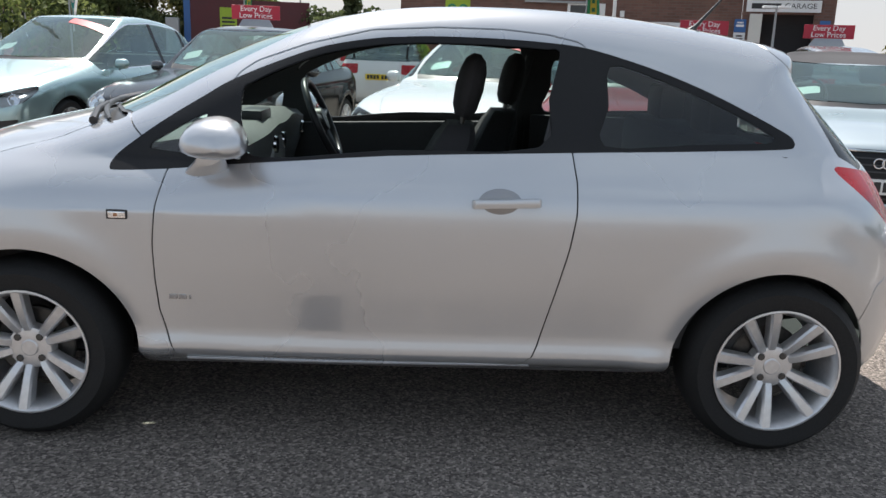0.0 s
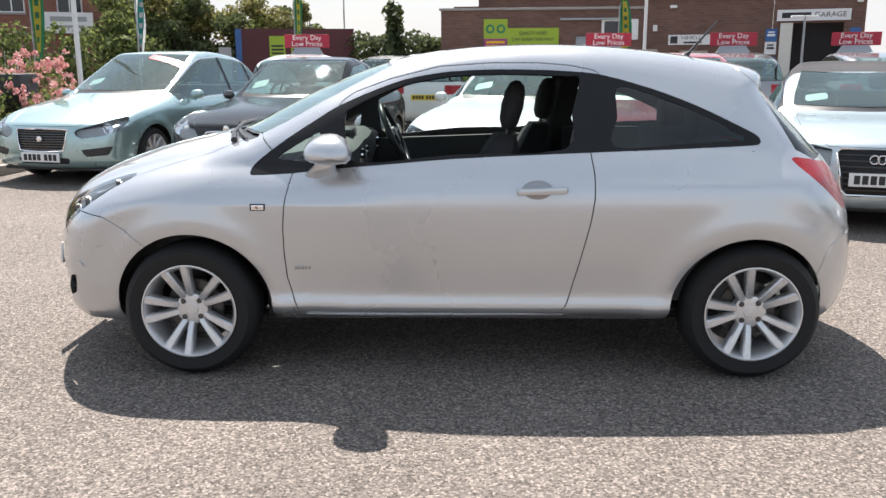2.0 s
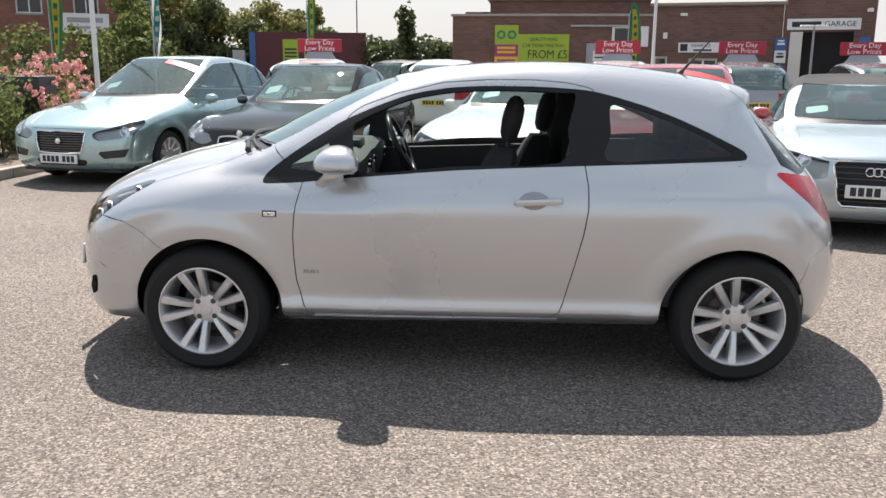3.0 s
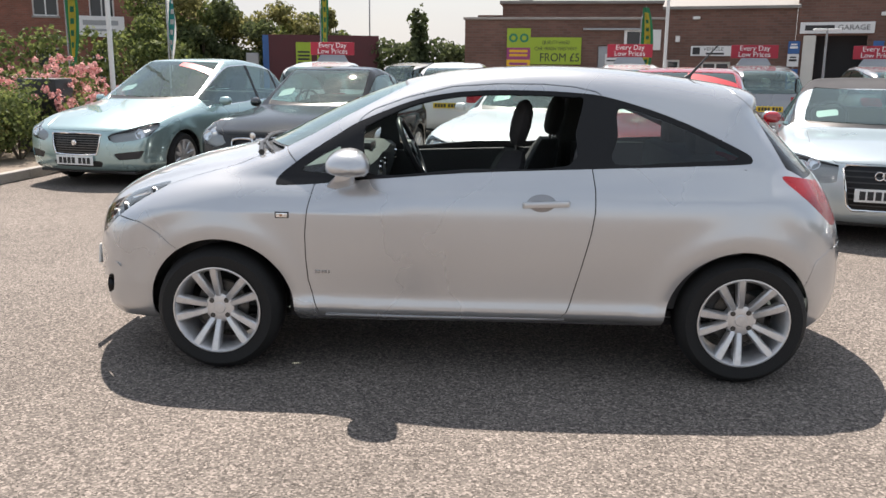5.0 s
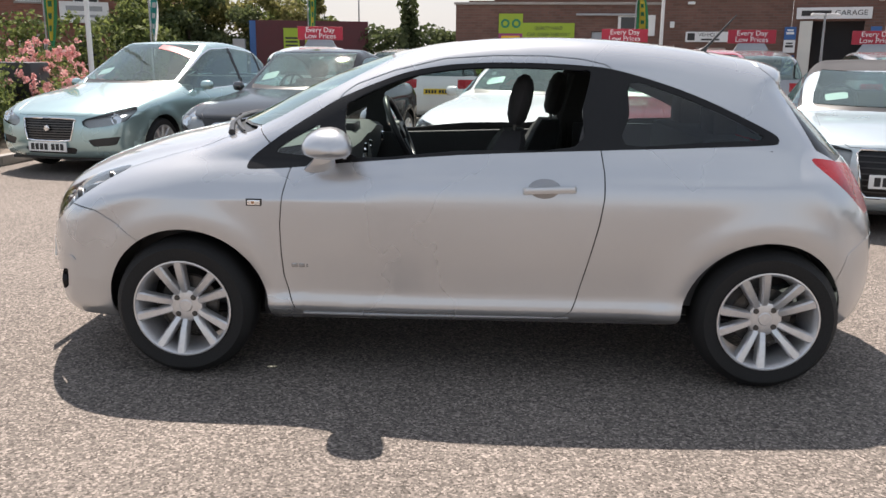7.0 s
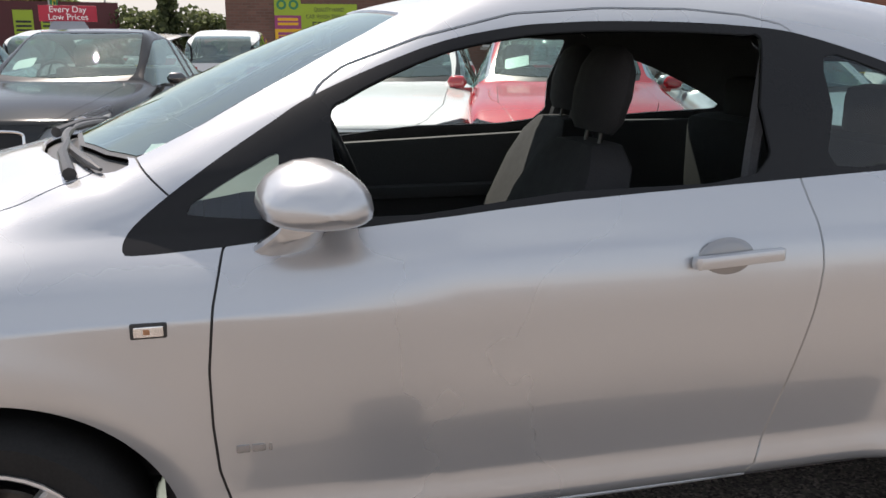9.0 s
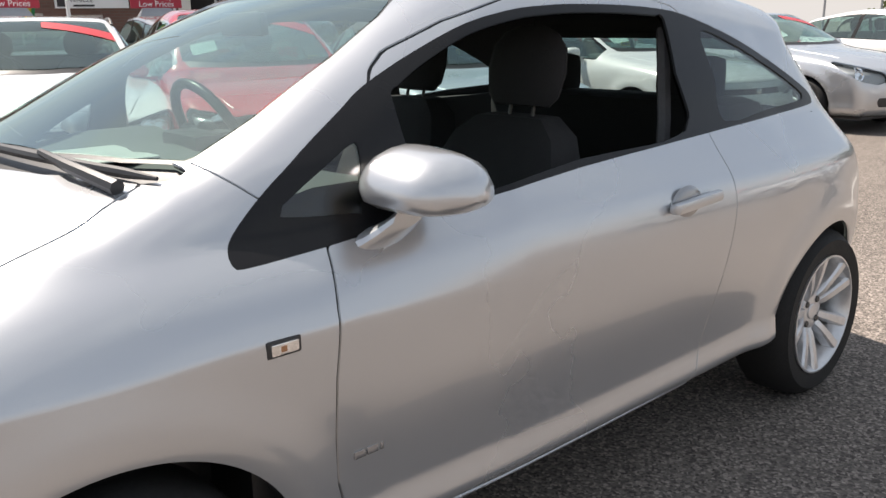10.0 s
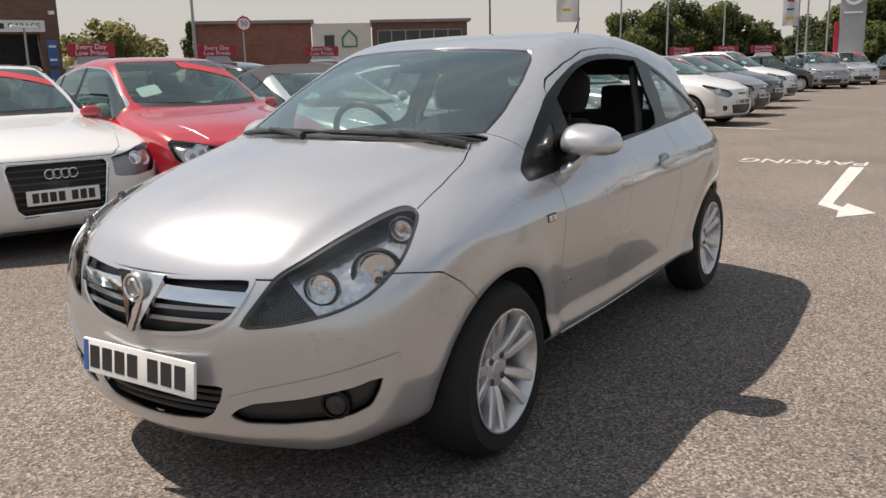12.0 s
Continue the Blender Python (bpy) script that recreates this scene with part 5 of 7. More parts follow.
STYLE_CAT = {"lamp": SLIM_LAMP, "front": [(OVAL, GLOSS_BLACK, "grille"), ([(-0.34, 0.33), (0.34, 0.33), (0.30, 0.25), (-0.30, 0.25)], TRIM, "intake"), ([(0.45, 0.42), (0.76, 0.46), (0.72, 0.36), (0.50, 0.34)], TRIM, "intake"), (both([(0.45, 0.42), (0.76, 0.46), (0.72, 0.36), (0.50, 0.34)]), TRIM, "intake")],
             "disc": 0.545, "plate": 0.335, "bars": 8, "bar_mat": STEEL_DARK, "surround": CHROME, "four": True}
KIDNEY = smooth_line([(0.03, 0.67), (0.24, 0.67), (0.28, 0.62), (0.25, 0.53), (0.06, 0.53), (0.03, 0.57)], True, 4).tolist()
STYLE_KIDNEY = {"lamp": ROUND_LAMP, "front": [(KIDNEY, GLOSS_BLACK, "grille"), (both(KIDNEY), GLOSS_BLACK, "grille"), ([(-0.40, 0.38), (0.40, 0.38), (0.34, 0.27), (-0.34, 0.27)], TRIM, "intake")], "disc": 0.715, "plate": 0.46, "bars": 0, "mirror": BLACK_PAINT}
WIDE_MOUTH = [(-0.42, 0.44), (0.42, 0.44), (0.34, 0.26), (-0.34, 0.26)]
STYLE_SMALL = {"lamp": ROUND_LAMP, "front": [([(-0.28, 0.68), (0.28, 0.68), (0.26, 0.645), (-0.26, 0.645)], TRIM, "grille"), (WIDE_MOUTH, TRIM, "intake"), ([(0.52, 0.42), (0.66, 0.44), (0.64, 0.33), (0.53, 0.32)], TRIM, "intake"), (both([(0.52, 0.42), (0.66, 0.44), (0.64, 0.33), (0.53, 0.32)]), TRIM, "intake")], "disc": 0.70, "plate": 0.50, "bars": 0}
STYLE_GOLF = {"lamp": ROUND_LAMP, "front": [([(-0.44, 0.66), (0.44, 0.66), (0.42, 0.60), (-0.42, 0.60)], GLOSS_BLACK, "grille"), ([(-0.55, 0.42), (0.55, 0.42), (0.50, 0.31), (-0.50, 0.31)], TRIM, "intake")], "disc": 0.63, "plate": 0.37, "bars": 0}

F_CAT = car_form("saloon", 4.96, 1.88, 1.57, 2.91, 0.93, 0.75, (-1.0, 1.03), -0.02, 1.36, 1.08)
F_COUPE = car_form("saloon", 4.36, 1.75, 1.47, 2.66, 0.78, 0.78, (-0.66, 1.00), 0.12, 1.02, 1.04)
F_ESTATE = car_form("estate", 4.70, 1.83, 1.45, 2.81, 0.88, 0.78, (-0.86, 1.01), -0.02, 1.75)
F_HATCH = car_form("hatch", 4.28, 1.78, 1.43, 2.60, 0.87, 0.78, (-0.84, 1.01), -0.06, 1.30)
F_CAB = car_form("saloon", 4.24, 1.77, 1.40, 2.58, 0.87, 0.77, (-0.84, 0.945), 0.0, 0.80, 1.0, 0.075)
F_CITY = car_form("hatch", 4.05, 1.72, 1.49, 2.50, 0.83, 0.80, (-0.86, 1.03), -0.10, 1.22)
F_SMALL = car_form("hatch", 3.95, 1.72, 1.48, 2.49, 0.80, 0.80, (-0.98, 1.05), -0.20, 1.15)
F_TALL = car_form("hatch", 4.25, 1.78, 1.58, 2.60, 0.87, 0.86, (-0.90, 1.08), -0.12, 1.30)
F_MPV = car_form("hatch", 4.6, 1.86, 1.64, 2.80, 0.90, 0.86, (-1.10, 1.12), -0.25, 1.55)


def parked(front, heading, form, away=False):
    """Where a car stands by the point under its nose and its heading: 0 faces -y, more turns it to -x."""
    a = form.spec[11]
    return pose(front[0], front[1], 0, 0, 0, 90 - heading) @ pose(-a, 0, 0)


ROW = "front row of parked cars"
generic_car(F_CAT, ICE_BLUE, "saloon_car", "pale ice-blue metallic saloon parked beside the rose bed", STYLE_CAT, parked((-4.98, 5.20), 13, F_CAT), ROW, grid=0.036)
generic_car(F_COUPE, GRAPHITE, "coupe_car", "dark graphite metallic coupe parked nose out", STYLE_KIDNEY, parked((-2.58, 4.48), 12, F_COUPE), ROW, sticker="card", grid=0.036)
generic_car(F_ESTATE, WHITE_PAINT, "estate_car", "white estate with roof rails parked nose out", STYLE_RING, parked((0.06, 3.60), 17, F_ESTATE), ROW, grid=0.034)
generic_car(F_CITY, RED_PAINT, "hatchback_car", "bright red five-door hatchback parked nose out", {**STYLE_RING, "surround": CHROME}, parked((1.57, 2.86), 16, F_CITY), ROW, grid=0.034)
generic_car(F_CAB, PALE_BLUE, "convertible_car", "pale silver-blue convertible with a dark fabric roof", STYLE_RING, parked((3.34, 2.40), 17, F_CAB), ROW, FABRIC, sticker="card", grid=0.036)

SMALL_W = generic_car(F_SMALL, WHITE_PAINT, "hatchback_car", "white small hatchback parked in the long row", STYLE_SMALL, parked((14.6, 2.1), 12, F_SMALL), ROW, simple=True)


def repaint(src, m, colour, label):
    """A copy of a car in another colour."""
    ob = copy_thing(src, m)
    tagged(ob, label)
    for o in ob.children_recursive:
        if o.name.split(".")[0] in ("body_shell", "bonnet", "door", "rear_door", "door_mirror", "door_handle"):
            o.material_slots[0].link = "OBJECT"
            o.material_slots[0].material = colour
    return ob


GOLF = generic_car(F_HATCH, SILVER, "hatchback_car", "light silver five-door hatchback parked in the long row", STYLE_GOLF, parked((9.2, 1.75), 12, F_HATCH), ROW, simple=True)
repaint(GOLF, parked((6.4, 2.2), 12, F_HATCH), WHITE_PAINT, "white five-door hatchback parked in the long row")
repaint(SMALL_W, parked((17.7, 2.35), 12, F_SMALL), GREY_PAINT, "grey metallic small hatchback in the long row")
repaint(SMALL_W, parked((21.2, 2.7), 12, F_SMALL), BLACK_PAINT, "black small hatchback in the long row")
MPV = generic_car(F_MPV, WHITE_PAINT, "people_carrier_car", "white tall people carrier in the long row", STYLE_SMALL, parked((25.6, 3.1), 12, F_MPV), ROW, simple=True)
repaint(MPV, parked((37.0, 3.6), 65, F_MPV), GREY_PAINT, "grey people carrier at the far end")
repaint(MPV, parked((42.8, 3.0), 65, F_MPV), SILVER, "silver people carrier at the far end")
repaint(SMALL_W, parked((45.5, 1.0), 65, F_SMALL), BLACK_PAINT, "black small hatchback at the far end")
repaint(SMALL_W, parked((42.0, 6.4), 250, F_SMALL), BLACK_PAINT, "black small hatchback facing away")
repaint(MPV, parked((48.0, 6.6), 250, F_MPV), WHITE_PAINT, "white people carrier facing away")
for x, y in ((32.3, 8.8), (32.8, 7.1), (33.6, 5.8)):
    repaint(SMALL_W, pose(x, y, 0, 0, 0, 130), BLACK_PAINT, "black small hatchback with a roof sign across the lot")
# the cars across the lane, which show in the hatchback's lacquer
for k, (src, colour, tone) in enumerate(((SMALL_W, WHITE_PAINT, "white small"), (GOLF, SILVER, "silver five-door"), (SMALL_W, WHITE_PAINT, "white small"), (GOLF, GREY_PAINT, "grey five-door"), (SMALL_W, WHITE_PAINT, "white small"), (GOLF, WHITE_PAINT, "white five-door"), (SMALL_W, WHITE_PAINT, "white small"))):
    repaint(src, pose(9.6 + 2.75 * k, -6.2 - 0.12 * k, 0, 0, 0, -86), colour, tone + " hatchback across the lane")
# second row, backs to the first
BACK = "second row of parked cars"
TALL = generic_car(F_TALL, SILVER, "hatchback_car", "pale silver tall hatchback facing away by the garage", STYLE_GOLF, pose(19.6, 15.4, 0, 0, 0, 90 - 186), BACK, simple=True)
for x, colour, label in ((-3.67, WHITE_PAINT, "white five-door hatchback facing away with a roof sign"), (-0.72, WHITE_PAINT, "white five-door hatchback facing away"),
                         (3.1, WHITE_PAINT, "white five-door hatchback facing away with a roof sign"), (5.86, GREY_PAINT, "grey five-door hatchback facing away with a roof sign"),
                         (8.55, GREY_PAINT, "grey five-door hatchback facing away with a roof sign"), (12.3, BLACK_PAINT, "black five-door hatchback facing away with a roof sign"),
                         (16.5, BLACK_PAINT, "black five-door hatchback facing away with a roof sign")):
    o = repaint(TALL, pose(x, 15.0, 0, 0, 0, 90 - 186), colour, label)
    o["group"] = BACK
repaint(MPV, parked((-1.6, 27.5), 200, F_MPV), WHITE_PAINT, "white estate standing by the hedge")

# ================= ground and surroundings =================
def asphalt():
    m = bpy.data.materials.new("worn_grey_asphalt")
    m.use_nodes = True
    nt = m.node_tree
    b = nt.nodes["Principled BSDF"]
    co = nt.nodes.new("ShaderNodeTexCoord")
    stones = node_of(m, "ShaderNodeTexVoronoi", Scale=112.0)
    grit = node_of(m, "ShaderNodeTexNoise", Scale=240.0, Detail=3.0)
    wear = node_of(m, "ShaderNodeTexNoise", Scale=0.55, Detail=6.0)
    for nd in (stones, grit, wear):
        nt.links.new(co.outputs["Object"], nd.inputs["Vector"])
    sepr = nt.nodes.new("ShaderNodeSeparateColor")
    nt.links.new(stones.outputs["Color"], sepr.inputs[0])
    ramp = nt.nodes.new("ShaderNodeValToRGB")
    el = ramp.color_ramp.elements
    el[0].position, el[0].color = 0.0, (0.075, 0.066, 0.059, 1)
    el[1].position, el[1].color = 1.0, (0.375, 0.325, 0.288, 1)
    for q, c in ((0.35, (0.149, 0.131, 0.117, 1)), (0.75, (0.216, 0.188, 0.168, 1))):
        e = el.new(q)
        e.color = c
    nt.links.new(sepr.outputs[0], ramp.inputs[0])
    mr = nt.nodes.new("ShaderNodeMapRange")
    mr.inputs[1].default_value, mr.inputs[2].default_value, mr.inputs[3].default_value, mr.inputs[4].default_value = 0.3, 0.7, 0.78, 1.02
    nt.links.new(wear.outputs[0], mr.inputs[0])
    gr = nt.nodes.new("ShaderNodeMapRange")
    gr.inputs[1].default_value, gr.inputs[2].default_value, gr.inputs[3].default_value, gr.inputs[4].default_value = 0.25, 0.75, 0.8, 1.2
    nt.links.new(grit.outputs[0], gr.inputs[0])
    mu = nt.nodes.new("ShaderNodeMath")
    mu.operation = "MULTIPLY"
    nt.links.new(mr.outputs[0], mu.inputs[0])
    nt.links.new(gr.outputs[0], mu.inputs[1])
    sc = nt.nodes.new("ShaderNodeVectorMath")
    sc.operation = "SCALE"
    nt.links.new(ramp.outputs[0], sc.inputs[0])
    nt.links.new(mu.outputs[0], sc.inputs["Scale"])
    nt.links.new(sc.outputs[0], b.inputs["Base Color"])
    b.inputs["Roughness"].default_value, b.inputs["Specular IOR Level"].default_value = 0.9, 0.15
    bp = node_of(m, "ShaderNodeBump", Strength=0.4, Distance=0.004)
    nt.links.new(stones.outputs["Distance"], bp.inputs["Height"])
    nt.links.new(bp.outputs[0], b.inputs["Normal"])
    return m


ASPHALT = asphalt()
bm = bmesh.new()
vs = [bm.verts.new((x, y, 0)) for x, y in ((-400, -400), (400, -400), (400, 400), (-400, 400))]
bm.faces.new(vs)
tagged(part("ground", bm, ASPHALT, None, "", False), "worn grey-brown tarmac forecourt with exposed chippings", "tarmac", kind="structure")

# ================= materials of the surroundings =================
def brick(name, base, mortar, scale=1.0, dark=0.75):
    """Brickwork at real size: 215 x 65 mm with 10 mm joints."""
    m = bpy.data.materials.new(name)
    m.use_nodes = True
    nt = m.node_tree
    b = nt.nodes["Principled BSDF"]
    co = nt.nodes.new("ShaderNodeTexCoord")
    sp, cb = nt.nodes.new("ShaderNodeSeparateXYZ"), nt.nodes.new("ShaderNodeCombineXYZ")
    nt.links.new(co.outputs["Object"], sp.inputs[0])
    ad = nt.nodes.new("ShaderNodeMath")
    ad.operation = "ADD"
    nt.links.new(sp.outputs[0], ad.inputs[0])
    nt.links.new(sp.outputs[1], ad.inputs[1])
    nt.links.new(ad.outputs[0], cb.inputs[0])
    nt.links.new(sp.outputs[2], cb.inputs[1])
    bt = node_of(m, "ShaderNodeTexBrick", Scale=1.0)
    bt.inputs["Brick Width"].default_value, bt.inputs["Row Height"].default_value, bt.inputs["Mortar Size"].default_value = 0.225, 0.075, 0.006
    bt.inputs["Color1"].default_value = (*base, 1)
    bt.inputs["Color2"].default_value = (base[0] * dark, base[1] * dark, base[2] * dark, 1)
    bt.inputs["Mortar"].default_value = (*mortar, 1)
    nt.links.new(cb.outputs[0], bt.inputs["Vector"])
    no = node_of(m, "ShaderNodeTexNoise", Scale=0.8, Detail=5.0)
    nt.links.new(co.outputs["Object"], no.inputs["Vector"])
    mr = nt.nodes.new("ShaderNodeMapRange")
    mr.inputs[1].default_value, mr.inputs[2].default_value, mr.inputs[3].default_value, mr.inputs[4].default_value = 0.3, 0.7, 0.8, 1.15
    nt.links.new(no.outputs[0], mr.inputs[0])
    sc = nt.nodes.new("ShaderNodeVectorMath")
    sc.operation = "SCALE"
    nt.links.new(bt.outputs[0], sc.inputs[0])
    nt.links.new(mr.outputs[0], sc.inputs["Scale"])
    nt.links.new(sc.outputs[0], b.inputs["Base Color"])
    b.inputs["Roughness"].default_value = 0.85
    bp = node_of(m, "ShaderNodeBump", Strength=0.6, Distance=0.006)
    bp.invert = True
    nt.links.new(bt.outputs["Fac"], bp.inputs["Height"])
    nt.links.new(bp.outputs[0], b.inputs["Normal"])
    return m


def leafy(name, dark, light, through_=0.25):
    """Foliage that varies from leaf to leaf."""
    m = bpy.data.materials.new(name)
    m.use_nodes = True
    nt = m.node_tree
    b = nt.nodes["Principled BSDF"]
    geo = nt.nodes.new("ShaderNodeNewGeometry")
    ramp = nt.nodes.new("ShaderNodeValToRGB")
    ramp.color_ramp.elements[0].color, ramp.color_ramp.elements[1].color = (*dark, 1), (*light, 1)
    nt.links.new(geo.outputs["Random Per Island"], ramp.inputs[0])
    nt.links.new(ramp.outputs[0], b.inputs["Base Color"])
    b.inputs["Roughness"].default_value = 0.75
    tr = nt.nodes.new("ShaderNodeBsdfTranslucent")
    nt.links.new(ramp.outputs[0], tr.inputs[0])
    mix = nt.nodes.new("ShaderNodeMixShader")
    mix.inputs[0].default_value = through_
    nt.links.new(b.outputs[0], mix.inputs[1])
    nt.links.new(tr.outputs[0], mix.inputs[2])
    nt.links.new(mix.outputs[0], nt.nodes["Material Output"].inputs[0])
    return m


BRICK_DARK = brick("dark_brown_brick", (0.178, 0.094, 0.072), (0.145, 0.112, 0.095))
BRICK_RED = brick("red_brown_brick", (0.27, 0.105, 0.072), (0.22, 0.16, 0.13))
LEAF_DARK = leafy("dark_green_leaves", (0.035, 0.05, 0.02), (0.15, 0.18, 0.075), 0.45)
LEAF_MID = leafy("mid_green_leaves", (0.045, 0.07, 0.02), (0.21, 0.245, 0.08), 0.45)
LEAF_OLIVE = leafy("olive_green_leaves", (0.10, 0.105, 0.035), (0.34, 0.32, 0.13), 0.5)
PETAL = leafy("pink_rose_petals", (0.60, 0.24, 0.24), (0.86, 0.56, 0.52), 0.25)
BARK = mat("grey_brown_bark", (0.10, 0.075, 0.055), 0.9, vary=0.35, scale=6, fine=40, bump=0.01)
CONCRETE = mat("grey_concrete", (0.30, 0.28, 0.26), 0.85, vary=0.2, scale=2, fine=60, bump=0.002)
SOIL = mat("dry_bark_mulch", (0.20, 0.16, 0.125), 0.95, vary=0.4, scale=9, fine=70, bump=0.012)
WHITE_STEEL = mat("white_painted_steel", (0.72, 0.72, 0.71), 0.45, vary=0.08)
GREY_STEEL = mat("galvanised_steel", (0.33, 0.34, 0.35), 0.45, 0.6, vary=0.15)
SIGN_RED = mat("red_sign_board", (0.36, 0.012, 0.035), 0.4, vary=0.08)
SIGN_GREEN = mat("lime_green_banner", (0.30, 0.42, 0.03), 0.55, vary=0.1)
SIGN_PURPLE = mat("purple_banner", (0.30, 0.05, 0.16), 0.55, vary=0.1)
SIGN_YELLOW = mat("yellow_banner", (0.75, 0.42, 0.02), 0.55, vary=0.1)
SIGN_WHITE = mat("white_sign_board", (0.70, 0.70, 0.70), 0.5, vary=0.06)
SIGN_BLUE = mat("blue_sign_board", (0.03, 0.11, 0.30), 0.5, vary=0.1)
SIGN_TEAL = mat("teal_flag_edge", (0.03, 0.32, 0.30), 0.6, vary=0.1)
MAROON = mat("maroon_hoarding", (0.085, 0.022, 0.026), 0.7, vary=0.2)
FLAG_GREEN = mat("green_flag_cloth", (0.03, 0.20, 0.10), 0.7, vary=0.2, scale=5)
FLAG_YELLOW = mat("yellow_flag_cloth", (0.62, 0.52, 0.06), 0.7, vary=0.2, scale=5)
SLATE = mat("grey_roof_sheet", (0.24, 0.225, 0.21), 0.7, vary=0.2, scale=2)
DOORWAY_SHADE = mat("doorway_shade_black", (0.02, 0.02, 0.022), 0.9, vary=0.3, scale=1.5)
WINDOW_DARK = mat("dark_window_pane", (0.03, 0.035, 0.04), 0.08, vary=0.15, scale=1.0)
ROAD_WHITE = mat("worn_white_road_paint", (0.52, 0.50, 0.47), 0.8, vary=0.45, scale=14, fine=120)
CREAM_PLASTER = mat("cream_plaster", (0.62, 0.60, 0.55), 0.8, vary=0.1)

# ================= buildings =================
def along(p0, p1):
    """A pose whose x runs from p0 to p1 on the ground and whose -y looks out of the wall."""
    d = Vector((p1[0] - p0[0], p1[1] - p0[1]))
    return pose(p0[0], p0[1], 0, 0, 0, math.degrees(math.atan2(d.y, d.x))), d.length


def wall(name, p0, p1, height, holes, material, label, thick=0.3, base=0.0, parent=None):
    """A wall with real openings; holes are (u0, u1, z0, z1)."""
    m, length = along(p0, p1)
    us = sorted({0.0, length, *[h[0] for h in holes], *[h[1] for h in holes]})
    zs = sorted({base, height, *[h[2] for h in holes], *[h[3] for h in holes]})
    bm = bmesh.new()
    grid = {}
    def v(u, y, z):
        key = (round(u, 4), y, round(z, 4))
        if key not in grid:
            grid[key] = bm.verts.new((u, y, z))
        return grid[key]
    cell = lambda i, j: 0 <= i < len(us) - 1 and 0 <= j < len(zs) - 1 and not any(h[0] - 1e-6 <= us[i] and us[i + 1] <= h[1] + 1e-6 and h[2] - 1e-6 <= zs[j] and zs[j + 1] <= h[3] + 1e-6 for h in holes)
    for i in range(len(us) - 1):
        for j in range(len(zs) - 1):
            if not cell(i, j):
                continue
            u0, u1, z0, z1 = us[i], us[i + 1], zs[j], zs[j + 1]
            bm.faces.new((v(u0, 0, z0), v(u1, 0, z0), v(u1, 0, z1), v(u0, 0, z1)))
            bm.faces.new((v(u0, thick, z0), v(u0, thick, z1), v(u1, thick, z1), v(u1, thick, z0)))
            for di, dj, a, b in ((-1, 0, (u0, z0), (u0, z1)), (1, 0, (u1, z1), (u1, z0)), (0, -1, (u1, z0), (u0, z0)), (0, 1, (u0, z1), (u1, z1))):
                if not cell(i + di, j + dj):
                    bm.faces.new((v(a[0], 0, a[1]), v(b[0], 0, b[1]), v(b[0], thick, b[1]), v(a[0], thick, a[1])))
    bmesh.ops.recalc_face_normals(bm, faces=bm.faces)
    ob = part(name, bm, material, parent, label if parent else "", False)
    if parent is None:
        ob.matrix_world = m
        tagged(ob, label, "wall")
    else:
        ob.matrix_local = m
    return ob


def window(parent, u0, u1, z0, z1, bars=1, frame_mat=None, depth=0.10, sill=True):
    """A window set into a wall's opening."""
    frame_mat = frame_mat or WHITE_STEEL
    bm = bmesh.new()
    w = 0.06
    for a, b in (((u0, depth, z0), (u0 + w, depth + 0.07, z1)), ((u1 - w, depth, z0), (u1, depth + 0.07, z1)), ((u0 + w, depth, z0), (u1 - w, depth + 0.07, z0 + w)), ((u0 + w, depth, z1 - w), (u1 - w, depth + 0.07, z1))):
        add_box(bm, a, b)
    for k in range(bars):
        c = u0 + (u1 - u0) * (k + 1) / (bars + 1)
        add_box(bm, (c - 0.025, depth + 0.005, z0 + w), (c + 0.025, depth + 0.065, z1 - w))
    fr = part("window_frame", bm, frame_mat, parent, "", False)
    part("pane", box((u0 + w * 0.5, depth + 0.03, z0 + w * 0.5), (u1 - w * 0.5, depth + 0.04, z1 - w * 0.5)), WINDOW_DARK, fr, "", False)
    if sill:
        part("window_sill", box((u0 - 0.05, -0.06, z0 - 0.08), (u1 + 0.05, 0.1, z0)), CONCRETE, fr, "", False)
    return fr


def board(name, parent, m, w, h, material, label="", thick=0.03, text=(), bars=(), category="sign", text_mat=None, bar_mat=None):
    """A flat sign with its words or bars; its face looks to -y of m, origin at its middle."""
    ob = part(name, box((-w / 2, -thick, -h / 2), (w / 2, 0, h / 2), 0.004), material, parent, "", False)
    if parent is None:
        ob.matrix_world = m
        tagged(ob, label, category)
    else:
        ob.matrix_local = m
        if label:
            tagged(ob, label)
    for body, size, x, z, wide in text:
        lettering(body, size, Matrix.Translation((x, -thick - 0.001, z)) @ Matrix.Rotation(radians(90), 4, "X"), text_mat or SIGN_WHITE, ob, "lettering", 0.004, wide)
    for x0, x1, z0, z1 in bars:
        part("bar", box((x0, -thick - 0.006, z0), (x1, -thick + 0.002, z1)), bar_mat or INK, ob, "", False)
    return ob


# --- car wash wall and garage
wash = empty("car_wash_building")
tagged(wash, "dark brown brick car wash building with a flat roof and banners", "building")
w1 = wall("front_wall", (-0.85, 21.35), (5.0, 20.9), 2.88, [(3.95, 4.75, 0.0, 2.15)], BRICK_DARK, "dark brown brick", 0.3, 0.0, wash)
part("coping", box((-0.05, -0.06, 2.88), (5.92, 0.36, 2.95), 0.01), CONCRETE, w1, "", False)
part("side_door", box((3.97, 0.08, 0.02), (4.73, 0.14, 2.13), 0.01), GREY_STEEL, w1, "grey steel door")
w2 = wall("rear_block", (0.30, 25.3), (6.0, 24.9), 3.62, [], BRICK_DARK, "dark brown brick", 3.0, 0.0, wash)
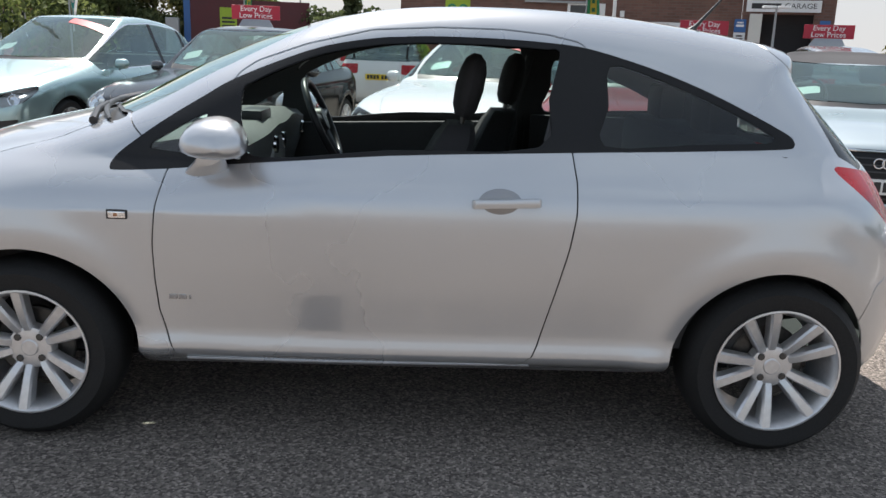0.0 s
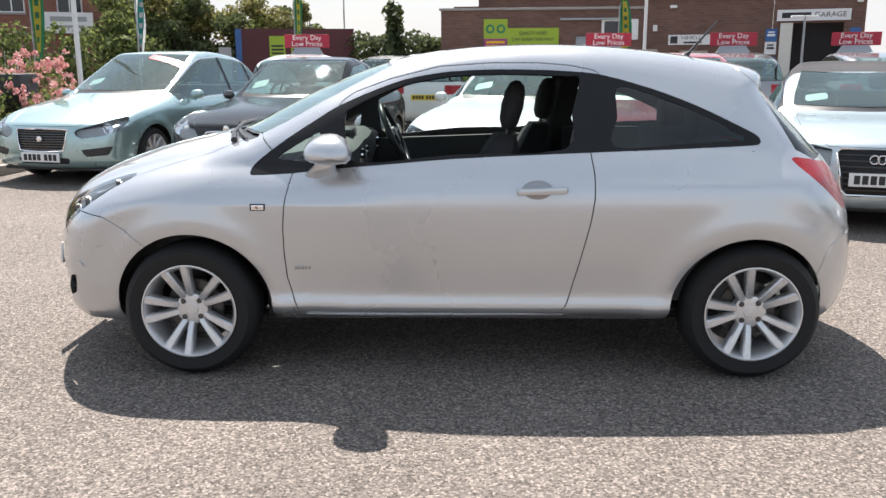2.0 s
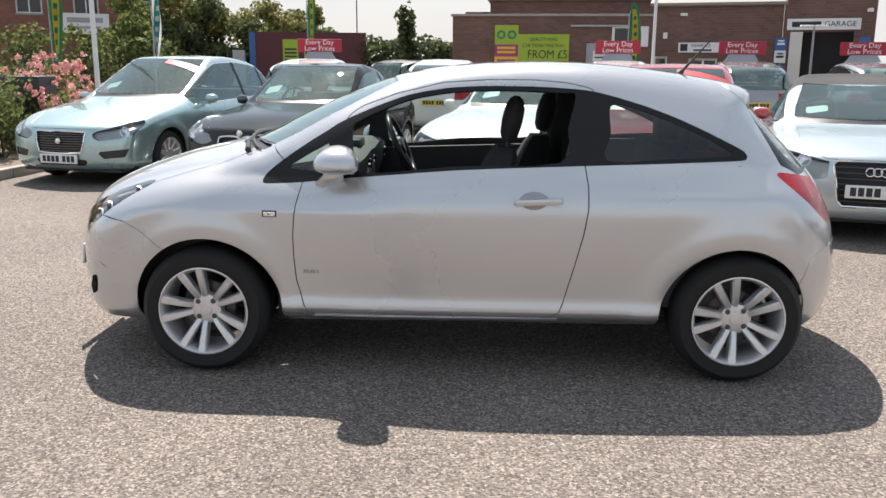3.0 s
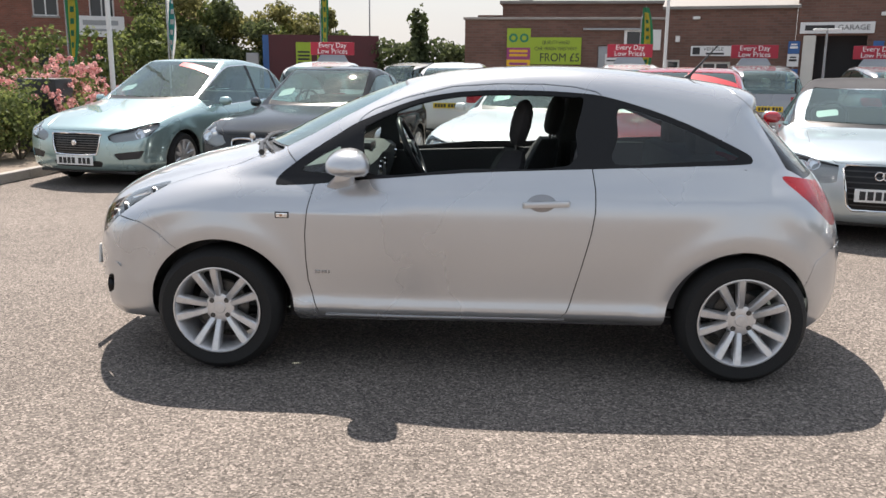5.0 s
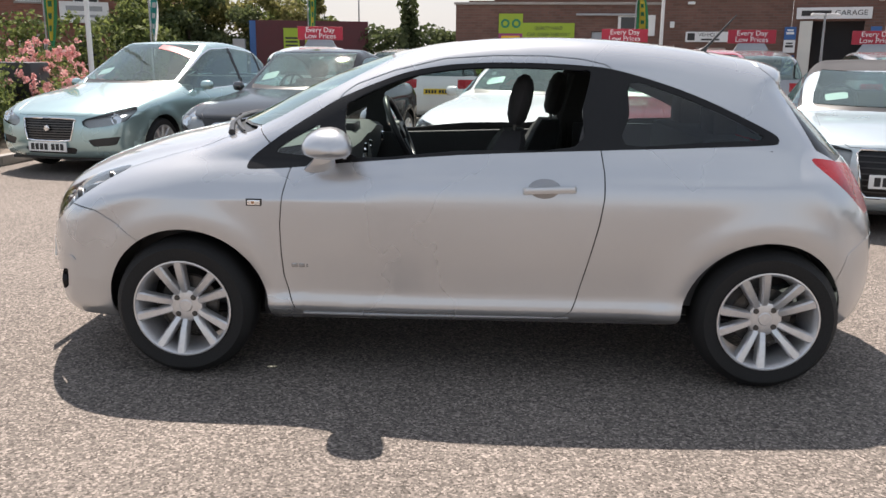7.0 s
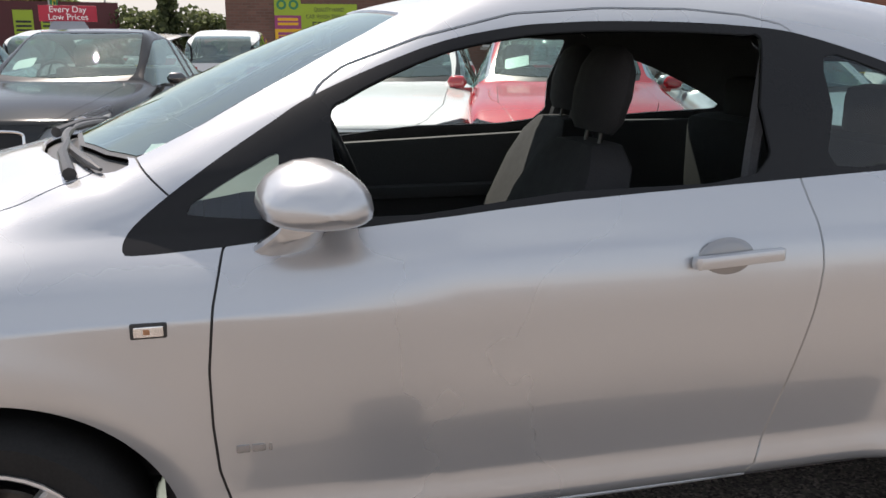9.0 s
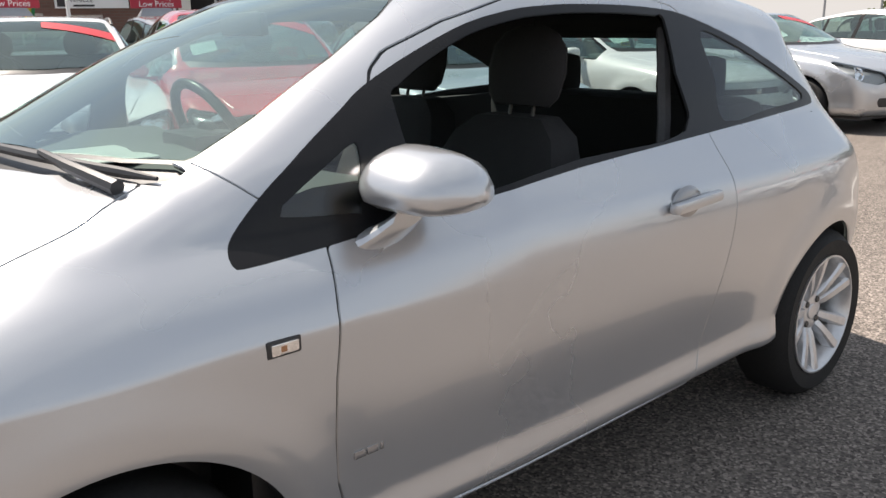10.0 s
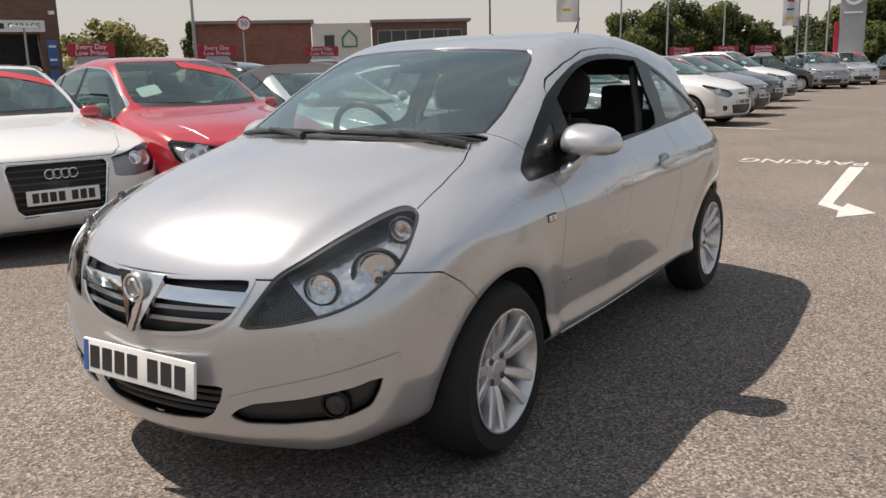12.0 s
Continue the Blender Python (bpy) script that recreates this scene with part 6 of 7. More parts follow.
part("roof_edge", box((-0.1, -0.1, 3.62), (5.85, 3.1, 3.72), 0.01), SLATE, w2, "", False)
part("roof_vent", box((0.55, 0.4, 3.72), (1.0, 0.9, 3.95), 0.03), GREY_STEEL, w2, "", False)
part("roof_step", box((-0.9, 0.5, 2.7), (-0.02, 3.0, 3.28), 0.02), BRICK_DARK, w2, "", False)
w3 = wall("middle_block", (5.0, 20.88), (8.4, 19.95), 3.18, [(1.05, 1.85, 1.25, 1.70), (0.05, 0.45, 1.15, 1.75)], BRICK_DARK, "dark brown brick", 0.3, 0.0, wash)
window(w3, 1.05, 1.85, 1.25, 1.70, 1)
window(w3, 0.05, 0.45, 1.15, 1.75, 0)
bm = bmesh.new()
vs = [bm.verts.new(q) for q in ((-0.1, -0.12, 3.16), (3.6, -0.12, 3.16), (3.6, 1.2, 3.62), (-0.1, 1.2, 3.62), (-0.1, -0.12, 3.24), (3.6, -0.12, 3.24), (3.6, 1.2, 3.70), (-0.1, 1.2, 3.70))]
for q in ((0, 1, 5, 4), (1, 2, 6, 5), (2, 3, 7, 6), (3, 0, 4, 7), (4, 5, 6, 7), (3, 2, 1, 0)):
    bm.faces.new([vs[i] for i in q])
part("sloping_roof", bm, SLATE, w3, "weathered grey roof edge", False)
w4 = wall("garage_block", (8.4, 19.93), (10.54, 19.08), 3.50, [(0.52, 1.80, 0.0, 2.42)], BRICK_DARK, "dark brown brick", 0.3, 0.0, wash)
part("parapet", box((-0.05, -0.05, 3.50), (2.36, 0.35, 3.58), 0.01), CONCRETE, w4, "", False)
# solid block behind the doorway; the workshop's shade is put into its near-black colour
part("workshop_inside", box((0.4, 0.5, 0.0), (1.96, 4.0, 2.6)), DOORWAY_SHADE, w4, "", False)
part("door_post", box((0.20, -0.05, 0.0), (0.52, 0.0, 2.42), 0.01), CREAM_PLASTER, w4, "white painted door post", False)
part("side_wall", box((2.0, 0.304, 0.0), (2.298, 7.0, 3.49)), BRICK_DARK, w4, "", False)
part("wall_lamp", box((2.06, -0.12, 2.92), (2.21, 0.0, 3.02), 0.02), WHITE_STEEL, w4, "", False)
part("wall_lamp", box((0.75, -0.12, 2.88), (0.95, 0.0, 2.96), 0.02), WHITE_STEEL, w3, "", False)
part("alarm_box", box((0.30, -0.08, 2.25), (0.42, 0.0, 2.42), 0.01), WHITE_STEEL, w3, "", False)
part("flood_lamp", box((3.5, -0.10, 2.58), (5.4, -0.02, 2.64), 0.01), GREY_STEEL, w1, "", False)
part("shutter_window", box((4.70, -0.03, 2.02), (5.75, 0.0, 2.60), 0.01), WHITE_STEEL, w1, "pale shuttered window", False)
part("shutter_pane", box((4.78, -0.035, 2.08), (5.25, -0.028, 2.54)), WINDOW_DARK, w1, "", False)
board("garage_sign", w4, Matrix.Translation((1.02, -0.03, 2.62)), 1.85, 0.30, SIGN_WHITE, "white garage name board", 0.04, [("GARAGE", 0.19, 0.42, 0.0, 0.78)], [(-0.80, -0.06, -0.07, 0.07)], text_mat=INK)
for z, mm in ((2.10, SIGN_BLUE), (1.75, SIGN_WHITE), (1.20, SIGN_BLUE)):
    board("wall_sign", w4, Matrix.Translation((-0.02, -0.02, z)), 0.30, 0.34 if z != 1.2 else 0.62, mm, "", 0.02, [], [(-0.10, 0.10, -0.03, 0.03), (-0.08, 0.08, 0.06, 0.10)], bar_mat=SIGN_WHITE if mm is SIGN_BLUE else INK)
    board("wall_sign", w4, Matrix.Translation((2.08, -0.02, z)), 0.26, 0.34 if z != 1.2 else 0.55, SIGN_BLUE, "", 0.02, [], [(-0.09, 0.09, -0.03, 0.03)], bar_mat=SIGN_WHITE)
board("test_sign", w3, Matrix.Translation((1.62, -0.02, 2.0)), 1.75, 0.28, SIGN_WHITE, "white vehicle sign with a dark emblem", 0.03, [("VEHICLE", 0.13, -0.25, 0.05, 0.55)], [(-0.82, -0.62, -0.10, 0.10), (-0.45, 0.05, -0.10, -0.05)], text_mat=INK)
board("wash_banner", w1, Matrix.Translation((2.72, -0.02, 1.98)), 1.50, 0.78, SIGN_GREEN, "lime green car wash banner", 0.02,
      [("QUALITY HAND", 0.15, 0.0, 0.24, 0.8), ("CAR WASH THIS WAY", 0.15, 0.0, 0.06, 1.25), ("FROM £5", 0.34, 0.12, -0.20, 1.15)], text_mat=INK)
kb = board("tall_banner", w1, Matrix.Translation((1.62, -0.02, 2.02)), 0.70, 1.22, SIGN_GREEN, "green, purple and yellow banner", 0.02)
part("purple_band", box((-0.35, -0.026, -0.30), (0.35, -0.021, 0.05)), SIGN_PURPLE, kb, "", False)
part("yellow_band", box((-0.35, -0.026, -0.61), (0.35, -0.021, -0.30)), SIGN_YELLOW, kb, "", False)
for x in (-0.16, 0.16):
    part("round_mark", spin([(0.07, 0.0), (0.13, 0.0), (0.13, 0.006), (0.07, 0.006)], 20, "y", Matrix.Translation((x, -0.028, 0.33)), True), FLAG_GREEN, kb, "", False)
for z in (-0.05, -0.17, -0.42, -0.52):
    part("bar", box((-0.27, -0.032, z - 0.035), (0.27, -0.025, z + 0.035)), SIGN_YELLOW if z > -0.3 else SIGN_PURPLE, kb, "", False)
board("notice", w1, Matrix.Translation((4.35, -0.02, 1.75)), 0.36, 0.30, SIGN_WHITE, "", 0.02, [], [(-0.13, 0.13, 0.05, 0.09), (-0.13, 0.13, -0.06, -0.02)])

# --- hoarding, hedges and the far brick offices
hoard = wall("hoarding_wall", (-7.8, 24.25), (-3.95, 25.0), 2.52, [], MAROON, "maroon painted hoarding beside the hedge", 0.12)
board("hoarding_poster", hoard, Matrix.Translation((1.35, -0.01, 1.80)), 0.52, 0.95, SIGN_GREEN, "", 0.02, [], [(-0.2, 0.2, z, z + 0.06) for z in (-0.36, -0.24, -0.12, 0.0, 0.12)])
board("hoarding_poster", hoard, Matrix.Translation((2.05, -0.01, 1.80)), 0.50, 0.95, SIGN_GREEN, "", 0.02, [], [(-0.2, 0.2, z, z + 0.06) for z in (-0.36, -0.24, -0.12, 0.0, 0.12)])
part("blue_panel", box((-0.02, -0.03, 0.0), (0.18, 0.0, 2.5)), SIGN_BLUE, hoard, "", False)
part("grey_cabinet", box((-0.55, -0.4, 0.0), (-0.15, 0.0, 1.9), 0.02), GREY_STEEL, hoard, "", False)

office = empty("brick_office_building")
tagged(office, "two-storey red-brown brick office with white windows", "building")
holes = [(u, u + 1.0, z, z + 1.25) for u in (1.0, 3.6, 6.2, 8.8, 11.4, 13.6, 15.8) for z in (0.9, 3.45)]
ow = wall("brick_wall", (-29.5, 25.6), (-13.2, 33.6), 5.5, holes, BRICK_RED, "red-brown brick", 0.35, 0.0, office)
for h in holes:
    window(ow, *h, 1)
part("side_wall", box((17.91, 0.352, 0.0), (18.3, 9.0, 5.5)), BRICK_RED, ow, "", False)
bm = bmesh.new()
vs = [bm.verts.new(q) for q in ((-0.4, -0.45, 5.45), (18.4, -0.45, 5.45), (18.4, 4.5, 7.6), (-0.4, 4.5, 7.6), (18.4, 9.4, 5.45), (-0.4, 9.4, 5.45))]
for q in ((0, 1, 2, 3), (3, 2, 4, 5), (1, 4, 2), (0, 3, 5), (0, 5, 4, 1)):
    bm.faces.new([vs[i] for i in q])
part("roof", bm, SLATE, ow, "grey pitched roof", False)
part("gutter", box((-0.4, -0.55, 5.40), (18.4, -0.42, 5.50)), WHITE_STEEL, ow, "", False)
board("office_sign", ow, Matrix.Translation((14.0, -0.6, 3.05)), 1.9, 0.85, SIGN_WHITE, "white office board", 0.04, [], [(-0.7, 0.7, 0.05, 0.25), (-0.6, 0.6, -0.2, -0.1)], bar_mat=GREY_STEEL)

# --- far side: shop with a cream end, seen past the long row
shop = empty("brick_shop_building")
tagged(shop, "low brick shop with a cream end and dark glazing", "building")
sw = wall("brick_wall", (29.8, 35.6), (34.0, 30.6), 3.95, [], BRICK_RED, "red-brown brick", 0.4, 0.0, shop)
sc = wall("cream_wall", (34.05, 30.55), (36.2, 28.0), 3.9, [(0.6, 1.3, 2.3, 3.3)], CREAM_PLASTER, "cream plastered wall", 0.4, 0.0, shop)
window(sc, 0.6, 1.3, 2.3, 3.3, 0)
sg = wall("glazed_front", (36.25, 27.95), (39.6, 23.6), 3.9, [(0.3, 5.2, 0.4, 3.5)], BRICK_DARK, "dark framed glazing", 0.4, 0.0, shop)
window(sg, 0.3, 5.2, 0.4, 3.5, 5, GREY_STEEL)
part("roof_edge", box((-0.2, -0.2, 3.95), (6.7, 5.0, 4.12)), SLATE, sw, "", False)
part("roof_edge", box((-0.1, -0.2, 3.9), (5.7, 5.0, 4.06)), SLATE, sg, "", False)
bm = bmesh.new()
add_tube(bm, [(1.7, -0.03, 2.6), (1.7, -0.03, 3.1), (2.1, -0.03, 3.5), (2.5, -0.03, 3.1), (2.5, -0.03, 2.6), (1.7, -0.03, 2.6)], 0.05, 6)
part("house_mark", bm, FLAG_GREEN, sc, "green house outline", False)

# ================= planting =================
def leaf_cloud(name, centres, n, size, material, parent, seed, squash=1.0):
    """Many small bent leaves over ellipsoid clumps, as one mesh."""
    rng = np.random.default_rng(seed)
    c = np.array([q[:3] for q in centres], float)
    r = np.array([q[3:6] for q in centres], float)
    wgt = r.prod(1) ** 0.67
    pick = rng.choice(len(c), n, p=wgt / wgt.sum())
    d = rng.normal(size=(n, 3))
    d /= np.linalg.norm(d, axis=1)[:, None]
    rad = (rng.uniform(0.35, 1.12, n) ** 0.7)[:, None]
    base = c[pick] + d * rad * r[pick]
    ax = d + rng.normal(scale=0.7, size=(n, 3))
    ax /= np.linalg.norm(ax, axis=1)[:, None]
    side = np.cross(ax, rng.normal(size=(n, 3)))
    side /= np.maximum(np.linalg.norm(side, axis=1), 1e-6)[:, None]
    up = np.cross(side, ax)
    s = (size * rng.uniform(0.6, 1.4, n))[:, None]
    p0, p1, p2, p3 = base - side * s * 0.5, base + up * s * 0.45 + ax * s * 0.2, base + side * s * 0.5, base - up * s * 0.45 + ax * s * 0.2
    verts = np.stack([p0, p1, p2, p3], 1).reshape(-1, 3)
    verts[:, 2] = np.maximum(verts[:, 2], 0.02)
    idx = np.arange(n) * 4
    faces = np.concatenate([np.stack([idx, idx + 1, idx + 2], 1), np.stack([idx, idx + 2, idx + 3], 1)])
    mesh = bpy.data.meshes.new(name)
    mesh.from_pydata(verts.tolist(), [], faces.tolist())
    mesh.update()
    return tagged(link(name, mesh, material, parent), "", "", "", "stuff" if parent is not None else "")


def tree(x, y, h, spread, material, seed, label, leaf=0.22, n=2600, bole=0.35, narrow=False):
    rng = np.random.default_rng(seed)
    t = empty("tree", pose(x, y, 0))
    tagged(t, label, "tree")
    bm = bmesh.new()
    add_tube(bm, [(0, 0, 0), (0.05, 0.02, h * 0.3), (0.0, 0.06, h * 0.62), (0.04, 0, h * 0.88)], [0.11 * h / 5, 0.085 * h / 5, 0.05 * h / 5, 0.015], 8)
    clumps = []
    for k in range(8 if not narrow else 6):
        a = 2.4 * k + rng.uniform(0, 0.8)
        z = h * (bole + (0.92 - bole) * (k + 0.5) / (8 if not narrow else 6))
        rr = spread * (0.72 if not narrow else 0.25) * (1.15 - 0.75 * abs(z / h - 0.55)) * rng.uniform(0.6, 1.0)
        e = (rr * math.cos(a), rr * math.sin(a), z)
        add_tube(bm, [(0, 0.03, z * 0.72), (e[0] * 0.5, e[1] * 0.5, z * 0.9), e], [0.035 * h / 5, 0.02 * h / 5, 0.006], 5)
        for _ in range(3):
            q = rng.normal(scale=0.22 * spread, size=3)
            cr = spread * rng.uniform(0.24, 0.42)
            clumps.append((e[0] + q[0], e[1] + q[1], max(e[2] + q[2] * 0.7, cr * 0.8 + 0.1), cr, cr, cr * (rng.uniform(0.65, 1.0) if not narrow else 2.4)))
    part("trunk", bm, BARK, t)
    leaf_cloud("crown", clumps, n, leaf, material, t, seed)
    return t


def hedge(name, p0, p1, h, depth, material, seed, label, leaf=0.13, n=3500, category="hedge"):
    rng = np.random.default_rng(seed)
    g = empty(name, pose(0, 0, 0))
    tagged(g, label, category)
    d = np.array([p1[0] - p0[0], p1[1] - p0[1]])
    length = np.hypot(*d)
    k = max(int(length / 0.8), 2)
    clumps = []
    for i in range(k):
        for z in np.arange(0.35, h, 0.75):
            c = np.array(p0) + d * (i + 0.5 + rng.uniform(-0.3, 0.3)) / k
            clumps.append((c[0] + rng.uniform(-0.2, 0.2), c[1] + rng.uniform(-0.2, 0.2) * depth, min(z, h - 0.4) + rng.uniform(-0.1, 0.22), 0.62, 0.5 * depth, 0.5))
    bm = bmesh.new()
    for i in range(k):
        c = np.array(p0) + d * (i + 0.5) / k
        add_tube(bm, [(c[0], c[1], 0), (c[0] + rng.uniform(-0.1, 0.1), c[1], h * 0.7)], [0.04, 0.012], 5)
    tagged(part("stems", bm, BARK, g), "", "", "", "stuff")
    leaf_cloud("leaves", clumps, n, leaf, material, g, seed + 50)
    return g


hedge("hedge", (-4.1, 25.3), (-0.9, 25.6), 2.6, 1.2, LEAF_DARK, 3, "dark green overgrown hedge beside the car wash", 0.16, 5200)
hedge("hedge", (-19.5, 16.6), (-9.6, 22.0), 2.25, 1.0, LEAF_MID, 4, "clipped mid-green hedge before the offices", 0.15, 7000)
tree(-2.65, 25.5, 3.4, 0.55, LEAF_DARK, 5, "slim dark green tree above the hedge", 0.16, 800, 0.5, True)
GROVE = ((-11.2, 24.6, 4.3, 1.5, LEAF_MID, "mid-green"), (-10.2, 25.4, 4.2, 1.5, LEAF_OLIVE, "olive-green"), (-9.2, 25.6, 3.9, 1.4, LEAF_DARK, "dark green"), (-8.2, 26.6, 3.8, 1.4, LEAF_OLIVE, "olive-green"),
         (-7.0, 27.6, 3.5, 1.2, LEAF_MID, "mid-green"), (-6.0, 27.8, 3.5, 0.9, LEAF_OLIVE, "olive-green"), (-10.8, 23.4, 2.9, 1.3, LEAF_MID, "mid-green"), (-9.8, 24.0, 2.8, 1.2, LEAF_DARK, "dark green"))
for i, (x, y, h, s, mm, tone) in enumerate(GROVE):
    tree(x, y, h, s, mm, 20 + i, tone + " broadleaf tree beside the hoarding", 0.13, 6500, 0.05)
for i, (x, y, h, s) in enumerate(((22, 33.5, 3.5, 1.9), (24.6, 35.5, 3.4, 2.0), (27.4, 38, 3.2, 1.8))):
    tree(x, y, h, s, LEAF_OLIVE, 40 + i, "olive-green tree beyond the garage", 0.22, 4200, 0.08)
tree(27.6, 33.5, 4.2, 0.55, LEAF_DARK, 48, "narrow dark cypress beside the lamp post", 0.16, 1400, 0.02, True)
FAR = ((54.5, 18.6, 4.6, 2.2), (56, 18.0, 5.2, 2.4), (57, 17.0, 5.5, 2.4), (58, 16.2, 5.4, 2.4), (59.5, 15.4, 5.2, 2.4), (60.5, 14.6, 4.7, 2.2), (62, 13.6, 4.0, 2.1), (64, 12.8, 3.3, 2.0), (67, 12.2, 2.7, 1.8), (71, 11.6, 2.3, 1.7),
       (58, 8.2, 3.3, 1.8), (59, 7.0, 4.4, 2.1), (59, 5.6, 5.4, 2.4), (60, 4.2, 5.8, 2.6), (60, 2.2, 6.2, 2.8), (60, -0.6, 6.4, 3.0), (60, -4.0, 7.0, 3.4), (60, -8.0, 7.4, 3.6), (60, -12, 7.5, 3.6), (60, -16, 7.5, 3.6))
for i, (x, y, h, s) in enumerate(FAR):
    tree(x, y, h, s, LEAF_MID if i % 3 == 0 else LEAF_DARK, 60 + i, "dark green roadside tree far across the lot", 0.22, 6500, 0.02)

# rose bed beside the saloon
bed = box((0, 0, 0), (7.0, 5.5, 0.10), 0.02)
bed_m = pose(-13.2, 4.6, 0.0, 0, 0, -4)
ob = part("planting_bed", bed, SOIL, None, "", False)
ob.matrix_world = bed_m
tagged(ob, "raised bed of dry bark mulch", "bed", kind="structure")
for k in range(8):
    o = part("kerb_stone", box((0.0, -0.06, 0.0), (0.90, 0.06, 0.13), 0.015), CONCRETE, ob, "", False)
    o.location = (-0.1 + 0.91 * k, -0.065, 0)
for k in range(6):
    o = part("kerb_stone", box((-0.06, 0.0, 0.0), (0.06, 0.90, 0.13), 0.015), CONCRETE, ob, "", False)
    o.location = (7.065, 0.0 + 0.91 * k, 0)


def bush(x, y, h, r, material, seed, label, n=1800, leaf=0.07, flowers=0):
    rng = np.random.default_rng(seed)
    g = empty("rose_bush" if flowers else "shrub", pose(x, y, 0.10))
    tagged(g, label, "bush")
    clumps = [(rng.uniform(-0.6, 0.6) * r, rng.uniform(-0.6, 0.6) * r, h * rng.uniform(0.3, 0.8), r * 0.5, r * 0.5, h * 0.28) for _ in range(10)]
    bm = bmesh.new()
    for c in clumps:
        add_tube(bm, [(0.1 * c[0], 0.1 * c[1], 0), (c[0] * 0.6, c[1] * 0.6, c[2] * 0.6), c[:3]], [0.015, 0.01, 0.004], 5)
    tagged(part("stems", bm, BARK, g), "", "", "", "stuff")
    leaf_cloud("leaves", clumps, n, leaf, material, g, seed + 1)
    if flowers:
        heads = []
        for _ in range(flowers):
            c = clumps[rng.integers(len(clumps))]
            a, b = rng.uniform(0, 6.28), rng.uniform(0, 1)
            heads.append((c[0] + c[3] * math.cos(a) * 1.02, c[1] + c[4] * math.sin(a) * 1.02, c[2] + c[5] * (0.15 + b), 0.05, 0.05, 0.045))
        leaf_cloud("blossom", heads, flowers * 16, 0.055, PETAL, g, seed + 2)
    return g


for i, (x, y, h, r, fl) in enumerate(((-7.9, 9.2, 1.25, 0.75, 46), (-7.1, 9.6, 1.40, 0.75, 60), (-6.7, 8.5, 1.30, 0.65, 46), (-8.7, 8.6, 1.15, 0.75, 40), (-9.4, 9.4, 1.2, 0.8, 40), (-7.6, 10.2, 1.45, 0.8, 50))):
    bush(x, y, h, r, LEAF_MID, 100 + 3 * i, "rose bush covered in pink flowers", 1500, 0.065, int(fl * 1.7))
for i, (x, y, h, r) in enumerate(((-6.85, 7.25, 1.05, 0.62), (-7.45, 6.85, 1.05, 0.70), (-8.3, 6.4, 1.0, 0.75), (-7.6, 7.9, 1.0, 0.7), (-6.62, 5.1, 0.24, 0.24))):
    bush(x, y, h, r, LEAF_MID if i % 2 == 0 else LEAF_OLIVE, 130 + 3 * i, "leafy green shrub in the raised bed", 2200, 0.06)
tagged(part("litter_bin", box((-0.31, -0.28, 0), (0.31, 0.28, 1.15), 0.03), TRIM, None), "black plastic bin standing in the bed", "bin").matrix_world = pose(-7.05, 8.5, 0.1)

# ================= poles, flags, signs, road markings =================
def pole(name, x, y, h, r, material, label, category="pole"):
    o = part(name, tube([(0, 0, 0), (0, 0, h * 0.5), (0, 0, h)], [r, r * 0.9, r * 0.7], 12), material)
    o.matrix_world = pose(x, y, 0)
    part("base_plate", box((-r * 2, -r * 2, 0), (r * 2, r * 2, 0.02), 0.003), material, o)
    tagged(o, label, category)
    return o


pole("post", -6.45, 9.6, 5.0, 0.045, WHITE_STEEL, "white steel post behind the rose bed")
pole("post", 3.58, 13.4, 6.0, 0.036, WHITE_STEEL, "white steel flag post")
pole("post", -6.75, 4.95, 3.2, 0.06, GREY_STEEL, "grey steel post in the bed")
pole("mast", -4.7, 28.0, 5.4, 0.03, GREY_STEEL, "thin grey aerial mast")
pole("mast", 40.0, 22.3, 8.0, 0.06, STEEL_DARK, "tall dark grey steel mast")
for x, y, h in ((44.0, 13.2, 8.5), (43.1, 15.6, 9.0), (44.8, 10.3, 4.8), (45.6, 6.2, 6.5), (46.4, 5.3, 8.0)):
    pole("lighting_mast", x, y, h, 0.055, GREY_STEEL, "grey lighting mast far across the lot")


def flag(x, y, h, turn, label, seed, pale=False, spread=1.0):
    f = empty("feather_flag", pose(x, y, 0, 0, 0, turn))
    tagged(f, label, "flag")
    part("pole", tube([(0, 0, 0), (0, 0, h * 0.9), (0.10, 0, h)], [0.02, 0.013, 0.006], 8), GREY_STEEL, f)
    wide = lambda t: 0.05 + 0.36 * spread * math.sin(math.pi * min(1.0, 0.10 + 0.80 * t)) ** 0.8
    def strip(u0, u1, t0, t1, lift):
        bm = bmesh.new()
        rows = []
        for t in np.linspace(t0, t1, 19):
            rows.append([bm.verts.new((0.02 + u * wide(t), 0.045 * math.sin(7 * t + 4 * u + seed) + lift, h * (0.40 + 0.585 * t))) for u in np.linspace(u0, u1, 6)])
        for a, b in zip(rows, rows[1:]):
            for k in range(5):
                bm.faces.new((a[k], a[k + 1], b[k + 1], b[k]))
        bmesh.ops.solidify(bm, geom=list(bm.faces), thickness=0.004)
        return bm
    cloth = part("cloth", strip(0.0, 1.0, 0.0, 1.0, 0.0), SIGN_WHITE if pale else FLAG_GREEN, f)
    part("cloth_middle", strip(0.24, 0.76, 0.08, 0.93, -0.012), SIGN_TEAL if pale else FLAG_YELLOW, cloth)
    for k in range(7):
        t = 0.16 + 0.105 * k
        part("mark", strip(0.36, 0.64, t, t + 0.05, -0.020), SIGN_WHITE if pale else FLAG_GREEN, cloth)
    return f


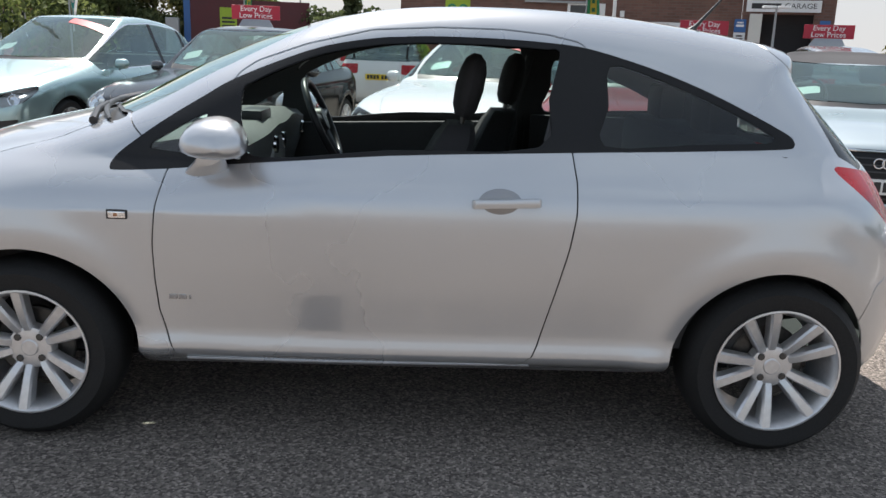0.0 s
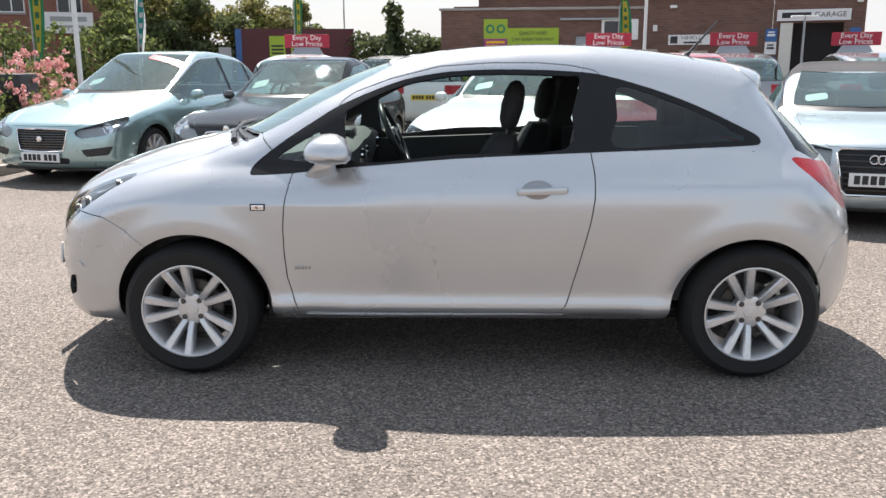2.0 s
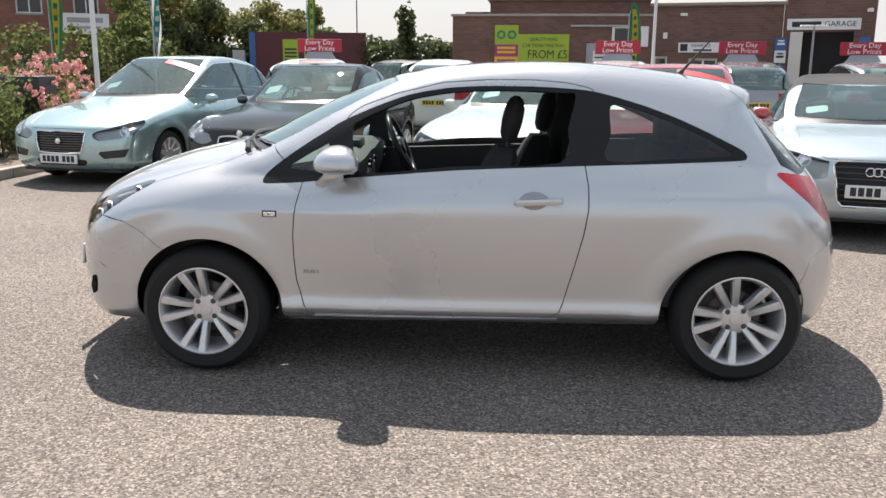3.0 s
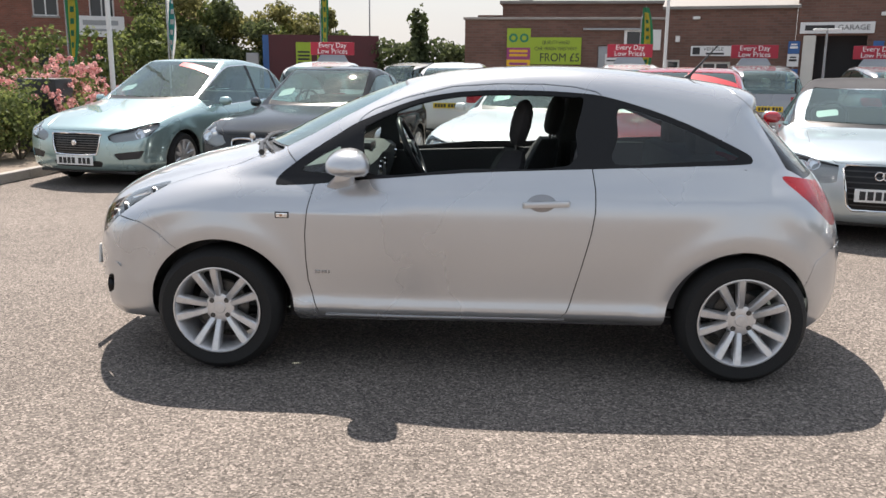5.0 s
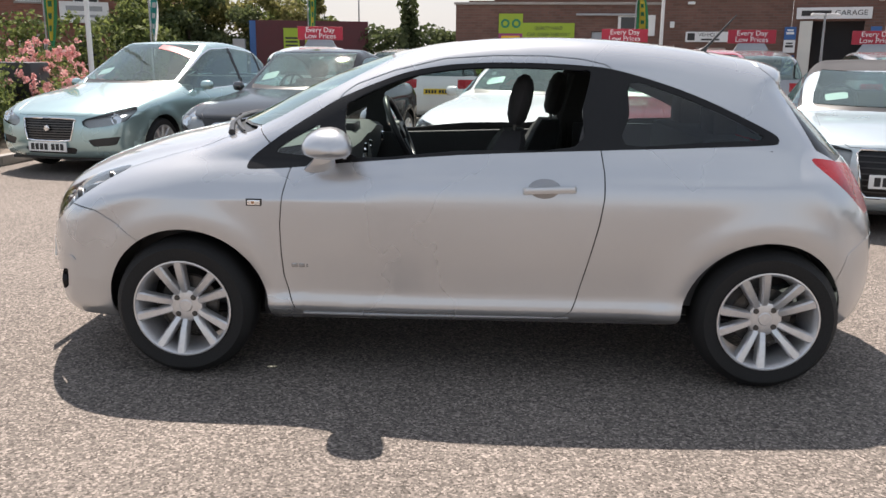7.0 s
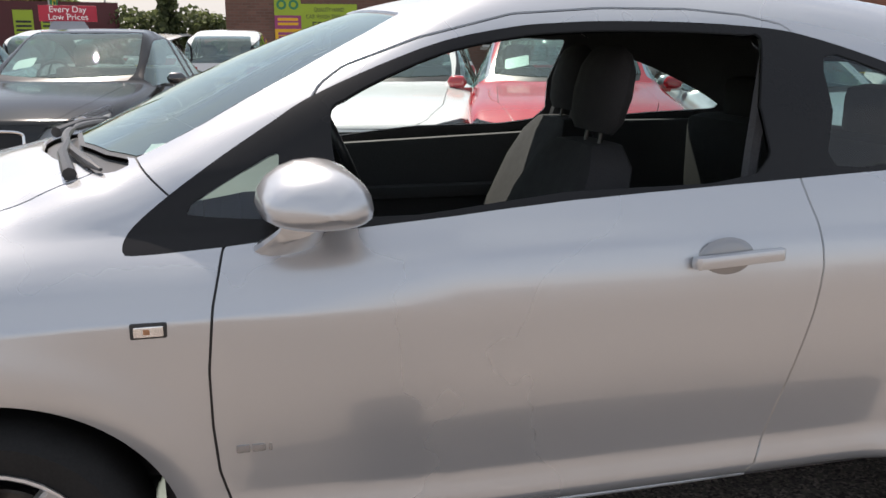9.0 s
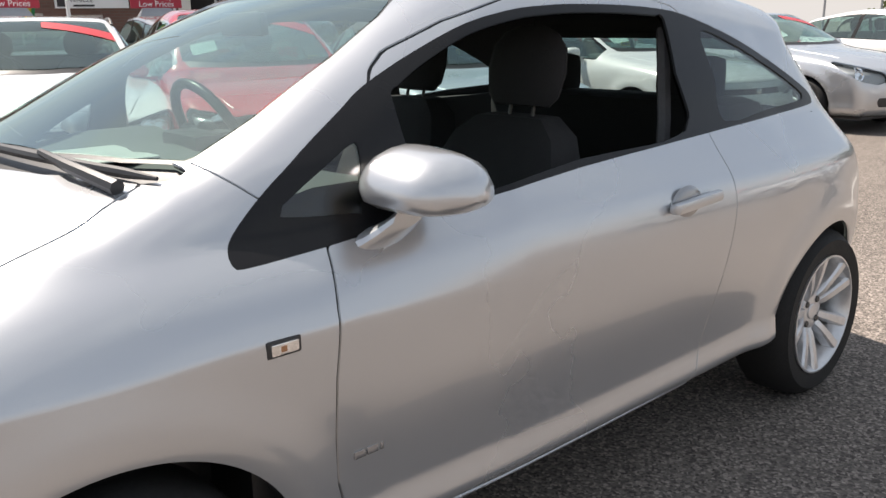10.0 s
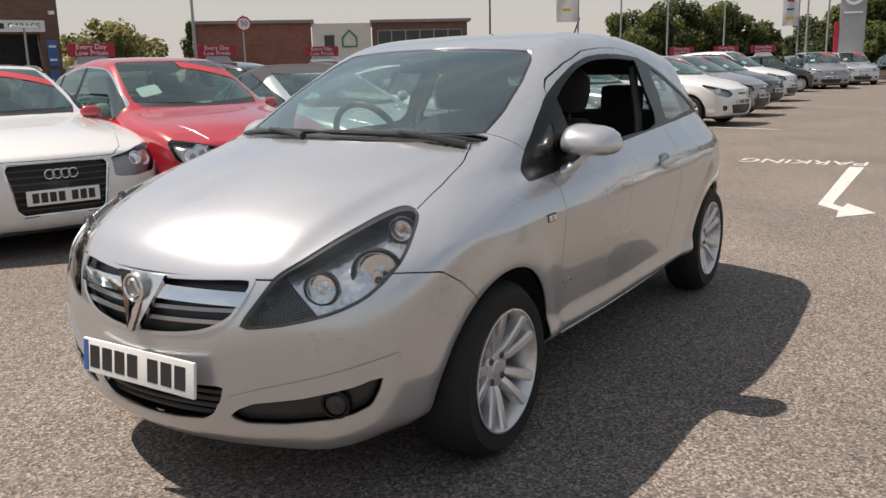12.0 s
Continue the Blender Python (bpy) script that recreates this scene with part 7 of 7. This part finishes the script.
flag(-8.1, 11.4, 3.6, 10, "green and yellow feather flag behind the roses", 1, False, 0.45)
flag(-4.45, 17.5, 4.2, 20, "green and yellow feather flag by the hoarding", 2, False, 0.4)
flag(3.42, 15.6, 2.9, -10, "green and yellow feather flag before the car wash", 3, False, 0.62)
flag(-6.75, 13.0, 3.4, 70, "pale washed-out feather flag by the white post", 4, True, 0.4)
def banner_flag(x, y, z0, z1, w, turn):
    f = empty("banner_flag", pose(x, y, 0, 0, 0, turn))
    tagged(f, "pale faded banner flag far across the lot", "flag")
    part("pole", tube([(0, 0, 0), (0, 0, z1 * 0.5), (0, 0, z1 + 0.5)], [0.05, 0.04, 0.03], 8), GREY_STEEL, f)
    bm = bmesh.new()
    rows = [[bm.verts.new((-0.04 - w * u, 0.06 * math.sin(5 * u + 3 * t), z0 + (z1 - z0) * t)) for u in np.linspace(0, 1, 7)] for t in np.linspace(0, 1, 6)]
    for a, b in zip(rows, rows[1:]):
        for k in range(6):
            bm.faces.new((a[k], a[k + 1], b[k + 1], b[k]))
    bmesh.ops.solidify(bm, geom=list(bm.faces), thickness=0.005)
    part("cloth", bm, SIGN_WHITE, f)
    for t, mm in ((0.2, SIGN_YELLOW), (0.45, BLUE_INK), (0.7, SIGN_RED)):
        z = z0 + (z1 - z0) * t
        part("mark", box((-0.25 - w * 0.5, -0.10, z), (0.1 - w * 0.5, -0.085, z + 0.10)), mm, f, "", False)


banner_flag(33.0, 13.8, 3.2, 5.6, 0.95, -60)
banner_flag(43.7, 6.3, 3.0, 4.7, 0.75, -70)

# roof signs on the second row
def roof_sign(m):
    s = empty("roof_sign")
    tagged(s, "red roof board with white letters on a grey magnetic base", "sign", "roof signs")
    bm = bmesh.new()
    lo = [bm.verts.new(q) for q in ((-0.36, -0.18, 0), (0.36, -0.18, 0), (0.36, 0.18, 0), (-0.36, 0.18, 0))]
    hi = [bm.verts.new(q) for q in ((-0.27, -0.05, 0.16), (0.27, -0.05, 0.16), (0.27, 0.05, 0.16), (-0.27, 0.05, 0.16))]
    bm.faces.new(lo[::-1])
    bm.faces.new(hi)
    for k in range(4):
        bm.faces.new((lo[k], lo[(k + 1) % 4], hi[(k + 1) % 4], hi[k]))
    part("base", bm, GREY_STEEL, s, "", False)
    bd = part("board", box((-0.50, -0.02, 0.155), (0.50, 0.02, 0.445), 0.008), SIGN_RED, s, "", False)
    for body, z in (("Every Day", 0.37), ("Low Prices", 0.235)):
        lettering(body, 0.155, Matrix.Translation((0, -0.021, z)) @ Matrix.Rotation(radians(90), 4, "X"), SIGN_WHITE, bd, "lettering", 0.003)
    s.matrix_world = m
    return s


sign_a = roof_sign(pose(5.86, 15.0, 1.575, 0, 0, -12))
for x, y, z, rz in ((3.1, 15.0, 1.575, -8), (-3.67, 15.0, 1.575, 8), (8.55, 15.0, 1.575, -28), (12.3, 15.0, 1.575, -38), (16.5, 15.0, 1.575, -45)):
    copy_thing(sign_a, pose(x, y, z, 0, 0, rz))
for x, y, z in ((32.3, 8.8, 1.475), (32.8, 7.1, 1.475), (33.6, 5.8, 1.475)):
    copy_thing(sign_a, pose(x, y, z, 0, 0, -60))

# speed limit sign, lamp post, pylon
sp = pole("speed_sign", 22.2, 24.0, 3.6, 0.04, GREY_STEEL, "round white thirty limit sign with a red rim", "sign")
disc = part("disc", spin([(0.0, 0.0), (0.30, 0.0), (0.30, 0.02), (0.0, 0.02)], 28, "y"), SIGN_WHITE, sp, "", False)
disc.matrix_local = pose(0, -0.06, 3.25, 0, 0, -42)
part("rim", spin([(0.24, -0.006), (0.30, -0.006), (0.30, 0.0), (0.24, 0.0)], 28, "y", None, True), SIGN_RED, disc, "", False)
lettering("30", 0.30, Matrix.Translation((0, -0.004, 0)) @ Matrix.Rotation(radians(90), 4, "X"), INK, disc, "lettering", 0.003)
lamp = pole("street_lamp", 26.5, 31.8, 6.5, 0.09, GREY_STEEL, "grey double-headed lamp post", "lamp")
for s in (-1, 1):
    part("lamp_head", box((min(0, s * 0.6), -0.15, 6.35), (max(0, s * 0.6), 0.15, 6.5), 0.04), GREY_STEEL, lamp, "", False)
lamp = pole("lamp_post", 8.0, 16.6, 2.45, 0.035, GREY_STEEL, "short grey twin lamp before the garage", "lamp")
for s in (-1, 1):
    part("lamp_head", box((min(0.02 * s, s * 0.32), -0.07, 2.40), (max(0.02 * s, s * 0.32), 0.07, 2.46), 0.02), WHITE_STEEL, lamp, "", False)
pyl = empty("pylon_sign", pose(46.2, 4.1, 0, 0, 0, -80))
tagged(pyl, "tall grey dealer pylon with a round badge and red edge", "sign")
part("panel", box((-0.62, -0.2, 0), (0.62, 0.2, 5.1), 0.04), GREY_STEEL, pyl, "", False)
part("red_edge", box((-0.84, -0.21, 0), (-0.63, 0.21, 3.2), 0.02), SIGN_RED, pyl, "", False)
part("badge_ring", spin([(0.34, -0.03), (0.48, -0.03), (0.48, 0.0), (0.34, 0.0)], 28, "y", Matrix.Translation((0, -0.21, 4.5)), True), WHITE_STEEL, pyl, "", False)
part("badge_bar", box((-0.36, -0.24, 4.44), (0.36, -0.205, 4.56), 0.01), WHITE_STEEL, pyl, "", False)
part("bar", box((-0.45, -0.215, 3.6), (0.45, -0.2, 3.68)), WHITE_STEEL, pyl, "", False)

# road markings, 4 mm thick paint
def marking(name, polys, label):
    bm = bmesh.new()
    for poly in polys:
        a = [bm.verts.new((x, y, 0.004)) for x, y in poly]
        bm.faces.new(a)
    bmesh.ops.recalc_face_normals(bm, faces=bm.faces)
    for f in bm.faces:
        if f.normal.z < 0:
            f.normal_flip()
    o = part(name, bm, ROAD_WHITE, None, "", False)
    tagged(o, label, "marking", kind="structure")
    return o


marking("road_arrow", [[(7.83, -0.78), (4.70, -0.905), (4.42, -1.12), (4.06, -1.15), (4.42, -1.42), (4.87, -1.14), (4.62, -1.125), (4.80, -1.02), (7.83, -0.95)]], "worn white painted arrow on the tarmac")
t = lettering("PARKING", 0.62, pose(8.22, -0.17, 0.003, 0, 0, 92), ROAD_WHITE, None, "road_lettering", 0.001, 1.55)
tagged(t, "worn white PARKING lettering painted on the tarmac", "marking", kind="structure")
marking("bay_line", [[(13.6, 1.2), (13.7, 1.2), (14.6, 5.4), (14.5, 5.4)]], "worn white bay line between cars")
